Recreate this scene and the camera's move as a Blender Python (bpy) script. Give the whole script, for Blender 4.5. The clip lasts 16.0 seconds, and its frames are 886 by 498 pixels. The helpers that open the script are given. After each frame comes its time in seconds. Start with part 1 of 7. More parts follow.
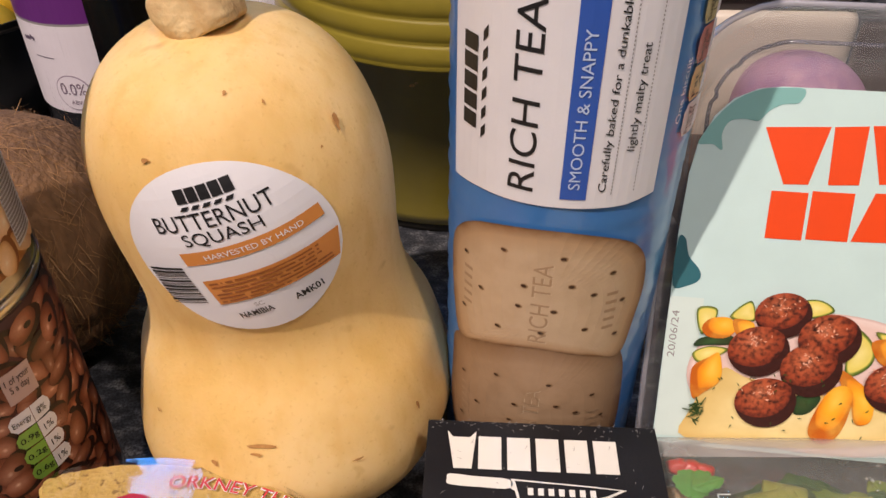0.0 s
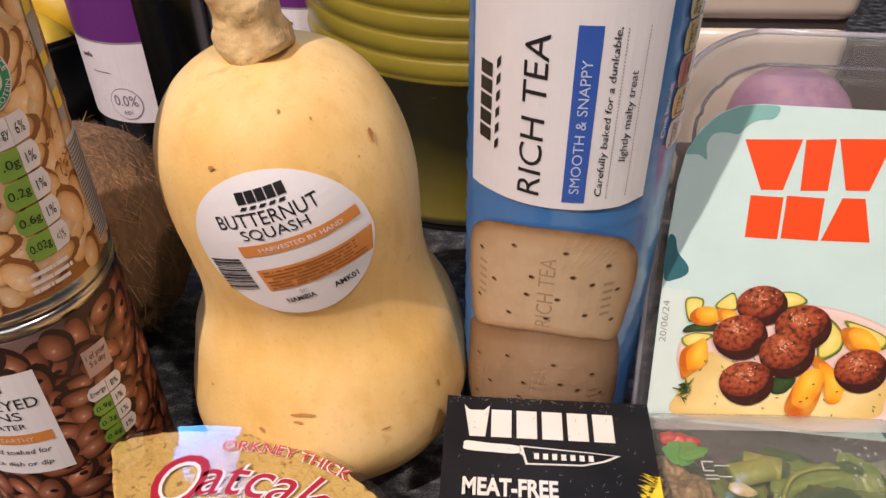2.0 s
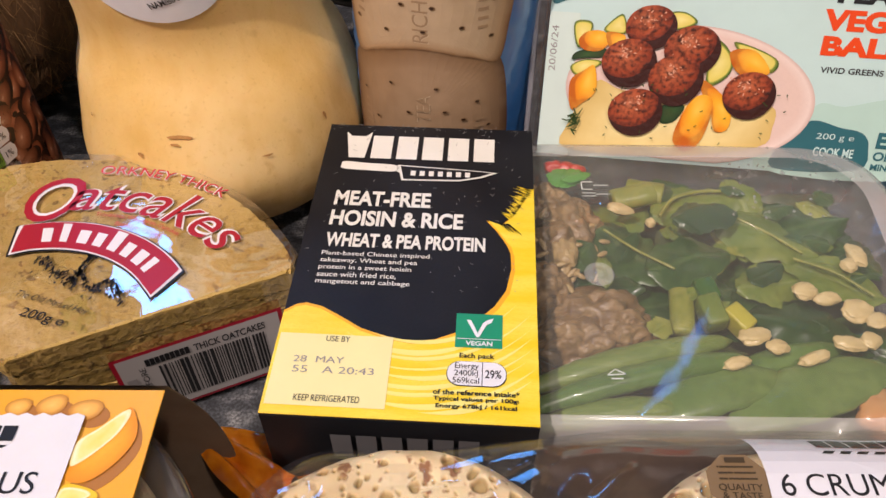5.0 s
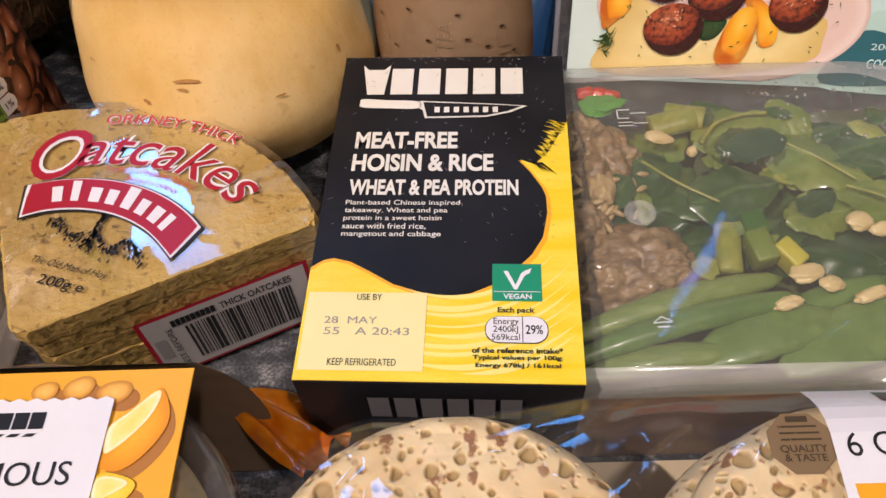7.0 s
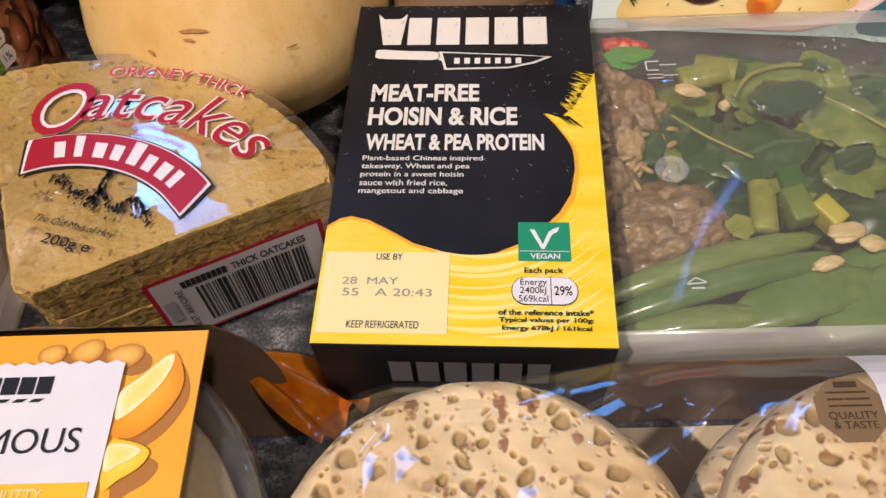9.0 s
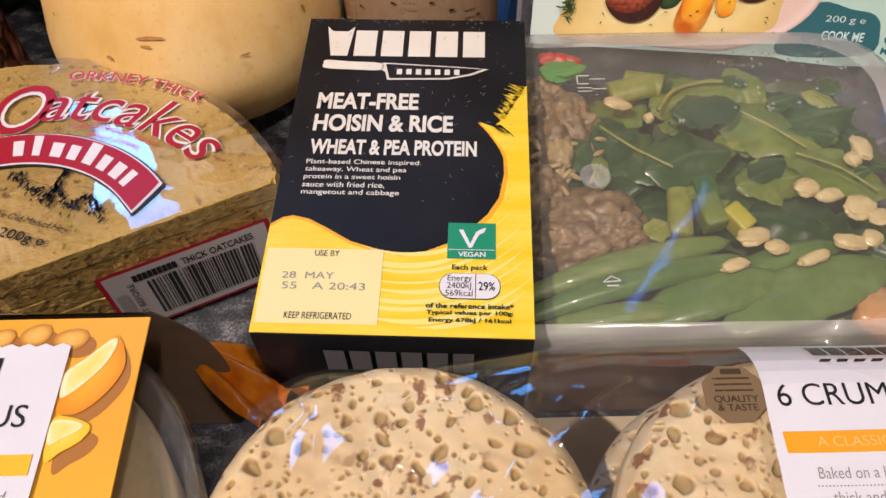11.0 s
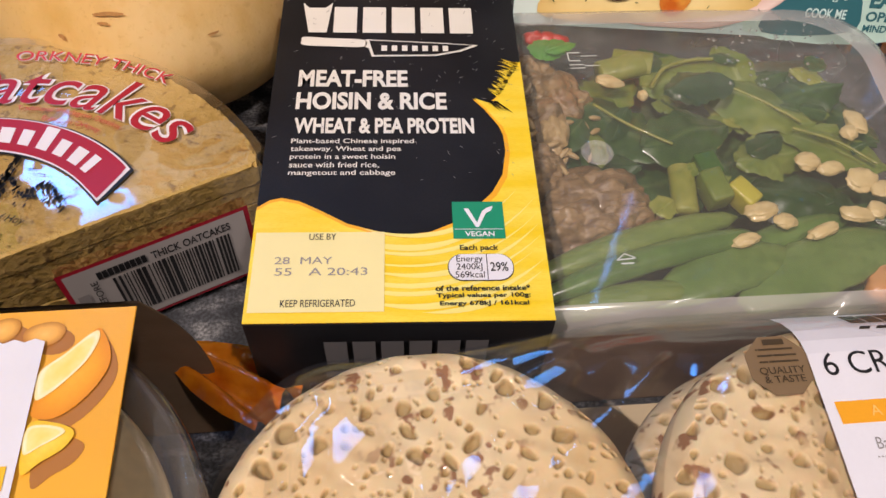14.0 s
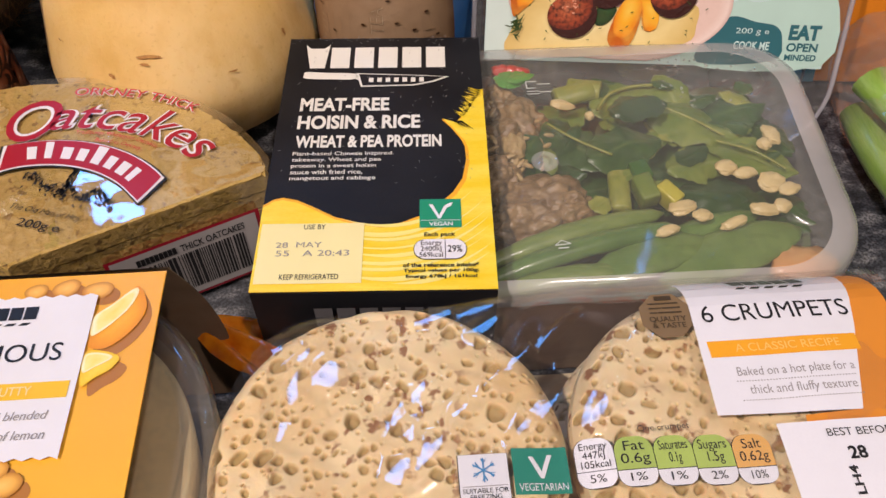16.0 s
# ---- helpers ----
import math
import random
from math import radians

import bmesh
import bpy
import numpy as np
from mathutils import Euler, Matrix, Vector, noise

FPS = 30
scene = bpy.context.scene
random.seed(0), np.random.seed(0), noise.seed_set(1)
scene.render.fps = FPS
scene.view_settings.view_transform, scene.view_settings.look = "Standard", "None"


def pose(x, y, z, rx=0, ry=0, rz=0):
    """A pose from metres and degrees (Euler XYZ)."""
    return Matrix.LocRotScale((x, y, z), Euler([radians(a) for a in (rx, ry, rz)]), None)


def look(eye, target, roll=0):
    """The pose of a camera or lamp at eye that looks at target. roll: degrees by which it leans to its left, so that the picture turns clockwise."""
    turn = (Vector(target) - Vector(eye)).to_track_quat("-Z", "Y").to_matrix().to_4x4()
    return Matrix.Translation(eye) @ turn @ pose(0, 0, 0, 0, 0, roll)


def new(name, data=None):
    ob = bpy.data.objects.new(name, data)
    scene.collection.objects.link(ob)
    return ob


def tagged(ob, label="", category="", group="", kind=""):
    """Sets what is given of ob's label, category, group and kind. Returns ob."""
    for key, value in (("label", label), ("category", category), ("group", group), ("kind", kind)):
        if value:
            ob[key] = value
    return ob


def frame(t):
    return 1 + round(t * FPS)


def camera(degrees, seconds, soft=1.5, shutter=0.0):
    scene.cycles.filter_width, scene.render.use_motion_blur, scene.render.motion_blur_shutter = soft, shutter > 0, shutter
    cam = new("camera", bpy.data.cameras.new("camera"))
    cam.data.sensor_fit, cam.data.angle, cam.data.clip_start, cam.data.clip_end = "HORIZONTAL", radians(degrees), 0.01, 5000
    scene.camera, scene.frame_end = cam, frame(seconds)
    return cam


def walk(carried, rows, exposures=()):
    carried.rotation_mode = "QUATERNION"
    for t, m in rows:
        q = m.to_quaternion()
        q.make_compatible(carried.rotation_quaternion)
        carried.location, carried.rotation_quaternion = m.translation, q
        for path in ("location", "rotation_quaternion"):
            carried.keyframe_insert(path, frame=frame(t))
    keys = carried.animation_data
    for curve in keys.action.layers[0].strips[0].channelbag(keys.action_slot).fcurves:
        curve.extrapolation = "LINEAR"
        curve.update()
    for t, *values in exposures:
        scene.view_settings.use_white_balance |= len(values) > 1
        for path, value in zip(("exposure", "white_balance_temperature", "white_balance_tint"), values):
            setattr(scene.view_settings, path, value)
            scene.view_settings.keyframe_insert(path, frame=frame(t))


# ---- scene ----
cam = camera(59.2, 16.0)
METRES, EYE, TILT, LEAN, TURN = 0.5, 0.267, -38.0, 0.0, 0.0
ROWS = [
    (0.0, 0.0, 0.0, 0.0, 0.0, 0.0, -0.0),
    (0.5, 0.0142, -0.0531, 0.0005, 3.72, -0.86, 0.44),
    (1.0, 0.0041, -0.0876, -0.0135, 3.49, -0.4, 0.77),
    (1.5, 0.0085, -0.0855, -0.018, 2.22, 0.16, 0.45),
    (2.0, -0.0015, -0.0747, -0.0052, 1.2, 0.21, -0.3),
    (2.5, -0.0316, -0.093, -0.0183, 0.44, -0.15, -0.76),
    (3.0, -0.0062, -0.1116, -0.0686, 0.33, -0.62, -0.99),
    (3.5, 0.0153, -0.1293, -0.0787, 0.37, -1.29, -0.99),
    (4.0, 0.0181, -0.1212, -0.0876, 0.46, -2.96, -0.71),
    (4.5, 0.0711, -0.1027, -0.117, 0.59, -5.64, -0.39),
    (5.0, 0.0808, -0.0724, -0.1198, 0.5, -8.79, -0.11),
    (7.5, 0.0676, -0.0392, -0.1, 1.2, -16.72, 2.74),
    (8.0, 0.0652, -0.0366, -0.1027, 1.24, -17.49, 2.74),
    (10.5, 0.0513, -0.0019, -0.1109, 0.47, -18.77, 1.61),
    (11.0, 0.0836, -0.0525, -0.1046, -0.17, -17.85, 1.25),
    (11.5, 0.085, -0.0767, -0.1137, -1.36, -17.65, 0.9),
    (12.0, 0.0611, -0.0495, -0.1306, -3.03, -17.7, 0.67),
    (12.5, 0.0056, -0.0568, -0.1367, -5.4, -17.33, 0.74),
    (13.0, -0.0453, -0.0802, -0.1435, -7.61, -16.26, 1.34),
    (13.5, 0.0111, -0.0423, -0.1314, -6.89, -16.1, 1.78),
    (14.0, 0.0435, -0.0258, -0.133, -5.47, -16.61, 1.36),
    (14.5, 0.0661, -0.0275, -0.1414, -3.52, -16.94, 1.19),
    (15.0, 0.0821, -0.0408, -0.1238, -2.28, -16.62, 1.28),
    (15.5, 0.1042, -0.0857, -0.1539, -2.01, -15.82, 1.87),
    (16.0, 0.075, -0.1326, -0.1424, -3.3, -13.29, 2.45),
]
walk(cam, [(t, pose(0, 0, EYE, TILT, LEAN, TURN) @ pose(METRES * x, METRES * y, METRES * z, 90 + pitch, roll, yaw)) for t, x, y, z, yaw, pitch, roll in ROWS],
     exposures=[(0.0, 0.06), (1.5, 0.10), (2.5, 0.16), (3.5, 0.05), (5.0, 0.0), (8.0, -0.08), (10.5, -0.08), (13.0, -0.14), (16.0, -0.12)])

# ---- world and lights ----
world = bpy.data.worlds.new("world")
scene.world = world
world.use_nodes = True
_wn = world.node_tree.nodes
_sky = _wn.new("ShaderNodeTexSky")
_sky.sky_type, _sky.sun_disc = "NISHITA", False
_sky.sun_elevation, _sky.sun_rotation = radians(40), radians(200)
_wn["Background"].inputs["Strength"].default_value = 0.08
world.node_tree.links.new(_sky.outputs[0], _wn["Background"].inputs["Color"])


def lamp(name, kind, energy, colour, m, size=0.05, size_y=0.05, spot=60):
    d = bpy.data.lights.new(name, kind)
    d.energy, d.color = energy, colour
    if kind == "AREA":
        d.shape, d.size, d.size_y = "RECTANGLE", size, size_y
    else:
        d.shadow_soft_size = size
    if kind == "SPOT":
        d.spot_size, d.spot_blend = radians(spot), 0.5
    ob = new(name, d)
    ob.matrix_world = m
    return ob


KEY_AT = (-0.92, -0.72, 2.05)
lamp("downlight_key", "SPOT", 205, (1.0, 0.83, 0.75), look(KEY_AT, (0.0, 0.16, 0.05)), size=0.020, spot=70)
# unseen spot added on the right to lift what the key leaves dark
lamp("fill_spot", "SPOT", 62, (1.0, 0.845, 0.78), look((0.55, -0.55, 2.0), (0.05, 0.1, 0.05)), size=0.05, spot=90)
DAYLIGHT = (0.10, 0.38, 1.0)
lamp("window_daylight", "AREA", 3.2, DAYLIGHT, look((-0.43, 0.78, 0.95), (-0.1, 0.0, 0.05)), size=0.30, size_y=0.36)
lamp("window_daylight_slit", "AREA", 0.24, DAYLIGHT, look((0.470, 0.78, 1.08), (0.1, 0.0, 0.05), -8), size=0.012, size_y=0.30)
# unseen area lamp added behind the camera to brighten upright faces
lamp("front_fill", "AREA", 8, (1.0, 0.89, 0.88), look((0.0, -1.5, 1.45), (0.05, 0.15, 0.05)), size=1.6, size_y=1.0)


# ---- materials ----
def nodes_of(name):
    m = bpy.data.materials.new(name)
    m.use_nodes = True
    nt = m.node_tree
    return m, nt, nt.nodes["Principled BSDF"]


def noise_node(nt, scale, detail=4, coord="Object", stretch=None):
    tc = nt.nodes.new("ShaderNodeTexCoord")
    n = nt.nodes.new("ShaderNodeTexNoise")
    n.inputs["Scale"].default_value, n.inputs["Detail"].default_value = scale, detail
    src = tc.outputs[coord]
    if stretch:
        mp = nt.nodes.new("ShaderNodeMapping")
        mp.inputs["Scale"].default_value = stretch
        nt.links.new(src, mp.inputs["Vector"])
        src = mp.outputs[0]
    nt.links.new(src, n.inputs["Vector"])
    return n


def ramp_node(nt, src, stops):
    r = nt.nodes.new("ShaderNodeValToRGB")
    e = r.color_ramp.elements
    while len(e) < len(stops):
        e.new(0.5)
    for k, (p, c) in enumerate(stops):
        e[k].position, e[k].color = p, (*c, 1)
    nt.links.new(src, r.inputs[0])
    return r


def mixed(nt, a, b, fac, mode="MIX"):
    x = nt.nodes.new("ShaderNodeMix")
    x.data_type, x.blend_type = "RGBA", mode
    for sock, v in ((x.inputs[6], a), (x.inputs[7], b)):
        if isinstance(v, tuple):
            sock.default_value = (*v, 1)
        else:
            nt.links.new(v, sock)
    if isinstance(fac, (int, float)):
        x.inputs[0].default_value = fac
    else:
        nt.links.new(fac, x.inputs[0])
    return x.outputs[2]


def bumped(nt, bsdf, src, strength, distance):
    b = nt.nodes.new("ShaderNodeBump")
    b.inputs["Strength"].default_value, b.inputs["Distance"].default_value = strength, distance
    nt.links.new(src, b.inputs["Height"])
    nt.links.new(b.outputs[0], bsdf.inputs["Normal"])


def surface(name, c, c2=None, rough=0.5, big=25, fine=400, var=0.35, bump=0.15, bdist=0.0004, metal=0.0, coat=0.0, sss=0.0, stretch=None, spec=0.5):
    """A surface that varies from c to c2 at two scales, with fine relief."""
    m, nt, b = nodes_of(name)
    c2 = c2 or tuple(v * (1 - var) for v in c)
    n1, n2 = noise_node(nt, big, 5, stretch=stretch), noise_node(nt, fine, 3, stretch=stretch)
    f1 = ramp_node(nt, n1.outputs[0], [(0.35, (0, 0, 0)), (0.7, (1, 1, 1))])
    col = mixed(nt, c, c2, f1.outputs[0])
    dark = tuple(v * (1 - var * 0.6) for v in c)
    f2 = ramp_node(nt, n2.outputs[0], [(0.45, (0, 0, 0)), (0.75, (0.7, 0.7, 0.7))])
    col = mixed(nt, col, dark, f2.outputs[0])
    nt.links.new(col, b.inputs["Base Color"])
    r = nt.nodes.new("ShaderNodeMapRange")
    r.inputs[3].default_value, r.inputs[4].default_value = rough * 0.8, min(1, rough * 1.2)
    nt.links.new(n1.outputs[0], r.inputs[0])
    nt.links.new(r.outputs[0], b.inputs["Roughness"])
    b.inputs["Metallic"].default_value, b.inputs["Coat Weight"].default_value = metal, coat
    b.inputs["Coat Roughness"].default_value = 0.08
    b.inputs["Specular IOR Level"].default_value = spec
    if sss:
        b.inputs["Subsurface Weight"].default_value, b.inputs["Subsurface Scale"].default_value = sss, 0.004
    if bump:
        bumped(nt, b, n2.outputs[0], bump, bdist)
    return m


def ink(name, c, rough=0.45, var=0.06, coat=0.0):
    """Printing ink or printed card: nearly even, faintly mottled."""
    return surface(name, c, rough=rough, big=60, fine=1500, var=var, bump=0.04, bdist=0.00008, coat=coat)


def radial_print(name, stops, grain=0.25, scale=900, rough=0.45, random_tint=0.25, dark=(0.05, 0.02, 0.01), at=(0.0, 0.0), bump=0.0):
    """A printed round thing: colour runs from the point at to its rim, read from the piece's own UV square."""
    m, nt, b = nodes_of(name)
    uv = nt.nodes.new("ShaderNodeUVMap")
    ln = nt.nodes.new("ShaderNodeVectorMath")
    ln.operation = "LENGTH"
    sh = nt.nodes.new("ShaderNodeVectorMath")
    sh.operation = "SUBTRACT"
    sh.inputs[1].default_value = (*at, 0)
    nt.links.new(uv.outputs[0], sh.inputs[0])
    nt.links.new(sh.outputs[0], ln.inputs[0])
    r = ramp_node(nt, ln.outputs["Value"], stops)
    n = noise_node(nt, scale, 4)
    f = ramp_node(nt, n.outputs[0], [(0.4, (0, 0, 0)), (0.7, (grain, grain, grain))])
    col = mixed(nt, r.outputs[0], dark, f.outputs[0])
    g = nt.nodes.new("ShaderNodeNewGeometry")
    h = nt.nodes.new("ShaderNodeMapRange")
    h.inputs[3].default_value, h.inputs[4].default_value = 1 - random_tint, 1 + random_tint * 0.6
    nt.links.new(g.outputs["Random Per Island"], h.inputs[0])
    hsv = nt.nodes.new("ShaderNodeHueSaturation")
    nt.links.new(h.outputs[0], hsv.inputs["Value"])
    nt.links.new(col, hsv.inputs["Color"])
    nt.links.new(hsv.outputs[0], b.inputs["Base Color"])
    b.inputs["Roughness"].default_value = rough
    if bump:
        bumped(nt, b, n.outputs[0], bump, 0.0006)
    return m


def clear_film(name, tint=(1, 1, 1), milk=0.0, rough=0.06, wrinkle=0.0, wscale=60, ior=1.45, milk_colour=(0.8, 0.8, 0.8), stretch=None, gain=1.0, cap=0.3):
    """Thin clear plastic: lets light straight through, gloss by Fresnel, a little milkiness."""
    m = bpy.data.materials.new(name)
    m.use_nodes = True
    nt = m.node_tree
    nt.nodes.remove(nt.nodes["Principled BSDF"])
    out = nt.nodes["Material Output"]
    tr, gl, df = nt.nodes.new("ShaderNodeBsdfTransparent"), nt.nodes.new("ShaderNodeBsdfGlossy"), nt.nodes.new("ShaderNodeBsdfDiffuse")
    tr.inputs[0].default_value = (*tint, 1)
    gl.inputs["Roughness"].default_value = rough
    df.inputs[0].default_value = (*milk_colour, 1)
    m1, m2, fr = nt.nodes.new("ShaderNodeMixShader"), nt.nodes.new("ShaderNodeMixShader"), nt.nodes.new("ShaderNodeFresnel")
    fr.inputs["IOR"].default_value = ior
    gm = nt.nodes.new("ShaderNodeMath")
    gm.operation, gm.use_clamp = "MULTIPLY", True
    gm.inputs[1].default_value = gain
    nt.links.new(fr.outputs[0], gm.inputs[0])
    n0 = noise_node(nt, 30, 4)
    mk = nt.nodes.new("ShaderNodeMapRange")
    mk.inputs[3].default_value, mk.inputs[4].default_value = milk * 0.6, milk * 1.4
    nt.links.new(n0.outputs[0], mk.inputs[0])
    nt.links.new(mk.outputs[0], m1.inputs[0])
    nt.links.new(tr.outputs[0], m1.inputs[1])
    nt.links.new(df.outputs[0], m1.inputs[2])
    top = nt.nodes.new("ShaderNodeMath")
    top.operation = "MINIMUM"
    top.inputs[1].default_value = cap
    nt.links.new(gm.outputs[0], top.inputs[0])
    nt.links.new(top.outputs[0], m2.inputs[0])
    nt.links.new(m1.outputs[0], m2.inputs[1])
    nt.links.new(gl.outputs[0], m2.inputs[2])
    nt.links.new(m2.outputs[0], out.inputs["Surface"])
    if wrinkle:
        n = noise_node(nt, wscale, 2, stretch=stretch)
        b = nt.nodes.new("ShaderNodeBump")
        b.inputs["Strength"].default_value, b.inputs["Distance"].default_value = wrinkle, 0.004
        nt.links.new(n.outputs[0], b.inputs["Height"])
        nt.links.new(b.outputs[0], gl.inputs["Normal"])
    return m


WHITE = ink("white_ink", (0.77, 0.76, 0.80))
BLACK = ink("black_ink", (0.012, 0.012, 0.014))
CARD_BLACK = surface("black_card", (0.008, 0.008, 0.010), (0.014, 0.014, 0.017), spec=0.3, rough=0.45, big=50, fine=1800, var=0.3, bump=0.06, bdist=0.0001)
ORANGE = ink("orange_ink", (0.72, 0.26, 0.03))
BROWN_ORANGE = ink("brown_orange_ink", (0.62, 0.24, 0.055))
YELLOW = surface("yellow_ink", (0.86, 0.60, 0.015), (0.88, 0.72, 0.10), rough=0.4, big=30, fine=900, var=0.1, bump=0.03, stretch=(1, 6, 1))
PALE_YELLOW = ink("pale_yellow_ink", (0.86, 0.76, 0.36))
AMBER = ink("amber_ink", (0.85, 0.42, 0.02))
RED = ink("red_ink", (0.38, 0.010, 0.028))
PINKRED = ink("pink_red_ink", (0.58, 0.045, 0.06))
VERMILION = ink("vermilion_ink", (0.85, 0.070, 0.006))
GREEN = ink("green_ink", (0.012, 0.27, 0.14))
LEAFGREEN = ink("leaf_green_ink", (0.22, 0.42, 0.06))
BLUE = ink("blue_ink", (0.03, 0.10, 0.45))
GREY = ink("grey_ink", (0.30, 0.28, 0.28))
SILVER = surface("silver_ink", (0.42, 0.43, 0.44), rough=0.4, var=0.1)
MINT = ink("mint_card", (0.58, 0.76, 0.74))
SEA = ink("sea_green_ink", (0.22, 0.47, 0.44))
DEEP_SEA = ink("deep_sea_ink", (0.03, 0.14, 0.17))
BRONZE = surface("bronze_ink", (0.22, 0.145, 0.075), rough=0.45, var=0.15)


# ---- building helpers ----
def part(name, bm, material, parent=None, label="", smooth=True):
    me = bpy.data.meshes.new(name)
    bm.to_mesh(me)
    bm.free()
    me.materials.append(material)
    if smooth:
        for p in me.polygons:
            p.use_smooth = True
    ob = new(name, me)
    ob.parent = parent
    if label:
        tagged(ob, label)
    return ob


def thing(name, label, category, m=Matrix(), group=""):
    ob = new(name)
    ob.empty_display_size = 0.02
    ob.matrix_world = m
    return tagged(ob, label, category, group)


def from_arrays(name, verts, faces, material, parent=None, label="", smooth=True):
    me = bpy.data.meshes.new(name)
    me.from_pydata(verts, [], faces)
    me.materials.append(material)
    if smooth:
        for p in me.polygons:
            p.use_smooth = True
    ob = new(name, me)
    ob.parent = parent
    if label:
        tagged(ob, label)
    return ob


def lathe(profile, seg=64, warp=None):
    """A turned form from (radius, height) pairs; warp moves each point."""
    bm = bmesh.new()
    rings = []
    for r, z in profile:
        if r < 1e-6:
            rings.append([bm.verts.new((0, 0, z))])
        else:
            rings.append([bm.verts.new((r * math.sin(2 * math.pi * k / seg), -r * math.cos(2 * math.pi * k / seg), z)) for k in range(seg)])
    for a, b in zip(rings, rings[1:]):
        for k in range(seg):
            q = [a[k % len(a)], a[(k + 1) % len(a)], b[(k + 1) % len(b)], b[k % len(b)]]
            q = list(dict.fromkeys(q))
            if len(q) > 2:
                bm.faces.new(q)
    if warp:
        for v in bm.verts:
            v.co = warp(v.co.copy())
    bmesh.ops.recalc_face_normals(bm, faces=bm.faces)
    return bm


def smooth_profile(points, n=60):
    """Points of a profile joined by a Catmull-Rom line."""
    p = [points[0], *points, points[-1]]
    out = []
    per = max(2, n // (len(points) - 1))
    for i in range(1, len(p) - 2):
        for k in range(per):
            t = k / per
            out.append(tuple(0.5 * (2 * b + (c - a) * t + (2 * a - 5 * b + 4 * c - d) * t * t + (3 * b - a - 3 * c + d) * t ** 3)
                             for a, b, c, d in zip(p[i - 1], p[i], p[i + 1], p[i + 2])))
    out.append(points[-1])
    return out


def box_bm(x0, x1, y0, y1, z0, z1, bevel=0.0, seg=2):
    bm = bmesh.new()
    bmesh.ops.create_cube(bm, size=1, matrix=Matrix.Translation(((x0 + x1) / 2, (y0 + y1) / 2, (z0 + z1) / 2)) @ Matrix.Diagonal((x1 - x0, y1 - y0, z1 - z0, 1)))
    if bevel:
        bmesh.ops.bevel(bm, geom=bm.edges[:], offset=bevel, segments=seg, affect="EDGES", profile=0.5)
    return bm


def rounded(x0, y0, x1, y1, r, n=6):
    """The outline of a rectangle with round corners; r may be four radii from the lower left, anticlockwise."""
    rr = r if isinstance(r, tuple) else (r,) * 4
    out = []
    for (cx, cy, a0), q in zip(((x0, y0, 180), (x1, y0, 270), (x1, y1, 0), (x0, y1, 90)), rr):
        ox, oy = cx + (q if cx == x0 else -q), cy + (q if cy == y0 else -q)
        for k in range(n + 1):
            a = radians(a0 + 90 * k / n)
            out.append((ox + q * math.cos(a), oy + q * math.sin(a)))
    return out


def ellipse(cx, cy, rx, ry, n=24, turn=0.0, wob=0.0, seed=0):
    rnd = random.Random(seed)
    ph, t = rnd.uniform(0, 6), radians(turn)
    out = []
    for k in range(n):
        a = 2 * math.pi * k / n
        s = 1 + wob * math.sin(2 * a + ph) + wob * 0.7 * math.sin(3 * a + 2 * ph)
        x, y = rx * s * math.cos(a), ry * s * math.sin(a)
        out.append((cx + x * math.cos(t) - y * math.sin(t), cy + x * math.sin(t) + y * math.cos(t)))
    return out


def flat(m=Matrix()):
    return lambda u, v, w: m @ Vector((u, v, w))


def on_cylinder(r):
    """Degrees round from the side that faces -y, and metres up."""
    return lambda u, v, w: Vector(((r + w) * math.sin(radians(u)), -(r + w) * math.cos(radians(u)), v))


def grid_cut(bm, du, dv):
    for axis, step in ((0, du), (1, dv)):
        if not step:
            continue
        lo, hi = min(v.co[axis] for v in bm.verts), max(v.co[axis] for v in bm.verts)
        k = math.floor(lo / step) + 1
        while k * step < hi:
            co, no = [0, 0, 0], [0, 0, 0]
            co[axis], no[axis] = k * step, 1
            bmesh.ops.bisect_plane(bm, geom=bm.verts[:] + bm.edges[:] + bm.faces[:], plane_co=co, plane_no=no)
            k += 1


def decal(parent, name, polys, where, material, lift=0.00025, cut=(0, 0), label=""):
    """Flat printed or stuck-on shapes, given as outlines and laid on a surface."""
    bm = bmesh.new()
    for poly in polys:
        try:
            bm.faces.new([bm.verts.new((u, v, 0)) for u, v in poly])
        except ValueError:
            pass
    bm.normal_update()
    bmesh.ops.triangulate(bm, faces=bm.faces[:])
    grid_cut(bm, *cut)
    for v in bm.verts:
        v.co = where(v.co.x, v.co.y, lift)
    return part(name, bm, material, parent, label, smooth=False)


def decal_each(parent, name, polys, *rest, **more):
    """Each outline as a part of its own."""
    return [decal(parent, name, [p], *rest, **more) for p in polys]


def rect(x0, y0, x1, y1):
    return [(x0, y0), (x1, y0), (x1, y1), (x0, y1)]


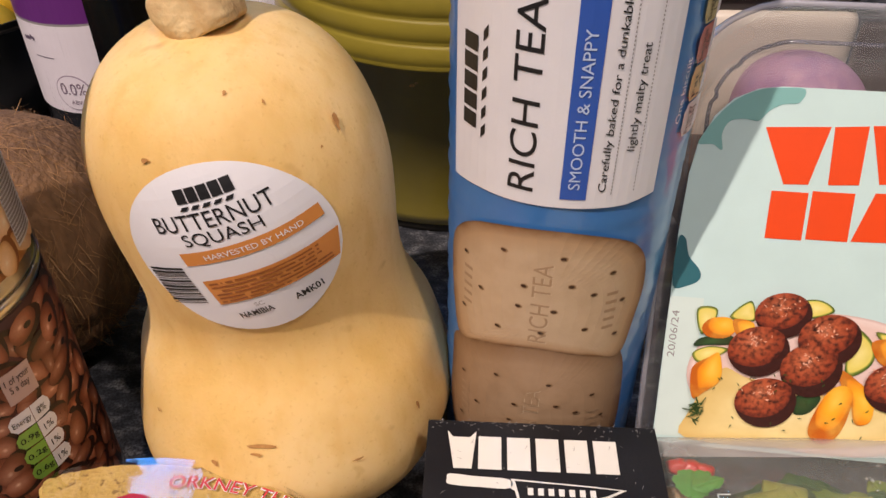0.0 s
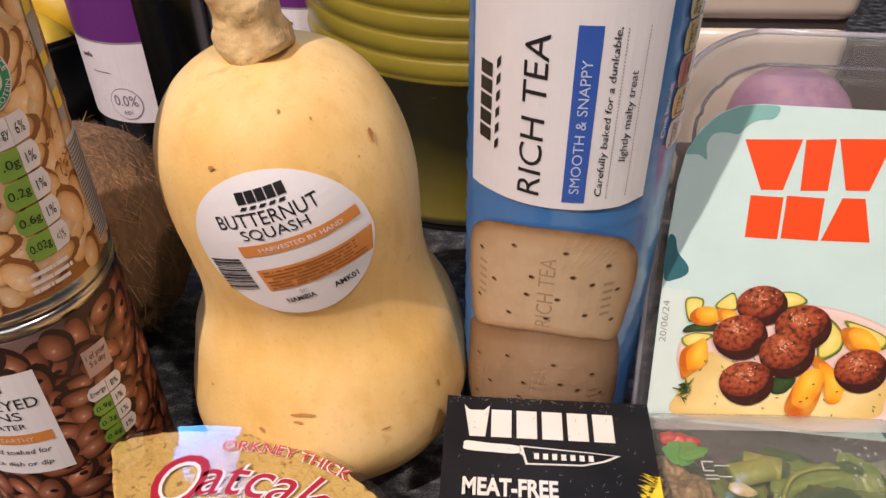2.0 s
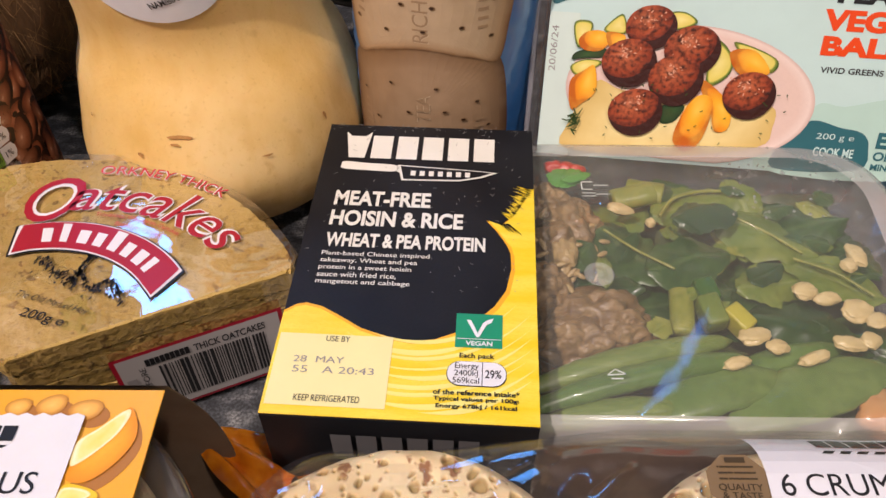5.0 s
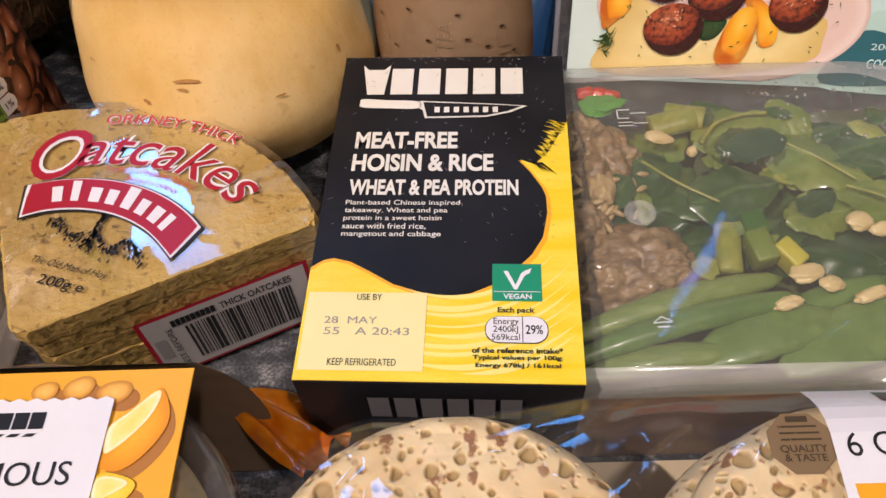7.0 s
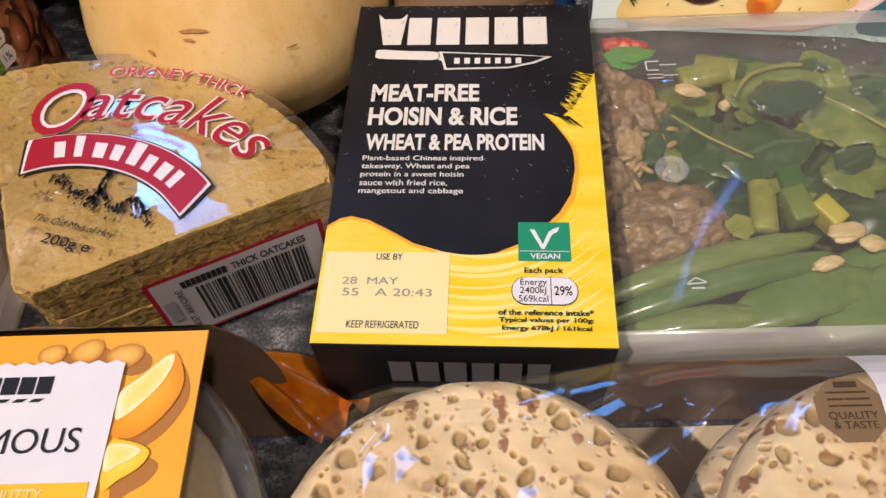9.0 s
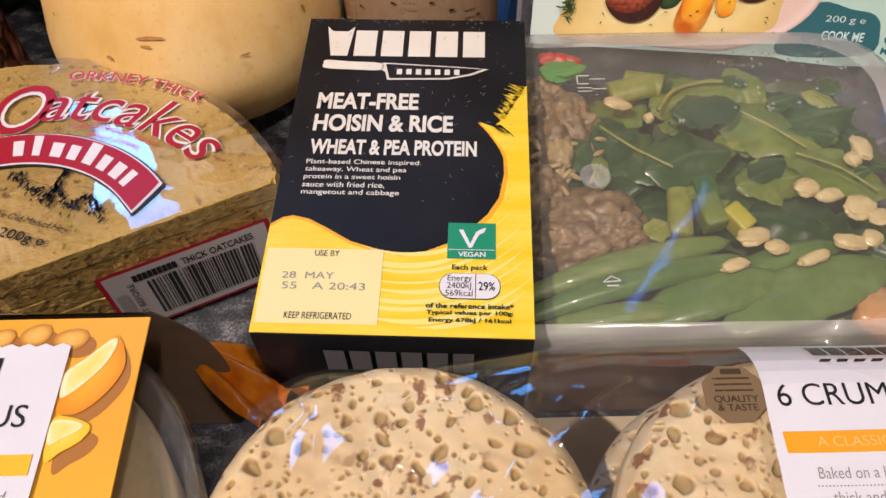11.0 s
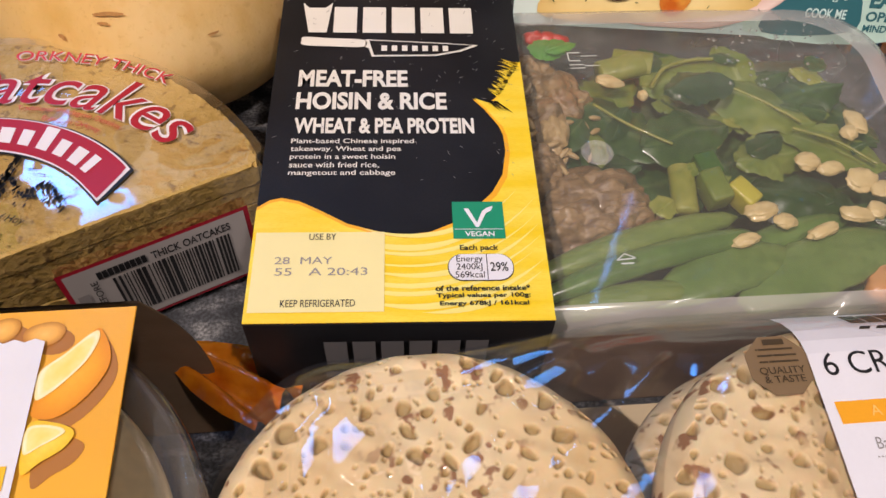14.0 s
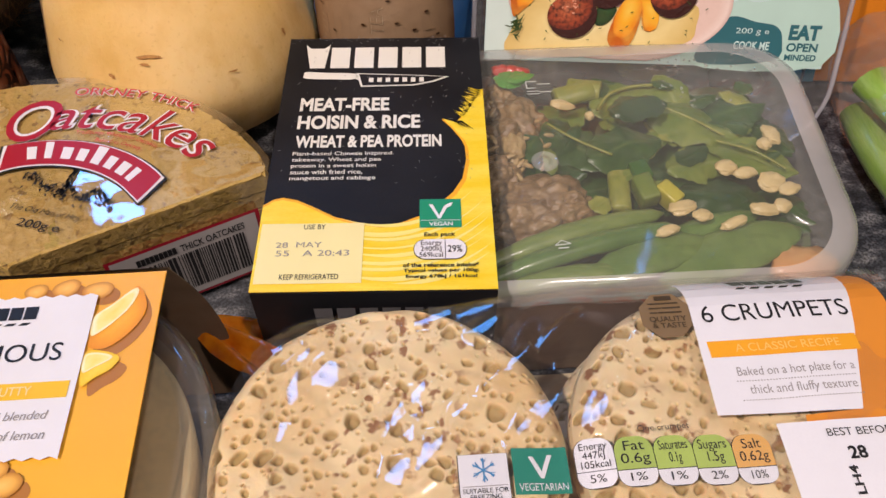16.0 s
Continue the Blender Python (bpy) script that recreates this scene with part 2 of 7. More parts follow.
def writing(parent, name, body, boxed, where, material, lift=0.0005, turn=0, cut=(0, 0), bold=0.0, shear=0.0, label=""):
    """Words fitted into the rectangle boxed (u0, v0, u1, v1), turned by quarter turns anticlockwise."""
    cu = bpy.data.curves.new("words", "FONT")
    cu.body, cu.resolution_u, cu.offset, cu.shear, cu.align_x = body, 4, bold, shear, "CENTER"
    cu.space_line = 0.9
    tmp = new("words", cu)
    bpy.context.view_layer.update()
    me = bpy.data.meshes.new_from_object(tmp.evaluated_get(bpy.context.evaluated_depsgraph_get()))
    bpy.data.objects.remove(tmp)
    bm = bmesh.new()
    bm.from_mesh(me)
    bpy.data.meshes.remove(me)
    pts = [(v.co.y * -1, v.co.x) if turn == 1 else (v.co.x, v.co.y) for v in bm.verts]
    lo = (min(p[0] for p in pts), min(p[1] for p in pts))
    hi = (max(p[0] for p in pts), max(p[1] for p in pts))
    u0, v0, u1, v1 = boxed
    for v, p in zip(bm.verts, pts):
        v.co = (u0 + (p[0] - lo[0]) / (hi[0] - lo[0]) * (u1 - u0), v0 + (p[1] - lo[1]) / (hi[1] - lo[1]) * (v1 - v0), 0)
    grid_cut(bm, *cut)
    for v in bm.verts:
        v.co = where(v.co.x, v.co.y, lift)
    return part(name, bm, material, parent, label, smooth=False)


def bar_rows(box_, rows, seed=0, fill=0.55, words=4, turn=False):
    """Small print too fine to read: rows of bars of word length."""
    rnd = random.Random(seed)
    u0, v0, u1, v1 = box_
    out = []
    a0, a1, b0, b1 = (v0, v1, u0, u1) if turn else (u0, u1, v0, v1)
    step = (b1 - b0) / rows
    for k in range(rows):
        lo = b0 + step * (k + (1 - fill) / 2)
        cuts = sorted(rnd.uniform(a0, a1) for _ in range(words - 1))
        edges = [a0, *cuts, a1 - rnd.uniform(0, 0.15) * (a1 - a0)]
        gap = (a1 - a0) * 0.012
        for p, q in zip(edges, edges[1:]):
            if q - p > 3 * gap:
                r = (p + gap, lo, q - gap, lo + step * fill)
                out.append(rect(r[1], r[0], r[3], r[2]) if turn else rect(*r))
    return out


def barcode(u0, v0, u1, v1, n=26, seed=1):
    rnd = random.Random(seed)
    out, x = [], 0.0
    while x < 1:
        w = rnd.choice((1, 1, 2, 3)) / (n * 2.6)
        out.append(rect(u0 + x * (u1 - u0), v0, u0 + min(1, x + w) * (u1 - u0), v1))
        x += w + rnd.choice((1, 1, 2)) / (n * 2.6)
    return out


def blobs(parent, name, items, where, material, lift=0.0003, n=18, wob=0.06, label="", rings=1):
    """Printed round pieces (cx, cy, rx, ry, turn), each with its own UV square, later ones over earlier ones."""
    verts, faces, uvs = [], [], []
    for k, (cx, cy, rx, ry, turn) in enumerate(items):
        base = len(verts)
        w = lift + 0.00001 * k
        verts.append(where(cx, cy, w))
        t = radians(turn)
        rnd = random.Random(k * 7 + 1)
        ph = rnd.uniform(0, 6)
        at = [(0.0, 0.0)]
        for g in range(1, rings + 1):
            for i in range(n):
                a = 2 * math.pi * i / n
                s = (1 + wob * math.sin(2 * a + ph) + wob * 0.6 * math.sin(3 * a - ph)) * g / rings
                x, y = rx * s * math.cos(a), ry * s * math.sin(a)
                verts.append(where(cx + x * math.cos(t) - y * math.sin(t), cy + x * math.sin(t) + y * math.cos(t), w))
                at.append((g / rings * math.cos(a), g / rings * math.sin(a)))
        for i in range(n):
            q = (i + 1) % n
            quads = [(0, 1 + i, 1 + q)] + [(1 + g * n + i, 1 + (g + 1) * n + i, 1 + (g + 1) * n + q, 1 + g * n + q) for g in range(rings - 1)]
            for f in quads:
                faces.append(tuple(base + v for v in f))
                uvs += [at[v] for v in f]
    ob = from_arrays(name, verts, faces, material, parent, label, smooth=False)
    layer = ob.data.uv_layers.new(name="UVMap")
    for loop, uv in zip(layer.data, uvs):
        loop.uv = uv
    return ob


def blobs_each(parent, name, items, where, material, lift=0.0003, n=18, wob=0.06):
    return [blobs(parent, name, [q], where, material, lift + 0.00003 * k, n, wob) for k, q in enumerate(items)]


def tube(points, radius, seg=10, taper=None, flat_=1.0):
    """A round bar along points; taper gives a factor for each."""
    bm = bmesh.new()
    rings = []
    for i, p in enumerate(points):
        p = Vector(p)
        d = (Vector(points[min(i + 1, len(points) - 1)]) - Vector(points[max(i - 1, 0)])).normalized()
        side = d.cross(Vector((0, 0, 1)))
        side = side.normalized() if side.length > 1e-4 else Vector((1, 0, 0))
        up = side.cross(d)
        r = radius * (taper[i] if taper else 1)
        rings.append([bm.verts.new(p + side * r * math.cos(2 * math.pi * k / seg) + up * r * flat_ * math.sin(2 * math.pi * k / seg)) for k in range(seg)])
    for a, b in zip(rings, rings[1:]):
        for k in range(seg):
            bm.faces.new((a[k], a[(k + 1) % seg], b[(k + 1) % seg], b[k]))
    bm.faces.new(rings[0][::-1])
    bm.faces.new(rings[-1])
    bmesh.ops.recalc_face_normals(bm, faces=bm.faces)
    return bm


def lump(rx, ry, rz, seed, rough=0.15, freq=2.0, sub=3, centre=(0, 0, 0)):
    """An uneven rounded lump."""
    bm = bmesh.new()
    bmesh.ops.create_icosphere(bm, subdivisions=sub, radius=1)
    off = Vector((seed * 3.7, seed * 1.3, seed * 5.1))
    for v in bm.verts:
        s = 1 + rough * noise.noise(v.co * freq + off) + rough * 0.5 * noise.noise(v.co * freq * 2.7 + off)
        v.co = Vector((v.co.x * rx * s, v.co.y * ry * s, v.co.z * rz * s)) + Vector(centre)
    return bm


# ---- the worktop and the room ----
def worktop_material():
    m, nt, b = nodes_of("slate_laminate")
    streak = noise_node(nt, 130, 6, stretch=(0.8, 1.3, 1))
    speck = noise_node(nt, 900, 4)
    cloud = noise_node(nt, 14, 4)
    c = ramp_node(nt, streak.outputs[0], [(0.36, (0.020, 0.022, 0.028)), (0.52, (0.060, 0.063, 0.072)), (0.66, (0.19, 0.19, 0.195))])
    s = ramp_node(nt, speck.outputs[0], [(0.40, (0.30, 0.30, 0.31)), (0.62, (1.25, 1.25, 1.25))])
    col = mixed(nt, c.outputs[0], s.outputs[0], 0.9, "MULTIPLY")
    k = ramp_node(nt, cloud.outputs[0], [(0.3, (0.85, 0.85, 0.85)), (0.7, (1.35, 1.35, 1.35))])
    col = mixed(nt, col, k.outputs[0], 1.0, "MULTIPLY")
    nt.links.new(col, b.inputs["Base Color"])
    b.inputs["Roughness"].default_value = 0.55
    bumped(nt, b, speck.outputs[0], 0.25, 0.0003)
    return m


PLASTER = surface("painted_plaster", (0.42, 0.40, 0.37), rough=0.8, big=4, fine=120, var=0.12)
worktop = part("worktop", box_bm(-1.3, 1.3, -0.14, 0.80, -0.04, 0.0, 0.003), worktop_material())
tagged(worktop, "dark slate grey speckled laminate kitchen worktop", "worktop", kind="structure")
floor = part("floor", box_bm(-2.0, 2.0, -2.4, 0.9, -0.95, -0.90), surface("floor_boards", (0.25, 0.16, 0.09), rough=0.5, big=6, fine=80), smooth=False)
tagged(floor, "plain brown floor below the worktop", "floor", kind="structure")
ceiling = part("ceiling", box_bm(-2.0, 2.0, -2.4, 0.9, 2.35, 2.40), PLASTER, smooth=False)
tagged(ceiling, "plain painted ceiling", "ceiling", kind="structure")
for nm, dims in (("wall_west", (-2.06, -2.0, -2.4, 0.9, -0.95, 2.4)), ("wall_east", (2.0, 2.06, -2.4, 0.9, -0.95, 2.4)), ("wall_south", (-2.0, 2.0, -2.46, -2.4, -0.95, 2.4))):
    tagged(part(nm, box_bm(*dims), PLASTER, smooth=False), "plain painted kitchen wall", "wall", kind="structure")
DARK_TILE = surface("dark_splashback", (0.03, 0.03, 0.032), rough=0.35, big=10, fine=200)
back = thing("wall_north", "dark splashback wall with a low window and a narrow slit", "wall")
tagged(back, kind="structure")
for dims in ((-2.0, 2.0, 0.80, 0.86, -0.95, 0.68), (-2.0, 2.0, 0.80, 0.86, 1.26, 2.4), (-2.0, -0.62, 0.80, 0.86, 0.68, 1.26), (-0.24, 0.40, 0.80, 0.86, 0.68, 1.26), (0.52, 2.0, 0.80, 0.86, 0.68, 1.26)):
    part("wall_panel", box_bm(*dims), DARK_TILE, back, smooth=False)


def brand_blocks(u0, v0, u1, v1, n, gap=0.12):
    """A brand mark as plain blocks of its size."""
    w = (u1 - u0) / n
    return [rect(u0 + w * (k + gap / 2), v0, u0 + w * (k + 1 - gap / 2), v1) for k in range(n)]


def dashes(u0, v0, u1, v1, n=5, slant=0.3):
    w = (u1 - u0) / n
    return [[(u0 + w * k, v0), (u0 + w * (k + 0.62), v0), (u0 + w * (k + 0.62 + slant), v1), (u0 + w * (k + slant), v1)] for k in range(n)]


def toned(parent, name, outline, where, material, lift=0.0003, rings=9, label=""):
    """A printed shape toned from its middle to its rim."""
    cx, cy = sum(p[0] for p in outline) / len(outline), sum(p[1] for p in outline) / len(outline)
    n = len(outline)
    verts, faces, uv = [where(cx, cy, lift)], [], [(0, 0)]
    for r in range(1, rings + 1):
        f = r / rings
        for k, (x, y) in enumerate(outline):
            verts.append(where(cx + (x - cx) * f, cy + (y - cy) * f, lift))
            uv.append((f * math.cos(2 * math.pi * k / n), f * math.sin(2 * math.pi * k / n)))
    for k in range(n):
        faces.append((0, 1 + k, 1 + (k + 1) % n))
        for r in range(rings - 1):
            a, b = 1 + r * n, 1 + (r + 1) * n
            faces.append((a + k, b + k, b + (k + 1) % n, a + (k + 1) % n))
    ob = from_arrays(name, verts, faces, material, parent, label, smooth=False)
    layer = ob.data.uv_layers.new(name="UVMap")
    for lp, d in zip(ob.data.loops, layer.data):
        d.uv = uv[lp.vertex_index]
    return ob


def spline(points, per=5):
    """A closed smooth line through points."""
    n, out = len(points), []
    for i in range(n):
        a, b, c, d = (points[(i + k) % n] for k in (-1, 0, 1, 2))
        for k in range(per):
            t = k / per
            out.append(tuple(0.5 * (2 * q + (r - p) * t + (2 * p - 5 * q + 4 * r - s) * t * t + (3 * q - p - 3 * r + s) * t ** 3) for p, q, r, s in zip(a, b, c, d)))
    return out


# ---- butternut squash ----
def butternut_squash():
    skin, nt, b = nodes_of("squash_skin")
    n1, n2, n3 = noise_node(nt, 18, 5), noise_node(nt, 140, 4, stretch=(1, 1, 0.4)), noise_node(nt, 650, 3)
    c = ramp_node(nt, n1.outputs[0], [(0.28, (0.62, 0.37, 0.085)), (0.40, (0.74, 0.475, 0.16)), (0.55, (0.79, 0.54, 0.22)), (0.75, (0.83, 0.61, 0.30))])
    f = ramp_node(nt, n2.outputs[0], [(0.48, (0, 0, 0)), (0.78, (0.55, 0.55, 0.55))])
    col = mixed(nt, c.outputs[0], (0.66, 0.385, 0.10), f.outputs[0])
    g = ramp_node(nt, n3.outputs[0], [(0.60, (0, 0, 0)), (0.74, (0.40, 0.40, 0.40))])
    col = mixed(nt, col, (0.58, 0.33, 0.09), g.outputs[0])
    spots = noise_node(nt, 75, 2)
    h = ramp_node(nt, spots.outputs[0], [(0.70, (0, 0, 0)), (0.78, (0.6, 0.6, 0.6))])
    col = mixed(nt, col, (0.50, 0.27, 0.07), h.outputs[0])
    nt.links.new(col, b.inputs["Base Color"])
    rg = ramp_node(nt, n1.outputs[0], [(0.3, (0.50, 0.50, 0.50)), (0.7, (0.64, 0.64, 0.64))])
    nt.links.new(rg.outputs[0], b.inputs["Roughness"])
    b.inputs["Subsurface Weight"].default_value, b.inputs["Subsurface Scale"].default_value = 0.10, 0.003
    b.inputs["Subsurface Radius"].default_value = (1.0, 0.6, 0.2)
    both = mixed(nt, n2.outputs[0], n3.outputs[0], 0.3)
    bumped(nt, b, both, 0.35, 0.0009)
    prof = [(0.0, 0.002), (0.022, 0.0005), (0.042, 0.004), (0.054, 0.012), (0.0600, 0.026), (0.0608, 0.038), (0.0580, 0.052), (0.0542, 0.067), (0.0478, 0.081), (0.0452, 0.093),
            (0.0452, 0.106), (0.0463, 0.121), (0.0468, 0.135), (0.0450, 0.149), (0.0400, 0.162), (0.0320, 0.172), (0.0215, 0.1785), (0.0120, 0.1805), (0.0, 0.181)]
    line = smooth_profile(prof, 110)

    def lean(z):
        return -0.006 * max(0.0, (z - 0.05) / 0.13) + 0.002 * math.sin(z * 30)

    def radius(z):
        best = [r for r, h in line[18:]]
        for (r0, z0), (r1, z1) in zip(line[18:], line[19:]):
            if z0 <= z <= z1:
                return r0 + (r1 - r0) * (z - z0) / max(1e-9, z1 - z0)
        return best[0]

    def warp(p):
        a = math.atan2(p.x, -p.y)
        s = 1 + 0.006 * math.sin(5 * a + 1) * min(1, p.z / 0.1) + 0.009 * math.sin(7 * a + 2) * max(0.0, 1 - p.z / 0.09) + 0.016 * noise.noise(p * 22) + 0.006 * noise.noise(p * 60)
        front = max(0.0, math.cos(a))
        swell = 1 + front * (0.13 * math.exp(-((p.z - 0.043) / 0.022) ** 2) - 0.05 * math.exp(-((p.z - 0.088) / 0.014) ** 2))
        return Vector((p.x * s + lean(p.z), p.y * s * swell, p.z))

    t = thing("butternut_squash", "pale tan butternut squash standing upright with a round sticker", "squash", pose(-0.0585, 0.218, 0))
    part("flesh", lathe(line, 144, warp), skin, t)

    def where(u, v, w):
        r = radius(v) + w + 0.0004
        p = Vector((r * math.sin(radians(u)), -r * math.cos(radians(u)), v))
        q = warp(p)
        return q + (p - Vector((0, 0, v))).normalized() * 0.0006

    # stalk, cut and knobbly
    stem = surface("squash_stalk", (0.70, 0.51, 0.25), (0.42, 0.26, 0.11), rough=0.7, big=90, fine=500, var=0.5, bump=0.5, bdist=0.0012)

    def knob(p):
        a = math.atan2(p.y, p.x)
        s = 1 + 0.13 * abs(math.sin(2.5 * a + 0.6 + 30 * p.z)) + 0.20 * noise.noise(p * 90) + 0.04 * noise.noise(p * 260)
        return Vector((p.x * s * 0.92, p.y * s * 0.86, p.z + 0.003 * noise.noise(p * 90 + Vector((3, 1, 2)))))

    st = part("stalk", lathe(smooth_profile([(0.0, -0.005), (0.0125, -0.004), (0.0150, -0.001), (0.0150, 0.004), (0.0132, 0.009), (0.0128, 0.014), (0.0135, 0.019), (0.0120, 0.024), (0.006, 0.026), (0.0, 0.0255)], 60), 64, knob), stem, t, "dry beige cut stalk")
    st.matrix_basis = pose(-0.0100, -0.001, 0.1825, -4, -14, 0) @ Matrix.Scale(0.88, 4)
    # the round label and its print
    lab = lambda a, b, w: where(6.4 + math.degrees((a * 0.966 - b * 0.259) / 0.0478), 0.1300 + a * 0.25 + b * 0.88, w)
    CUT = (0.004, 0.004)
    label = decal(t, "sticker", [ellipse(0, 0, 0.0322, 0.0318, 64)], lab, WHITE, 0.0, CUT, "round white, orange and black paper sticker")
    decal_each(label, "brand_mark", brand_blocks(-0.0065, 0.0218, 0.0113, 0.0262, 5) + dashes(-0.0065, 0.0196, 0.0105, 0.0208), lab, BLACK, 0.0003, CUT)
    writing(label, "title", "BUTTERNUT", (-0.0172, 0.0132, 0.0194, 0.0185), lab, BLACK, 0.0003, cut=CUT)
    writing(label, "title", "SQUASH", (-0.0106, 0.0072, 0.0133, 0.0122), lab, BLACK, 0.0003, cut=CUT)
    decal(label, "orange_band", [rect(-0.0145, 0.0010, 0.0292, 0.0058)], lab, BROWN_ORANGE, 0.0003, CUT)
    writing(label, "slogan", "HARVESTED BY HAND", (-0.0075, 0.0024, 0.0225, 0.0044), lab, WHITE, 0.0005, cut=CUT)
    decal(label, "orange_panel", [[(-0.0135, -0.0160), (0.0270, -0.0160), (0.0308, -0.0055), (-0.0135, -0.0055)]], lab, BROWN_ORANGE, 0.0003, CUT)
    decal(label, "small_print", bar_rows((-0.0125, -0.0155, 0.0255, -0.0062), 6, 3, 0.42, 7), lab, ink("rust_ink", (0.30, 0.09, 0.02)), 0.0005, CUT)
    bars = [[(y, x) for x, y in p] for p in barcode(-0.0145, -0.0300, 0.0005, -0.0170, 22, 3)]
    bars = [[(max(-0.0305, x), y) for x, y in p] for p in bars]
    decal_each(label, "barcode_bar", bars, lab, BLACK, 0.0003, CUT)
    writing(label, "origin", "NAMIBIA", (-0.0105, -0.0236, 0.0005, -0.0210), lab, BLACK, 0.0003, cut=CUT, bold=0.02)
    writing(label, "origin", "SC", (-0.0040, -0.0198, -0.0010, -0.0180), lab, GREY, 0.0003, cut=CUT)
    writing(label, "batch_code", "AMK01", (0.0078, -0.0236, 0.0178, -0.0206), lab, BLACK, 0.0003, cut=CUT, bold=0.02)
    # scars on the skin
    scar = surface("squash_scar", (0.50, 0.25, 0.07), (0.36, 0.16, 0.05), rough=0.8, big=300, fine=900)
    rnd = random.Random(5)
    for u, v, rx, ry in ((15, 0.173, 1.2, 0.0009), (-19, 0.158, 2.2, 0.0012), (-45, 0.060, 1.2, 0.0007), (-1, 0.063, 6.5, 0.0012), (-18, 0.055, 1.6, 0.0016), (29, 0.052, 3.0, 0.0006),
                         (55, 0.055, 1.0, 0.0028), (58, 0.160, 2.0, 0.0040), (31, 0.170, 0.8, 0.0009), (47, 0.156, 0.8, 0.0008), (-3, 0.0605, 2.5, 0.0009)):
        decal(t, "scar", [ellipse(u, v, rx * 0.6, ry * 0.6, 14, 0, 0.25, rnd.randint(0, 99))], where, scar, -0.0001, (3, 0.004))


butternut_squash()

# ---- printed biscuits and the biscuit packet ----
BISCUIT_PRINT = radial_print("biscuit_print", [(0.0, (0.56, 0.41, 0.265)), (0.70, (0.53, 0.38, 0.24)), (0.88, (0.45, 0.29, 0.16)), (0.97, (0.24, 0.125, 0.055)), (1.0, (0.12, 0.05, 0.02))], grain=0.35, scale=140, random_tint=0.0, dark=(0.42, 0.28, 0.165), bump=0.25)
# darker copy for the lower biscuit, the shade on it put into the print
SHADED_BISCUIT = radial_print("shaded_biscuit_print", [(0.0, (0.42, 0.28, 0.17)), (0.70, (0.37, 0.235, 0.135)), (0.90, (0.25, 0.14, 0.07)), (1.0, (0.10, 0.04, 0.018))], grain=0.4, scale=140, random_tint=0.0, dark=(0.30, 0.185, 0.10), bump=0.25)


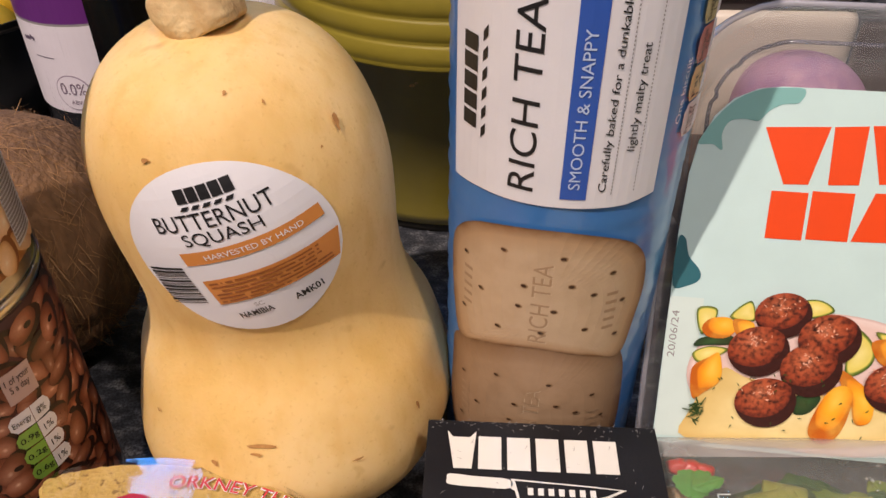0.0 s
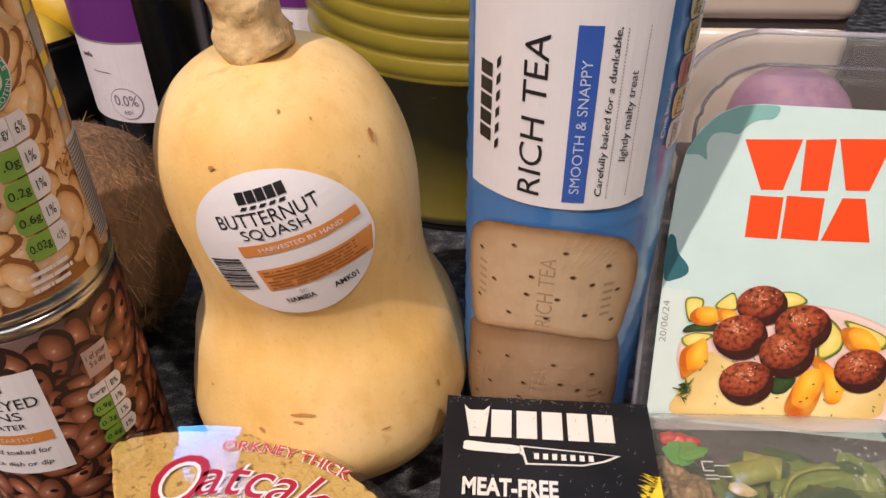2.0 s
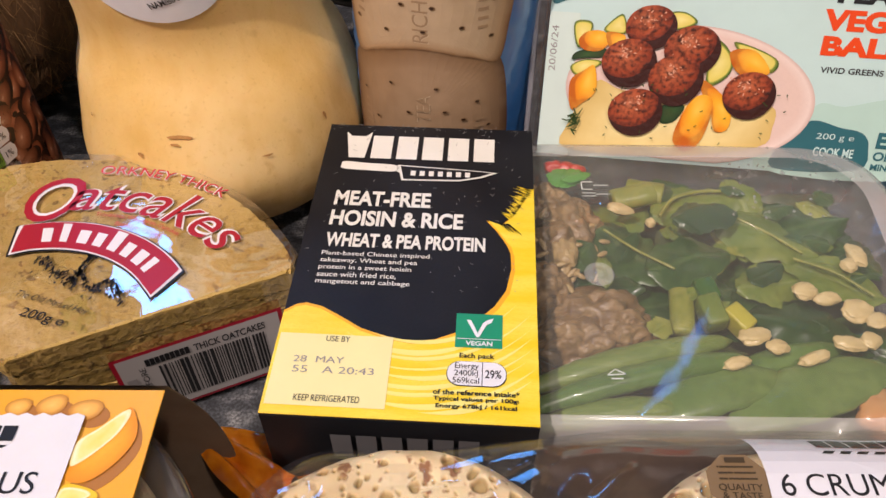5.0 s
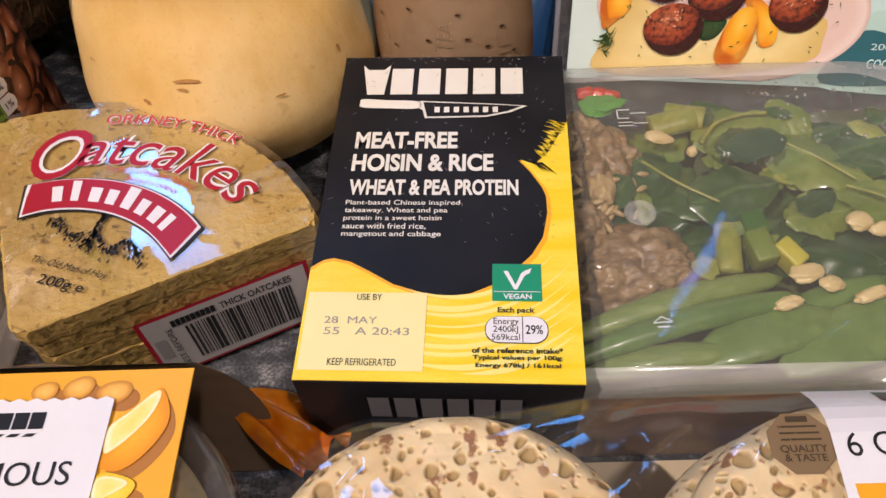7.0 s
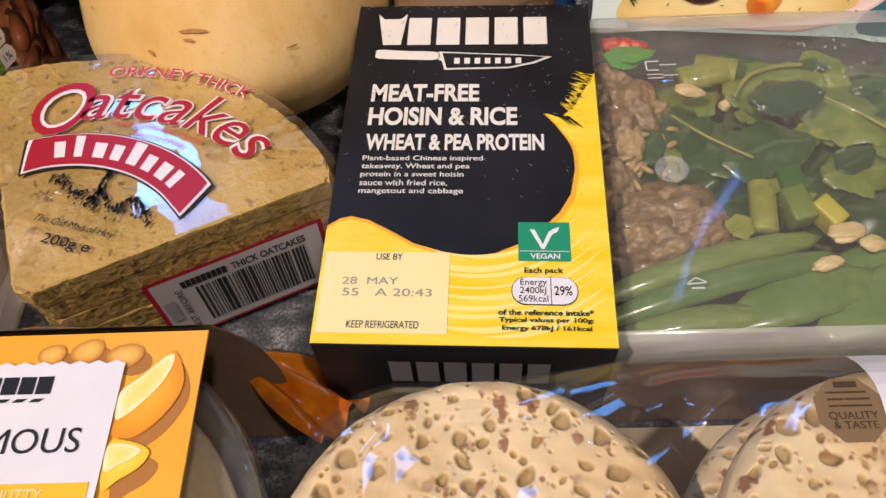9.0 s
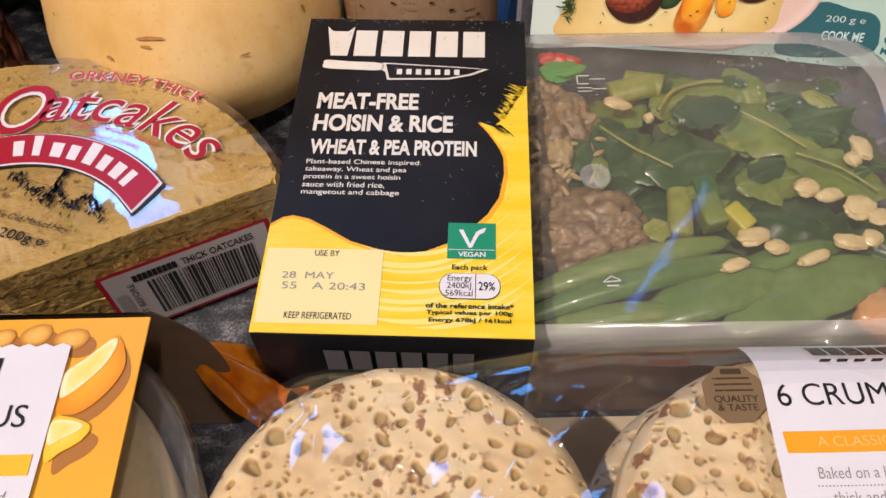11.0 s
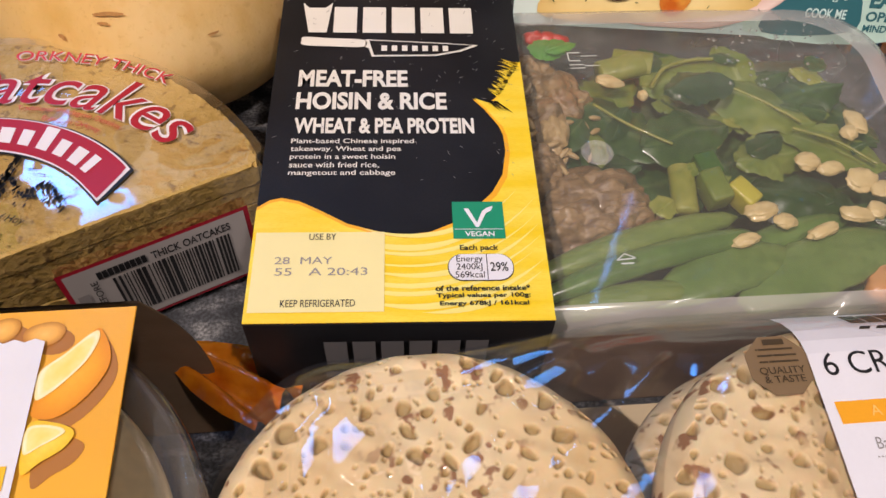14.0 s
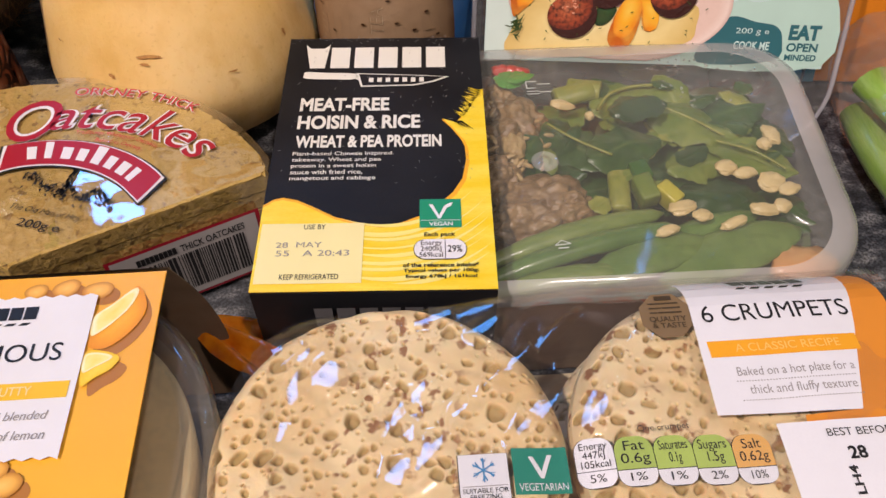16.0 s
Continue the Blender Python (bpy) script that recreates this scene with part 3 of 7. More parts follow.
def biscuit_packet():
    R = 0.0365
    t = thing("biscuit_packet", "tall blue film-wrapped tube of round plain tea biscuits", "biscuits", pose(0.0385, 0.2145, 0))
    film, nt, b = nodes_of("blue_packet_film")
    n1, n2 = noise_node(nt, 30, 4), noise_node(nt, 90, 2, stretch=(1, 1, 0.25))
    c = ramp_node(nt, n1.outputs[0], [(0.3, (0.034, 0.145, 0.40)), (0.7, (0.055, 0.20, 0.50))])
    nt.links.new(c.outputs[0], b.inputs["Base Color"])
    b.inputs["Roughness"].default_value, b.inputs["Coat Weight"].default_value = 0.3, 0.4
    bumped(nt, b, n2.outputs[0], 0.25, 0.0015)

    def crease(p):
        a = math.atan2(p.x, -p.y)
        d = 0.0004 * math.sin(p.z * 700) * (0.5 + 0.5 * math.sin(3 * a)) if p.z < 0.23 else 0
        s = 1 + d / R
        return Vector((p.x * s, p.y * s, p.z))

    part("wrapper", lathe([(0.0, 0.001), (R * 0.7, 0.0008), (R * 0.96, 0.003), (R, 0.008)] + [(R, 0.008 + 0.0037 * k) for k in range(1, 62)] + [(R * 0.96, 0.238), (R * 0.6, 0.241), (0.0, 0.2405)], 72, crease), film, t)
    w = on_cylinder(R + 0.0006)
    C = (5, 0)
    panel = decal(t, "white_panel", [[(-69, 0.1400), (-50, 0.1415), (-10, 0.1425), (20, 0.1425), (34.5, 0.1440), (33, 0.2375), (-69, 0.2375)]], w, WHITE, 0.0, (5, 0), "white printed front panel")
    decal_each(panel, "brand_mark", [rect(-61, 0.1600 + 0.0056 * k, -52, 0.1646 + 0.0056 * k) for k in range(5)] + [[(-49, 0.158 + 0.0056 * k), (-46.5, 0.160 + 0.0056 * k), (-46.5, 0.163 + 0.0056 * k), (-49, 0.161 + 0.0056 * k)] for k in range(6)], w, BLACK, 0.0002, C)
    writing(panel, "title", "RICH TEA", (-33.5, 0.1465, -21.5, 0.2010), w, BLACK, 0.0002, turn=1, cut=(3, 0))
    band = decal(panel, "blue_band", [rect(-10, 0.1455, 1.0, 0.2045)], w, BLUE, 0.0002, C)
    writing(band, "slogan", "SMOOTH & SNAPPY", (-7.0, 0.1490, -2.2, 0.1945), w, ink("pale_blue_ink", (0.5, 0.62, 0.85)), 0.0004, turn=1, cut=C)
    writing(panel, "slogan", "Carefully baked for a dunkable,", (5.6, 0.1480, 10.0, 0.2040), w, BLACK, 0.0002, turn=1, cut=C, shear=0.15)
    writing(panel, "slogan", "lightly malty treat", (15.6, 0.1600, 20.4, 0.1905), w, BLACK, 0.0002, turn=1, cut=C, shear=0.15)
    dots = [rect(u, 0.147 + 0.0011 * k, u + 0.5, 0.1476 + 0.0011 * k) for u in (11.5, 22.0) for k in range(52)]
    decal(panel, "dotted_rule", dots, w, GREY, 0.0002)
    cols = [ink("tag_white", (0.72, 0.66, 0.66)), ink("tag_amber", (0.70, 0.48, 0.22)), ink("tag_red", (0.50, 0.17, 0.14)), ink("tag_ochre", (0.55, 0.46, 0.22)), ink("tag_ochre_pale", (0.60, 0.54, 0.34))]
    words = ("Energy\n159kJ", "Fat\n1.4g", "Saturates\n0.6g", "Sugars\n1.5g", "Salt\n0.1g")
    for k in range(5):
        z = 0.158 + 0.0108 * k
        tag = decal(t, "nutrition_tag", [[(46, z + 0.003), (48, z + 0.0004), (58, z), (58, z + 0.0104), (48, z + 0.0104), (46, z + 0.008)]], w, cols[k], 0.0001, C)
        decal(tag, "share_tag", [[(58.2, z), (65, z + 0.001), (66, z + 0.005), (65, z + 0.0096), (58.2, z + 0.0104)]], w, WHITE, 0.0, C)
        writing(tag, "value_text", words[k], (48.5, z + 0.001, 57, z + 0.0094), w, BLACK, 0.0003, turn=1, cut=C)
    writing(t, "tag_heading", "One biscuit", (40.0, 0.1640, 43.2, 0.1830), w, WHITE, 0.0001, turn=1, cut=C)
    top_b = spline([(-70, 0.105), (-67, 0.119), (-47, 0.1300), (-11, 0.1345), (20, 0.1305), (36, 0.1215), (41, 0.108), (38, 0.094), (32, 0.0800), (15, 0.0835), (-13, 0.0870), (-40, 0.0825), (-60, 0.077), (-67, 0.089)])
    low_b = spline([(-69, 0.062), (-65, 0.0755), (-40, 0.0840), (-13, 0.0900), (15, 0.0870), (34, 0.0800), (41, 0.055), (40, 0.035), (28, 0.018), (-13, 0.013), (-55, 0.018), (-70, 0.037)])
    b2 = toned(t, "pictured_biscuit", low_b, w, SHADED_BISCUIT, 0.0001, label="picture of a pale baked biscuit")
    b1 = toned(t, "pictured_biscuit", top_b, w, BISCUIT_PRINT, 0.0003, label="picture of a pale baked biscuit")
    hole = ink("docker_hole_ink", (0.05, 0.02, 0.01))
    pit = ink("docker_rim_ink", (0.30, 0.18, 0.09))
    letters = ink("moulded_letters_ink", (0.38, 0.245, 0.14))
    gleam = ink("moulded_gleam_ink", (0.60, 0.46, 0.31))
    for bis, cz, hh in ((b1, 0.104, 0.0), (b2, 0.050, 0.0)):
        pts = [(-56, 0.012), (-33, 0.021), (-5, 0.022), (19, 0.015), (-45, 0.001), (-22, 0.009), (-7, 0.000), (11, 0.007), (27, 0.002), (-57, -0.012), (-34, -0.012), (-12, -0.010), (9, -0.008), (26, -0.013), (-24, 0.000), (0, 0.011)]
        decal_each(bis, "docker_pit", [ellipse(u + 0.3, cz + v * 0.95 - 0.0002, 1.9, 0.0009, 12) for u, v in pts], w, pit, 0.0004)
        decal_each(bis, "docker_hole", [ellipse(u, cz + v * 0.95, 1.35, 0.0005, 9) for u, v in pts], w, hole, 0.0006)
        writing(bis, "moulded_word", "RICH TEA", (-17.6, cz - 0.0142, -8.6, cz + 0.0178), w, gleam, 0.00035, turn=1, cut=(3, 0))
        writing(bis, "moulded_word", "RICH TEA", (-18, cz - 0.014, -9, cz + 0.018), w, letters, 0.0004, turn=1, cut=(3, 0))
        for u0 in (-57, 18):
            decal(bis, "moulded_word", [rect(u0, cz - 0.009 + 0.0035 * k, u0 + 6, cz - 0.0078 + 0.0035 * k) for k in range(5)], w, letters, 0.0004, C)


biscuit_packet()

# ---- stacked tins of beans ----
STEEL = surface("tin_steel", (0.62, 0.62, 0.63), (0.50, 0.50, 0.50), rough=0.22, big=60, fine=500, var=0.15, metal=1.0, bump=0.05)
LIGHT_BEAN = radial_print("white_bean_print", [(0.0, (0.90, 0.76, 0.58)), (0.18, (0.84, 0.60, 0.37)), (0.75, (0.76, 0.47, 0.22)), (1.15, (0.55, 0.27, 0.09)), (1.38, (0.25, 0.09, 0.025))], grain=0.08, random_tint=0.18, at=(-0.25, 0.3))
DARK_BEAN = radial_print("brown_bean_print", [(0.0, (0.78, 0.50, 0.36)), (0.16, (0.46, 0.20, 0.12)), (0.60, (0.27, 0.085, 0.042)), (1.05, (0.13, 0.034, 0.016)), (1.35, (0.02, 0.006, 0.004))], grain=0.15, random_tint=0.35, at=(-0.25, 0.35))
BEAN_EYE = ink("bean_eye_ink", (0.015, 0.006, 0.005))


def bean_tin(z, dark, turn):
    R, H = 0.0362, 0.114
    name = "dark eyed bean tin with a paper label of glossy brown beans" if dark else "tin of white beans with nutrition panels, stacked on another tin"
    t = thing("food_tin", name, "tin", pose(-0.163, 0.182, z, 0, 0, turn), group="stacked tins")
    part("can", lathe([(0.0, 0.004), (R * 0.9, 0.004), (R * 0.93, 0.0005), (R * 1.012, 0.0005), (R * 1.018, 0.002), (R * 1.0, 0.0038), (R * 0.985, 0.005), (R * 0.985, H - 0.005), (R * 1.0, H - 0.0038),
                      (R * 1.018, H - 0.002), (R * 1.012, H), (R * 0.93, H - 0.0003), (R * 0.91, H - 0.004), (R * 0.6, H - 0.0045), (0.0, H - 0.0045)], 72), STEEL, t, "silver steel can with rolled rims")
    ground = ink("brown_label_paper", (0.06, 0.02, 0.012)) if dark else ink("amber_label_paper", (0.50, 0.24, 0.08))
    part("paper_label", lathe([(R * 0.986, 0.0055), (R, 0.0056), (R, H - 0.0056), (R * 0.986, H - 0.0055)], 72), ground, t)
    w = on_cylinder(R)
    rnd = random.Random(11 if dark else 4)
    items, eyes = [], []
    taken = []
    for k in range(2600):
        u, v = rnd.uniform(-70, 120), rnd.uniform(0.0105, H - 0.0105)
        if any((math.radians(u - p) * R) ** 2 + (v - q) ** 2 < 0.0060 ** 2 for p, q in taken):
            continue
        taken.append((u, v))
        long_ = rnd.uniform(0.0064, 0.0086) if dark else rnd.uniform(0.0066, 0.0088)
        tn = rnd.uniform(0, 180)
        items.append((u, v, long_, long_ * rnd.uniform(0.55, 0.7), tn))
        if dark and rnd.random() < 0.28:
            eyes.append((u, v))
    scale = math.degrees(1 / R)
    # pieces are round in metres, so the sideways half is turned into degrees
    beans = blobs(t, "bean_picture", [(u / scale, v, a, b, tn) for u, v, a, b, tn in items], lambda u, v, q: w(u * scale, v, q * 0.2), DARK_BEAN if dark else LIGHT_BEAN, 0.0008, 16, 0.08, "printed picture of heaped beans", 3)
    tagged(beans, kind="stuff")
    if dark:
        decal_each(t, "bean_eye_print", [ellipse(u, v, 2.6, 0.0011, 9) for u, v in eyes], w, BEAN_EYE, 0.0006)
    C = (5, 0)
    if dark:
        lab = decal(t, "white_panel", [rect(-42, 0.0440, 26, 0.0955)], w, WHITE, 0.0008, C)
        decal_each(lab, "brand_mark", brand_blocks(-24, 0.0880, 8, 0.0915, 5) + dashes(-24, 0.0862, 7, 0.0872, 6), w, BLACK, 0.0010, C)
        writing(lab, "title", "BLACK EYED", (-34, 0.0790, 22, 0.0840), w, BLACK, 0.0010, cut=C)
        writing(lab, "title", "BEANS", (-22, 0.0735, 11, 0.0777), w, BLACK, 0.0010, cut=C)
        writing(lab, "title", "IN WATER", (-20, 0.0688, 11, 0.0715), w, BLACK, 0.0010, cut=C)
        decal(lab, "orange_band", [rect(-38, 0.0610, 22, 0.0660)], w, BROWN_ORANGE, 0.0010, C)
        writing(lab, "slogan", "CREAMY & EARTHY", (-30, 0.0622, 12, 0.0646), w, ink("peach_ink", (0.8, 0.6, 0.45)), 0.0012, cut=C)
        writing(lab, "slogan", "Ready and soaked for", (-32, 0.0545, 18, 0.0580), w, BLACK, 0.0010, cut=C, shear=0.15)
        writing(lab, "slogan", "a rice dish or dip", (-24, 0.0478, 16, 0.0512), w, BLACK, 0.0010, cut=C, shear=0.15)
        tag = decal(t, "portion_tag", [rect(50, 0.0800, 66, 0.0925)], w, ink("dusty_pink_ink", (0.50, 0.36, 0.33)), 0.0008, C)
        writing(tag, "words", "1 of your\n5 a day", (51.5, 0.0835, 64.5, 0.0905), w, BLACK, 0.0010, cut=C)
        rows, z0, h, ua, ub = (("Energy", "8%"), ("0.9g", "1%"), ("0.2g", "1%"), ("0.6g", "1%")), 0.0760, 0.0078, 46, 57
    else:
        rows, z0, h, ua, ub = (("Energy", "6%"), ("1.0g", "1%"), ("0.2g", "1%"), ("0.6g", "1%"), ("0.02g", "<1%")), 0.0685, 0.0098, 45.5, 58
        badge = decal(t, "round_badge", [ellipse(54, 0.0800, 14.5, 0.0098, 36)], w, WHITE, 0.0008, C, "green and white round badge")
        decal(badge, "green_disc", [ellipse(54, 0.0800, 13.6, 0.0092, 36)], w, GREEN, 0.0010, C)
        arc = lambda u, v, q: w(54 + math.degrees(v * math.sin(radians(u)) / R), 0.0800 + v * math.cos(radians(u)), q)
        writing(badge, "words", "HEALTHY CHOICE", (-85, 0.0068, 85, 0.0085), arc, WHITE, 0.0012)
        arc2 = lambda u, v, q: w(54 + math.degrees(v * math.sin(radians(u)) / R), 0.0800 - v * math.cos(radians(u)), q)
        writing(badge, "words", "HIGH IN PROTEIN", (-75, -0.0085, 75, -0.0068), lambda u, v, q: arc2(u, -v, q), WHITE, 0.0012)
        decal(badge, "leaf_mark", [ellipse(49, 0.0782, 5.5, 0.0024, 16), ellipse(59, 0.0792, 4, 0.0034, 16), ellipse(53, 0.0838, 4.5, 0.0014, 16)], w, ink("pale_green_ink", (0.55, 0.72, 0.6)), 0.0012)
    for k, (a, b_) in enumerate(rows):
        zt = z0 - h * k
        tag = decal(t, "nutrition_tag", [[(ua + 1.5, zt - h * 0.93), (ub, zt - h * 0.95), (ub, zt), (ua + 1.5, zt - 0.0002), (ua - 1, zt - h * 0.3), (ua - 1, zt - h * 0.65)]], w, WHITE if k == 0 else LEAFGREEN, 0.0008, C)
        decal(tag, "share_tag", [[(ub + 0.3, zt - h * 0.95), (ub + 8.5, zt - h * 0.9), (ub + 10.5, zt - h * 0.6), (ub + 10.5, zt - h * 0.3), (ub + 8.5, zt), (ub + 0.3, zt)]], w, WHITE, 0.0008, C)
        writing(tag, "value_text", a, (ua + 0.5, zt - h * 0.68, ub - 1, zt - h * 0.28), w, BLACK, 0.0011, cut=C)
        writing(tag, "value_text", b_, (ub + 2.5, zt - h * 0.65, ub + 7.5, zt - h * 0.28), w, BLACK, 0.0011, cut=C)
    if not dark:
        decal(t, "small_print", bar_rows((40, 0.0085, 64, 0.0175), 3, 9, 0.5, 4), w, WHITE, 0.0009, C)
        decal(t, "barcode_panel", [rect(88, 0.010, 110, 0.050)], w, WHITE, 0.0008, C)
        decal(t, "barcode", [rect(88, 0.011 + 0.0014 * k, 106, 0.0118 + 0.0014 * k) for k in range(27)], w, GREY, 0.0010, C)
        decal(t, "yellow_stripe", [rect(91, 0.060, 99, 0.066), rect(91, 0.074, 99, 0.078), rect(91, 0.090, 99, 0.095)], w, YELLOW, 0.0010, C)
        decal(t, "silver_panel", [rect(91, 0.055, 100, 0.105)], w, SILVER, 0.0008, C)
    return t


bean_tin(0.0, True, 3)
bean_tin(0.1145, False, 4)


# ---- oatcakes: a quarter wedge of thick oatcakes in clear film ----
def oatcake_pack():
    t = thing("oatcake_packet", "quarter-round stack of thick oatcakes wrapped in printed clear film", "oatcakes", pose(-0.0965, 0.066, 0))
    oat, nt, b = nodes_of("oatcake")
    n1, n2, n3 = noise_node(nt, 60, 4), noise_node(nt, 420, 4), noise_node(nt, 330, 3)
    c = ramp_node(nt, n1.outputs[0], [(0.3, (0.42, 0.27, 0.062)), (0.7, (0.55, 0.37, 0.105))])
    f = ramp_node(nt, n2.outputs[0], [(0.42, (0, 0, 0)), (0.70, (0.75, 0.75, 0.75))])
    col = mixed(nt, c.outputs[0], (0.56, 0.38, 0.14), f.outputs[0])
    g = ramp_node(nt, n3.outputs[0], [(0.61, (0, 0, 0)), (0.67, (0.8, 0.8, 0.8))])
    col = mixed(nt, col, (0.19, 0.105, 0.03), g.outputs[0])
    nt.links.new(col, b.inputs["Base Color"])
    b.inputs["Roughness"].default_value = 0.8
    bumped(nt, b, n2.outputs[0], 0.9, 0.0012)

    def outline(r, rnd, wob):
        pts = [(0.004, 0.002), (-0.001, 0.004)]
        for k in range(31):
            a = radians(111.5 - 87 * k / 30)
            rr = r + wob * noise.noise(Vector((k * 0.5, rnd, 0)))
            if k in (0, 30):
                rr -= 0.0025
            pts.append((rr * math.cos(a), rr * math.sin(a)))
        return pts

    H, n = 0.0505, 6
    for k in range(n):
        bm = bmesh.new()
        o = []
        corners = outline(0.0955, k * 3.1, 0.0012)
        for (x0, y0), (x1, y1) in zip(corners, corners[1:] + corners[:1]):
            m = max(1, round(math.hypot(x1 - x0, y1 - y0) / 0.0016))
            o += [(x0 + (x1 - x0) * i / m, y0 + (y1 - y0) * i / m) for i in range(m)]
        d = (0.0006 * math.sin(k * 2.1), 0.0006 * math.cos(k * 1.7))
        z0, z1 = k * H / n + 0.0004, (k + 1) * H / n - 0.0003
        lo = [bm.verts.new((x + d[0], y + d[1], z0)) for x, y in o]
        hi = [bm.verts.new((x + d[0], y + d[1], z1)) for x, y in o]
        m = len(o)
        for i in range(m):
            bm.faces.new((lo[i], lo[(i + 1) % m], hi[(i + 1) % m], hi[i]))
        bm.faces.new(lo[::-1])
        bm.faces.new(hi)
        bmesh.ops.bevel(bm, geom=[e for e in bm.edges if abs(e.verts[0].co.z - e.verts[1].co.z) < 1e-6], offset=0.0014, segments=3, affect="EDGES")
        for v in bm.verts:
            out = Vector((v.co.x - 0.03, v.co.y - 0.05, 0)).normalized()
            e = 0.0006 * noise.noise(v.co * 260 + Vector((k * 7, 0, 0))) + 0.0004 * noise.noise(v.co * 620)
            v.co += out * e + Vector((0, 0, 0.0005 * noise.noise(v.co * 300) if k < n - 1 and v.co.z > z0 + 0.001 else 0))
        part("oatcake", bm, oat, t, smooth=False)
    # clear film close round the stack
    bm = bmesh.new()
    o = outline(0.0968, 1.0, 0.0002)
    o = [(x * 1.008 + 0.0002, y * 1.008 - 0.0004) for x, y in o]
    zs = (0.0006, 0.012, 0.026, 0.040, 0.0498, 0.0514)
    rings = []
    for i, z in enumerate(zs):
        q = 0.985 if i == len(zs) - 1 else 1.0
        rings.append([bm.verts.new((0.035 + (x - 0.035) * q + 0.0006 * noise.noise(Vector((x * 90, z * 120, i))), 0.05 + (y - 0.05) * q + 0.0006 * noise.noise(Vector((y * 90, z * 120, 5)))  , z)) for x, y in o])
    for a, b_ in zip(rings, rings[1:]):
        for i in range(len(o)):
            bm.faces.new((a[i], a[(i + 1) % len(o)], b_[(i + 1) % len(o)], b_[i]))
    bm.faces.new(rings[-1])
    part("film_wrapper", bm, clear_film("oatcake_film", rough=0.06, wrinkle=0.30, wscale=42, gain=0.55), t, "glossy clear film with folds", smooth=False)
    # print on the top film
    cx, cy = 0.0109, 0.000
    top = lambda u, v, w: Vector((u, v, 0.0518 + w))
    arc = lambda u, v, w: Vector((cx + v * math.cos(radians(-u)), cy + v * math.sin(radians(-u)), 0.0518 + w))
    CC = (4, 0)
    # rounded capital and word along an arc, red on a white edge
    def arcbox(a0, a1, r0, r1):
        return (-a0, r0, -a1, r1)
    for bold, mat_, lift in ((0.028, WHITE, 0.0), (0.0, RED, 0.0002)):
        writing(t, "title", "O", arcbox(110, 94, 0.0615, 0.0835), arc, mat_, lift, cut=CC, bold=bold, shear=0.3)
        writing(t, "title", "atcakes", arcbox(97, 43, 0.0655, 0.0815), arc, mat_, lift, cut=CC, bold=bold, shear=0.25)
    for bold, mat_, lift in ((0.03, WHITE, 0.0), (0.0, PINKRED, 0.0003)):
        writing(t, "region", "ORKNEY THICK", arcbox(92, 58, 0.0845, 0.0890), arc, mat_, lift, cut=CC, bold=bold)
    for a0, a1, r in ((88, 58, 0.0615), (80, 62, 0.0578)):
        writing(t, "small_print", "Traditional Wholegrain Oatcakes" if a0 == 88 else "Baked in Orkney", arcbox(a0, a1, r + 0.0005, r + 0.0030), arc, PINKRED, 0.0002, cut=CC)

    def band(a0, a1, e):
        n_, lo, hi = 24, [], []
        for k in range(n_ + 1):
            f_ = k / n_
            a = a0 + (a1 - a0) * f_
            lo.append((-a, 0.0490 - 0.008 * f_ - e))
            hi.append((-a, 0.0612 - 0.008 * f_ + e))
        lo[0] = (lo[0][0] - 4.5, lo[0][1])
        lo[-1] = (lo[-1][0] + 4.5, lo[-1][1])
        return [*lo, *hi[::-1]]
    for e, ext, mat_, lift in ((0.0010, 2.2, BLACK, 0.0), (0.0005, 1.2, WHITE, 0.0002), (0.0, 0.0, RED, 0.0004)):
        ob = decal(t, "banner", [band(110 + ext, 45 - ext, e)], arc, mat_, lift, CC)
    blocks = []
    for k, (wide, tall) in enumerate(((0.055, 0.0066), (0.045, 0.0086), (0.065, 0.0060), (0.060, 0.0060), (0.065, 0.0088), (0.062, 0.0060), (0.070, 0.0060), (0.050, 0.0064))):
        f0 = 0.10 + k * 0.103
        q = [(-(110 - 65 * f_), 0.0517 - 0.008 * f_) for f_ in (f0, f0 + wide)] + [(-(110 - 65 * f_), 0.0517 - 0.008 * f_ + tall) for f_ in (f0 + wide, f0)]
        blocks.append(q)
    decal_each(t, "brand_mark", blocks, arc, WHITE, 0.0006, (2, 0))
    # engraved picture of a sea stack, as dark strokes
    rnd = random.Random(8)
    strokes = []
    for k in range(230):
        f_ = rnd.random()
        x = -0.0005 + 0.034 * f_
        top_y = 0.0425 - 0.0135 * f_ + 0.0022 * math.sin(f_ * 17) - (0.004 if 0.38 < f_ < 0.50 else 0)
        y = top_y - abs(rnd.gauss(0, 0.0024))
        strokes.append(ellipse(x, y, rnd.uniform(0.0004, 0.0013), rnd.uniform(0.00012, 0.00042), 7, rnd.uniform(35, 110)))
    for k in range(60):
        f_ = rnd.random()
        strokes.append(ellipse(0.0148 + 0.0030 * f_ + rnd.gauss(0, 0.0006), 0.0325 + 0.0120 * f_, rnd.uniform(0.0006, 0.0016), rnd.uniform(0.00015, 0.0004), 7, 74))
    for k in range(22):
        strokes.append(ellipse(rnd.uniform(0.003, 0.034), rnd.uniform(0.034, 0.046), rnd.uniform(0.0006, 0.0016), 0.00012, 6, rnd.uniform(-25, -10)))
    decal(t, "engraving", strokes, top, BLACK, 0.0001)
    slope = Matrix.Translation((-0.0015, 0.0258, 0.0519)) @ Matrix.Rotation(radians(-17), 4, "Z")
    writing(t, "caption", "The Old Man of Hoy", (0, 0, 0.0265, 0.0032), flat(slope), BLACK, 0.0, shear=0.25)
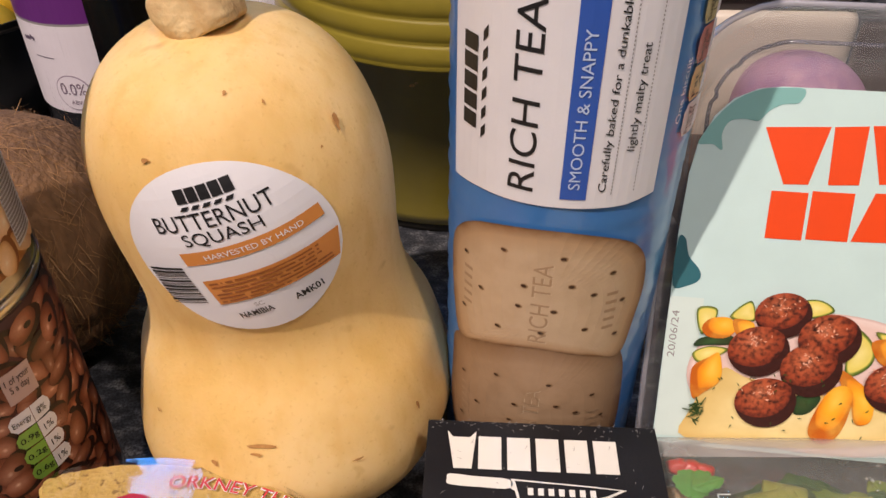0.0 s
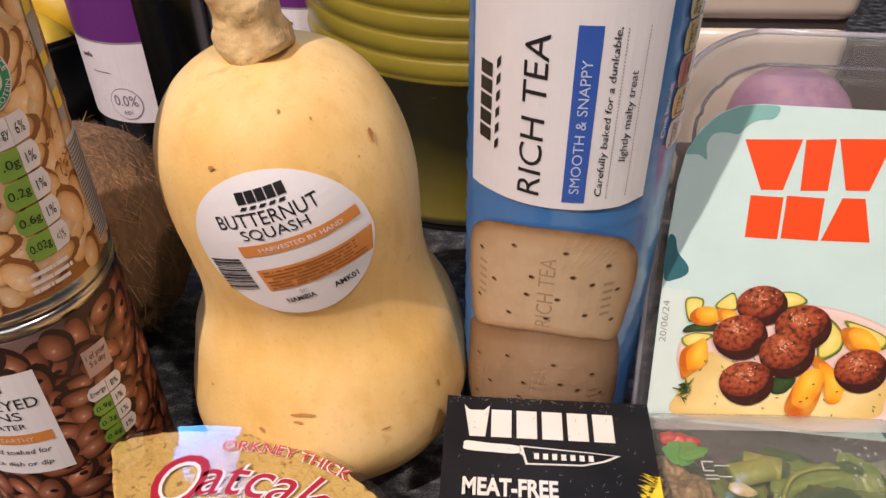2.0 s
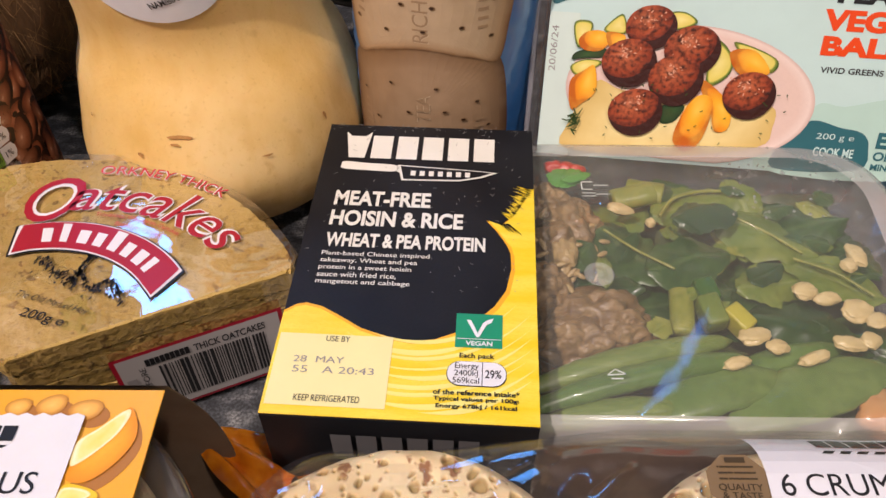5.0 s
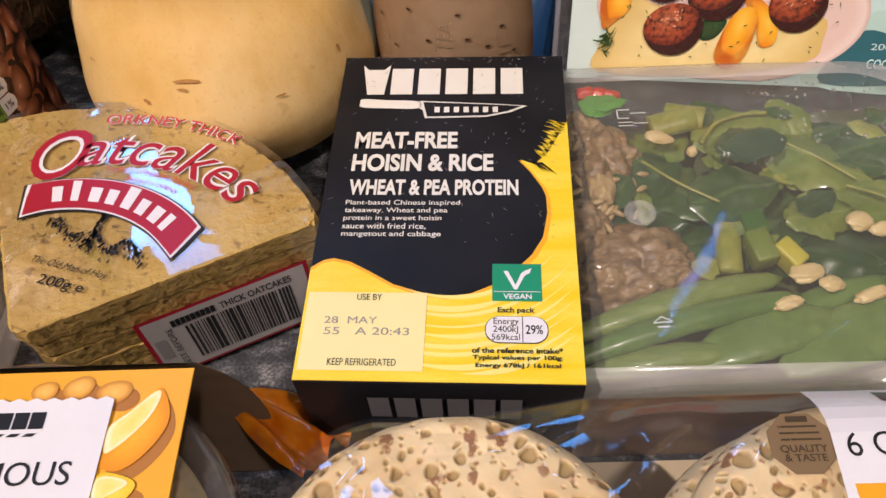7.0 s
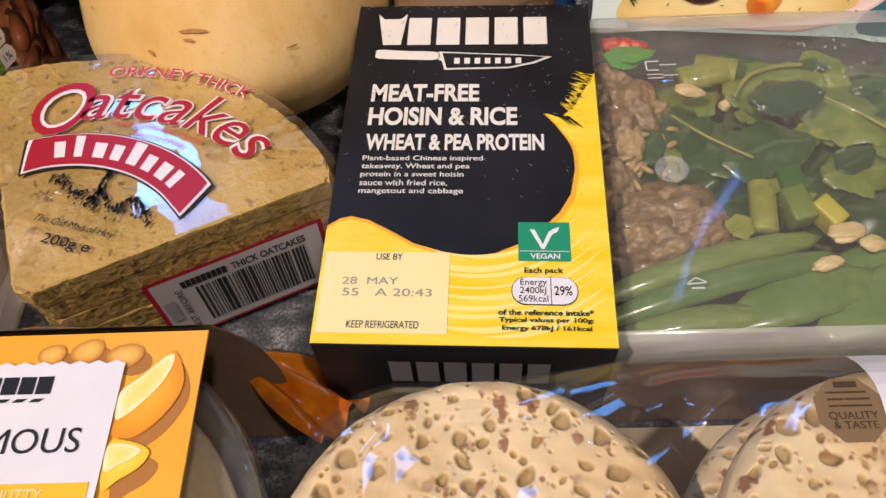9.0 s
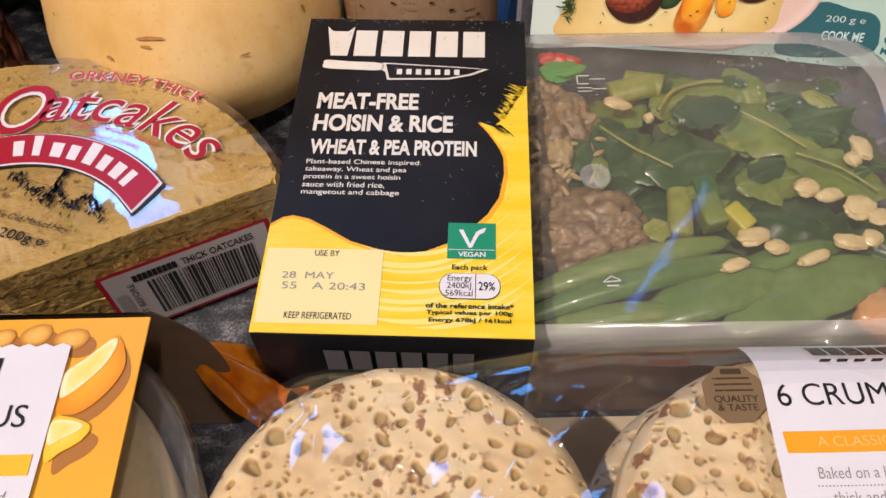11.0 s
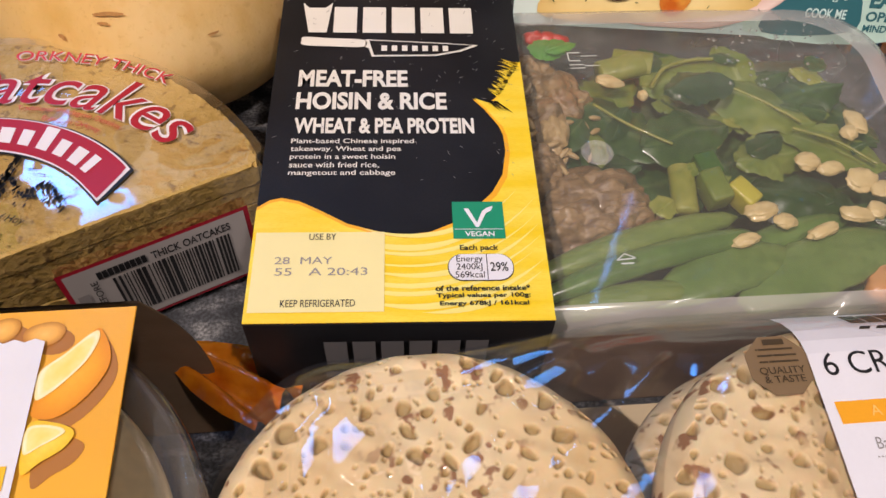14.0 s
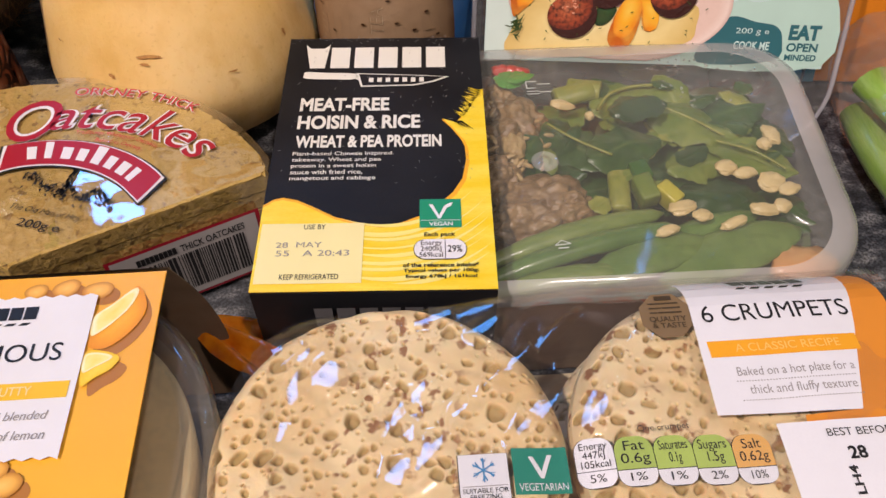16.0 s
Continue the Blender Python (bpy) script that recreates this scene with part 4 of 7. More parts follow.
    tilt = Matrix.Translation((0.0025, 0.0175, 0.0519)) @ Matrix.Rotation(radians(-16), 4, "Z")
    writing(t, "weight", "200g e", (0, 0, 0.0155, 0.0045), flat(tilt), BLACK, 0.0, bold=0.01)
    # price label on the cut side
    m = Matrix.Translation((0.0005, -0.0002, 0)) @ Matrix.Rotation(radians(24.2), 4, "Z") @ Matrix.Rotation(radians(90), 4, "X")
    side = flat(m)
    decal(t, "side_label", [rect(0.030, 0.0035, 0.0865, 0.0375)], side, RED, 0.0016, label="white side label edged in red")
    decal(t, "side_label", [rect(0.0315, 0.0050, 0.0850, 0.0362)], side, ink("label_grey", (0.46, 0.43, 0.42)), 0.0018)
    decal_each(t, "barcode_bar", barcode(0.0435, 0.0085, 0.0790, 0.0285, 34, 5), side, BLACK, 0.0020)
    writing(t, "side_words", "THICK OATCAKES", (0.0560, 0.0300, 0.0800, 0.0335), side, BLACK, 0.0020, bold=0.02)
    decal_each(t, "brand_mark", brand_blocks(0.0400, 0.0300, 0.0545, 0.0335, 9), side, BLACK, 0.0020)
    decal(t, "small_print", bar_rows((0.0325, 0.006, 0.0360, 0.034), 1, 2, 0.4, 2), side, GREY, 0.0020)
    writing(t, "side_words", "BEST BEFORE", (0.0375, 0.0065, 0.0395, 0.0300), side, BLACK, 0.0020, turn=1)


oatcake_pack()


# ---- ready meal: clear tray, food and printed card sleeve ----
SL = pose(0.0300, 0.1089, 0, 0, 0, -3.0)


def ready_meal():
    t = thing("ready_meal", "clear plastic meal tray half out of a black and yellow sleeve", "ready meal", SL)
    W, D, H, th = 0.0383, 0.0640, 0.0568, 0.0006
    bm = bmesh.new()
    # open-ended card tube, sides slightly sloped
    prof_o = [(-D - 0.001, 0.0006), (D + 0.001, 0.0006), (D, H), (-D, H)]
    prof_i = [(-D - 0.001 + th, 0.0006 + th), (D + 0.001 - th, 0.0006 + th), (D - th, H - th), (-D + th, H - th)]
    ringset = []
    for x in (-W, W):
        ringset.append(([bm.verts.new((x, y, z)) for y, z in prof_o], [bm.verts.new((x, y, z)) for y, z in prof_i]))
    (ao, ai), (bo, bi) = ringset
    for k in range(4):
        q = (k + 1) % 4
        bm.faces.new((ao[k], ao[q], bo[q], bo[k]))
        bm.faces.new((ai[k], bi[k], bi[q], ai[q]))
        bm.faces.new((ao[k], ai[k], ai[q], ao[q]))
        bm.faces.new((bo[k], bo[q], bi[q], bi[k]))
    bmesh.ops.recalc_face_normals(bm, faces=bm.faces)
    bmesh.ops.bevel(bm, geom=[e for e in bm.edges if abs(e.verts[0].co.x - e.verts[1].co.x) > 0.01], offset=0.0006, segments=2, affect="EDGES")
    sleeve = part("card_sleeve", bm, CARD_BLACK, t, "black and yellow printed card sleeve", smooth=False)
    w = lambda u, v, q: Vector((u, v, H + q))
    edge = [(0.0383, 0.0306), (0.0358, 0.0285), (0.0338, 0.0235), (0.0318, 0.0190), (0.0296, 0.0148), (0.0268, 0.0118), (0.0222, 0.0138), (0.0255, 0.0092), (0.0280, 0.0048)]
    curve = [(0.0293, 0.0022), (0.0303, -0.0010), (0.0305, -0.0075), (0.0289, -0.0166), (0.0255, -0.0230), (0.0205, -0.0285), (0.0150, -0.0332), (0.0080, -0.0365), (0.0015, -0.0375), (-0.0060, -0.0362), (-0.0140, -0.0336), (-0.0215, -0.0290), (-0.0271, -0.0259), (-0.0320, -0.0247), (-0.0350, -0.0255), (-0.0383, -0.0280)]
    decal(sleeve, "amber_edge", [[(-0.0383, -0.0640), (0.0383, -0.0640), *edge, *curve]], w, AMBER, 0.0002)
    inner = [(x + 0.0012 * (1 if x > 0.02 else 0), y - 0.0012 * (1 if y < 0 else 0.3)) for x, y in curve[:-1]] + [(-0.0383, -0.0293)]
    yell = decal(sleeve, "yellow_swirl", [[(-0.0383, -0.0640), (0.0383, -0.0640), *[(min(0.0383, x + 0.0006), y) for x, y in edge], *inner]], w, YELLOW, 0.0004)
    rnd = random.Random(3)
    swirls = []
    for k in range(14):
        r = 0.0490 + 0.0030 * k + rnd.uniform(0, 0.0015)
        a0, a1 = rnd.uniform(-118, -100), rnd.uniform(-60, -15)
        pts = [(0.002 + r * 0.85 * math.cos(radians(a)), 0.012 + r * math.sin(radians(a))) for a in np.linspace(a0, a1, 24)]
        wd = rnd.uniform(0.0006, 0.0022)
        run = []
        for x, y in pts:
            run = run + [(x, y)] if abs(x) < 0.0380 and y > -0.0615 else (run if len(run) > 5 and x > 0.02 else [])
        pts = run
        if len(pts) < 6:
            continue
        poly = pts + [(x, y - wd * math.sin(math.pi * i / (len(pts) - 1))) for i, (x, y) in enumerate(pts)][::-1]
        poly = [(max(-0.0382, min(0.0382, x)), max(-0.0639, y)) for x, y in poly]
        if min(y for _, y in poly) > -0.0638 and max(x for x, _ in poly) < 0.0381:
            swirls.append(poly)
    decal(sleeve, "pale_swirl", swirls, w, ink("pale_swirl_ink", (0.88, 0.76, 0.22)), 0.0005)
    # dry-brush strokes
    tufts, strokes = [], []
    for k in range(34):
        f = (k + rnd.random()) / 34
        x, y = 0.0368 - 0.0072 * f, 0.0300 - 0.0150 * f
        a = radians(158 - 22 * f + rnd.gauss(0, 4))
        ln, wd = rnd.uniform(0.0012, 0.0056) * (1 - 0.35 * f), rnd.uniform(0.00025, 0.0007)
        dx, dy = math.cos(a), math.sin(a)
        tufts.append([(x + dy * wd - dx * 0.001, y - dx * wd - dy * 0.001), (x - dy * wd - dx * 0.001, y + dx * wd - dy * 0.001), (x + dx * ln, y + dy * ln)])
    for k in range(20):
        f = rnd.random()
        low = k % 2
        x, y = (0.0252 + 0.0050 * f, 0.0132 - 0.0012 * f) if low else (0.0300 + 0.0060 * f, 0.0170 + 0.0115 * f)
        a = radians((-52 if low else -28) + rnd.gauss(0, 5))
        ln, wd = rnd.uniform(0.003, 0.0075) if low else rnd.uniform(0.0010, 0.0026), rnd.uniform(0.00010, 0.00035)
        dx, dy = math.cos(a), math.sin(a)
        if x + dx * ln < 0.0380:
            strokes.append([(x + dy * wd, y - dx * wd), (x - dy * wd, y + dx * wd), (x + dx * ln * 0.6 - dy * wd, y + dy * ln * 0.6 + dx * wd), (x + dx * ln, y + dy * ln)])
    decal_each(sleeve, "brush_tuft", tufts, w, YELLOW, 0.0005)
    decal_each(sleeve, "brush_stroke", strokes, w, CARD_BLACK, 0.0007)
    decal(sleeve, "pale_panel", [rect(-0.0374, -0.0612, -0.0040, -0.0368)], w, PALE_YELLOW, 0.0007)
    off = ink("off_white_ink", (0.78, 0.76, 0.70))
    mark = brand_blocks(-0.0315, 0.0440, 0.0252, 0.0570, 6, 0.2)
    mark[0] = [(-0.0315, 0.0590), (-0.0295, 0.0565), (-0.0240, 0.0565), (-0.0218, 0.0590), (-0.0232, 0.0440), (-0.0290, 0.0440)]
    decal_each(sleeve, "brand_mark", mark, w, off, 0.0003)
    decal_each(sleeve, "knife_mark", [spline([(-0.0309, 0.0400), (-0.0300, 0.0418), (-0.0220, 0.0412), (-0.0112, 0.0405), (-0.0112, 0.0372), (-0.0200, 0.0372), (-0.0300, 0.0378)], 4),
                                 [(-0.0106, 0.0408), (0.0150, 0.0392), (0.0256, 0.0382), (0.0200, 0.0352), (0.0120, 0.0330), (-0.0085, 0.0325), (-0.0095, 0.0365), (-0.0106, 0.0370)]], w, off, 0.0003)
    decal_each(sleeve, "knife_mark", [[(-0.0094, 0.0400), (0.0150, 0.0386), (0.0236, 0.0379), (0.0190, 0.0356), (0.0118, 0.0336), (-0.0078, 0.0331)]], w, CARD_BLACK, 0.0005)
    decal_each(sleeve, "brand_mark", brand_blocks(-0.0062, 0.0348, 0.0165, 0.0374, 7, 0.45), w, off, 0.0007)
    writing(sleeve, "title", "MEAT-FREE", (-0.0306, 0.0188, 0.0027, 0.0262), w, off, 0.0003, bold=0.035)
    writing(sleeve, "title", "HOISIN & RICE", (-0.0307, 0.0090, 0.0143, 0.0164), w, off, 0.0003, bold=0.035)
    writing(sleeve, "title", "WHEAT & PEA PROTEIN", (-0.0306, -0.0008, 0.0220, 0.0056), w, off, 0.0003, bold=0.035)
    for k, (ln, x1) in enumerate((("Plant-based Chinese inspired", 0.0042), ("takeaway. Wheat and pea", 0.0005), ("protein in a sweet hoisin", -0.0012), ("sauce with fried rice,", -0.0058), ("mangetout and cabbage", -0.0012))):
        writing(sleeve, "description", ln, (-0.0309, -0.0052 - 0.0030 * k, x1, -0.0028 - 0.0030 * k), w, off, 0.0003, bold=0.01)
    writing(sleeve, "date_heading", "USE BY", (-0.0236, -0.0394, -0.0166, -0.0374), w, BLACK, 0.0009)
    writing(sleeve, "date", "28  MAY", (-0.0319, -0.0470, -0.0173, -0.0448), w, GREY, 0.0009)
    writing(sleeve, "date", "55   A 20:43", (-0.0316, -0.0505, -0.0083, -0.0482), w, GREY, 0.0009)
    writing(sleeve, "storage_words", "KEEP REFRIGERATED", (-0.0295, -0.0598, -0.0112, -0.0577), w, BLACK, 0.0009)
    veg = decal(sleeve, "green_badge", [rect(0.0141, -0.0392, 0.0279, -0.0267)], w, GREEN, 0.0007)
    decal(veg, "tick_mark", [[(0.0172, -0.0292), (0.0185, -0.0292), (0.0206, -0.0340), (0.0222, -0.0300), (0.0235, -0.0290), (0.0252, -0.0283), (0.0246, -0.0300), (0.0232, -0.0308), (0.0210, -0.0355), (0.0202, -0.0355)]], w, WHITE, 0.0009)
    decal(veg, "rule", [rect(0.0145, -0.0363, 0.0275, -0.0361)], w, WHITE, 0.0009)
    writing(veg, "words", "VEGAN", (0.0172, -0.0386, 0.0250, -0.0369), w, WHITE, 0.0009, bold=0.02)
    writing(sleeve, "heading", "Each pack", (0.0156, -0.0434, 0.0257, -0.0412), w, BLACK, 0.0007, bold=0.02)
    decal(sleeve, "energy_tag", [rounded(0.0122, -0.0525, 0.0292, -0.0441, 0.0038)], w, BLACK, 0.0007)
    tag = decal(sleeve, "energy_tag", [rounded(0.0124, -0.0523, 0.0290, -0.0443, 0.0037)], w, WHITE, 0.0009)
    decal(tag, "rule", [rect(0.0222, -0.0523, 0.0224, -0.0443)], w, BLACK, 0.0011)
    writing(tag, "value_text", "Energy\n2400kJ\n569kcal", (0.0140, -0.0517, 0.0215, -0.0449), w, BLACK, 0.0011)
    writing(tag, "value_text", "29%", (0.0231, -0.0498, 0.0277, -0.0470), w, BLACK, 0.0011, bold=0.01)
    for k, (ln, x0, x1) in enumerate((("of the reference intake*", 0.0088, 0.0328), ("Typical values per 100g:", 0.0090, 0.0326), ("Energy 678kJ / 161kcal", 0.0098, 0.0320))):
        writing(sleeve, "small_print", ln, (x0, -0.0556 - 0.0023 * k, x1, -0.0539 - 0.0023 * k), w, BLACK, 0.0010, bold=0.02)
    front = lambda u, v, q: Vector((u, -D - 0.0005 - q, v))
    # white front mark drawn dark grey, the shade of that face in its colour
    decal_each(sleeve, "brand_mark", brand_blocks(-0.0200, 0.0375, 0.0230, 0.0495, 6, 0.2) + [rect(-0.0200, 0.0300, 0.0230, 0.0335)], front, ink("shaded_white_ink", (0.13, 0.125, 0.13)), 0.0006)
    # scuffs
    scuffs = [ellipse(rnd.uniform(-0.036, 0.036), rnd.uniform(-0.02, 0.063), rnd.uniform(0.0002, 0.0011), 0.00008, 6, rnd.uniform(0, 180)) for _ in range(120)]
    scuffs += [ellipse(rnd.uniform(-0.037, 0.037), 0.0618 + rnd.gauss(0, 0.0012), rnd.uniform(0.0002, 0.0008), 0.0001, 6, rnd.uniform(0, 180)) for _ in range(60)]
    decal(sleeve, "scuff", [s for s in scuffs if max(y for _, y in s) < 0.0638], w, GREY, 0.0009)
    return t


MEAL = ready_meal()
TRAY_IN = SL.inverted()


def tray():
    """The clear tray: flange low down, sloping wall, flat raised top panel with a rounded shoulder."""
    m = clear_film("frosted_tray_plastic", milk=0.36, rough=0.14, wrinkle=0.2, wscale=30, milk_colour=(0.82, 0.80, 0.77))
    clear = clear_film("tray_top_plastic", milk=0.095, rough=0.04, wrinkle=0.06, wscale=30, milk_colour=(0.70, 0.70, 0.62), gain=0.6)
    levels = [(0.0, 0.0015, 0.030), (0.0, 0.030, 0.030), (0.0, 0.042, 0.030), (0.0022, 0.0465, 0.029), (0.006, 0.0485, 0.027), (0.0125, 0.0492, 0.024)]
    bm = bmesh.new()
    rings = []
    for inset, z, r in levels:
        x0, x1, y0, y1 = -0.006 + inset, 0.2008 - inset, 0.0470 + 0.36 * inset, 0.1770 - inset
        pts = rounded(x0, y0, x1, y1, r, 10)
        rings.append([bm.verts.new(TRAY_IN @ Vector((x - 0.006 * (0.112 - y) / 0.065 * (x / 0.2), y - 0.012 * (x - 0.1) * 0.6, z))) for x, y in pts])
    for a, b in zip(rings, rings[1:]):
        for k in range(len(a)):
            bm.faces.new((a[k], a[(k + 1) % len(a)], b[(k + 1) % len(a)], b[k]))
    bm2 = bmesh.new()
    bm2.faces.new([bm2.verts.new(v.co + Vector((0, 0, 0.00002))) for v in rings[-1]])
    part("tray_wall", bm, m, MEAL, "frosted translucent plastic shoulder")
    part("tray_top", bm2, clear, MEAL, "flat clear plastic panel", smooth=False)
    # dark tray floor, wet
    bm = bmesh.new()
    pts = rounded(-0.004, 0.0495, 0.1975, 0.1745, 0.028, 10)
    bm.faces.new([bm.verts.new(TRAY_IN @ Vector((x, y, 0.0030))) for x, y in pts])
    part("tray_floor", bm, surface("sauce_on_tray", (0.10, 0.085, 0.055), (0.045, 0.05, 0.03), rough=0.25, big=40, fine=300), MEAL, smooth=False)
    # moulded signs in the panel
    w = lambda u, v, q: TRAY_IN @ Vector((u, v, 0.0493 + q))
    relief = ink("moulded_sign", (0.62, 0.66, 0.62), rough=0.3)
    decal(MEAL, "moulded_sign", [rect(0.0885, 0.1455, 0.0890, 0.1500), rect(0.0885, 0.1495, 0.0930, 0.1500), rect(0.0885, 0.1455, 0.0925, 0.1460), rect(0.0885, 0.1420, 0.0935, 0.1424), rect(0.0885, 0.1436, 0.0935, 0.1440), rect(0.0935, 0.1430, 0.0985, 0.1434), rect(0.0930, 0.1478, 0.0985, 0.1482)], w, relief, 0.0001)
    tri = [(0.0870, 0.0648), (0.0895, 0.0668), (0.0925, 0.0652)]
    decal(MEAL, "moulded_sign", [[p, q, (q[0], q[1] + 0.0004), (p[0], p[1] + 0.0004)] for p, q in zip(tri, tri[1:] + tri[:1])] + [rect(0.088, 0.0635, 0.0915, 0.0640)], w, relief, 0.0001)
    v = lathe([(0.0, 0.0012), (0.0016, 0.0010), (0.0022, 0.0003), (0.0023, 0.0), (0.0046, 0.0), (0.0048, 0.0004), (0.0050, 0.0)], 28)
    ob = part("steam_valve", v, clear_film("valve_plastic", milk=0.25, rough=0.1, ior=1.7), MEAL, "small round moulded valve")
    ob.matrix_basis = TRAY_IN @ pose(0.0897, 0.1045, 0.0494)


tray()


# ---- the food in the tray ----
def wet(name, c, c2, rough=0.38, big=60, fine=300, var=0.4, bump=0.5, stretch=None, sss=0.0):
    return surface(name, c, c2, rough=rough, big=big, fine=fine, var=var, bump=bump, bdist=0.0006, stretch=stretch, sss=sss, coat=0.4)


def veined(m, pale, amount):
    """Pale ribs on a leaf, along the lines that its mesh carries."""
    nt = m.node_tree
    b = nt.nodes["Principled BSDF"]
    src = b.inputs["Base Color"].links[0].from_socket
    at = nt.nodes.new("ShaderNodeAttribute")
    at.attribute_name = "vein"
    k = nt.nodes.new("ShaderNodeMath")
    k.operation = "MULTIPLY"
    k.inputs[1].default_value = amount
    nt.links.new(at.outputs["Fac"], k.inputs[0])
    nt.links.new(mixed(nt, src, pale, k.outputs[0]), b.inputs["Base Color"])
    return m


def meal_food():
    t = thing("vegetable_dish", "cooked greens, mangetout, nuts and browned protein in a tray", "food", pose(0.12, 0.11, 0.003))
    inv = Matrix.Translation((-0.12, -0.11, -0.003))
    dark = veined(wet("dark_leaf", (0.018, 0.058, 0.011), (0.048, 0.108, 0.024), rough=0.3, bump=0.25), (0.12, 0.19, 0.06), 0.5)
    mid = veined(wet("mid_leaf", (0.10, 0.165, 0.020), (0.21, 0.25, 0.045), bump=0.25), (0.28, 0.32, 0.10), 0.55)
    pale = wet("pale_stem", (0.20, 0.23, 0.035), (0.32, 0.32, 0.07), big=120)
    bean = wet("green_pod", (0.13, 0.20, 0.040), (0.21, 0.27, 0.07), stretch=(1, 4, 1))
    brown = wet("browned_protein", (0.15, 0.085, 0.032), (0.36, 0.235, 0.110), rough=0.3, big=110, fine=600, bump=0.9, stretch=(1, 1.8, 1))
    nut = wet("pale_nut", (0.66, 0.53, 0.27), (0.58, 0.43, 0.18), rough=0.4, big=200)
    red = wet("red_pepper", (0.55, 0.03, 0.02), (0.35, 0.02, 0.01))
    rice = wet("fried_rice", (0.46, 0.33, 0.15), (0.30, 0.20, 0.09), big=200, fine=700, bump=1.0)
    rnd = random.Random(21)

    def leaf(cx, cy, z, rx, ry, turn, mat_, seed, name="leaf", curl=0.006, fold=0.25):
        """A leaf blade with a pointed tip, folded along its rib, waved and torn a little at the edge."""
        n, m_ = 30, 18
        verts, faces, vein = [], [], []
        off = Vector((seed * 2.3, seed * 0.7, 0))
        spin = Matrix.Rotation(radians(turn), 4, "Z")
        for i in range(n + 1):
            a = -1 + 2 * i / n
            wd = max(0.03, (1 - abs(a) ** 2.4)) ** 0.62 * (1 - 0.18 * a) * (1 + 0.10 * math.sin(7 * a + seed) + 0.12 * noise.noise(Vector((a * 6, seed, 1))))
            for j in range(m_ + 1):
                b_ = -1 + 2 * j / m_
                x, y = a * rx * (1 + 0.08 * noise.noise(Vector((b_ * 3, seed, 7)))), b_ * ry * wd * (1 + 0.05 * math.sin(23 * a + seed))
                h = curl * noise.noise(Vector((x * 30, y * 30, 0)) + off) + 0.22 * curl * noise.noise(Vector((x * 110, y * 110, 0)) + off)
                h -= fold * ry * abs(b_) ** 1.3 * (1 if (seed * 10) % 2 < 1 else 0.4)
                rib = math.exp(-(b_ / 0.055) ** 2) + 0.45 * math.exp(-((((a + 0.7 * abs(b_)) * 2.6) % 1 - 0.5) / 0.06) ** 2)
                vein.append(min(1.0, rib))
                h -= 0.0004 * rib
                p = spin @ Vector((x, y, h))
                verts.append(inv @ Vector((p.x + cx, p.y + cy, min(z + p.z, 0.0472))))
        for i in range(n):
            for j in range(m_):
                k = i * (m_ + 1) + j
                faces.append((k, k + m_ + 1, k + m_ + 2, k + 1))
        ob = from_arrays(name, verts, faces, mat_, t)
        ob.data.attributes.new("vein", "FLOAT", "POINT").data.foreach_set("value", vein)

    base = [inv @ Vector((x, y, 0.022 + 0.010 * noise.noise(Vector((x * 45, y * 45, 3))))) for x in np.linspace(0.0, 0.190, 60) for y in np.linspace(0.053, 0.170, 40)]
    from_arrays("sauce_bed", base, [(i * 40 + j, (i + 1) * 40 + j, (i + 1) * 40 + j + 1, i * 40 + j + 1) for i in range(59) for j in range(39)], wet("leafy_bed", (0.045, 0.075, 0.022), (0.10, 0.115, 0.04), big=70, bump=0.6), t)
    deep = veined(wet("deep_leaf", (0.012, 0.045, 0.008), (0.024, 0.070, 0.012), rough=0.3, bump=0.2), (0.03, 0.09, 0.02), 0.4)
    # lower leaves first, then those that press against the lid
    for cx, cy, z, rx, ry, tn, mt in ((0.123, 0.158, 0.033, 0.020, 0.010, 8, dark), (0.170, 0.146, 0.032, 0.020, 0.012, -20, dark), (0.150, 0.100, 0.034, 0.022, 0.013, -15, dark), (0.104, 0.146, 0.033, 0.014, 0.010, 30, mid), (0.178, 0.092, 0.031, 0.014, 0.013, 60, dark), (0.120, 0.108, 0.034, 0.020, 0.014, 10, dark), (0.142, 0.120, 0.033, 0.024, 0.016, 40, dark), (0.186, 0.128, 0.034, 0.013, 0.010, -60, dark),
                                      (0.1047, 0.1264, 0.039, 0.0185, 0.0120, -48, dark), (0.0940, 0.1150, 0.038, 0.0150, 0.0090, -20, deep), (0.1238, 0.1182, 0.040, 0.0150, 0.0105, 12, dark), (0.1546, 0.1319, 0.041, 0.0190, 0.0120, -28, mid), (0.1713, 0.1386, 0.039, 0.0165, 0.0100, 8, dark), (0.1333, 0.1487, 0.039, 0.0175, 0.0095, 14, mid), (0.1507, 0.1500, 0.040, 0.0125, 0.0075, 108, mid),
                                      (0.1516, 0.1106, 0.040, 0.0130, 0.0085, 10, mid), (0.1733, 0.1122, 0.040, 0.0175, 0.0090, -30, mid), (0.1582, 0.0904, 0.038, 0.0200, 0.0115, -22, deep), (0.1212, 0.1564, 0.038, 0.0075, 0.0055, 20, dark), (0.0865, 0.1215, 0.041, 0.0075, 0.0060, 50, dark), (0.1316, 0.1344, 0.0458, 0.0118, 0.0080, 4, deep)):
        leaf(cx, cy, z, rx, ry, tn, mt, rnd.uniform(0, 40))
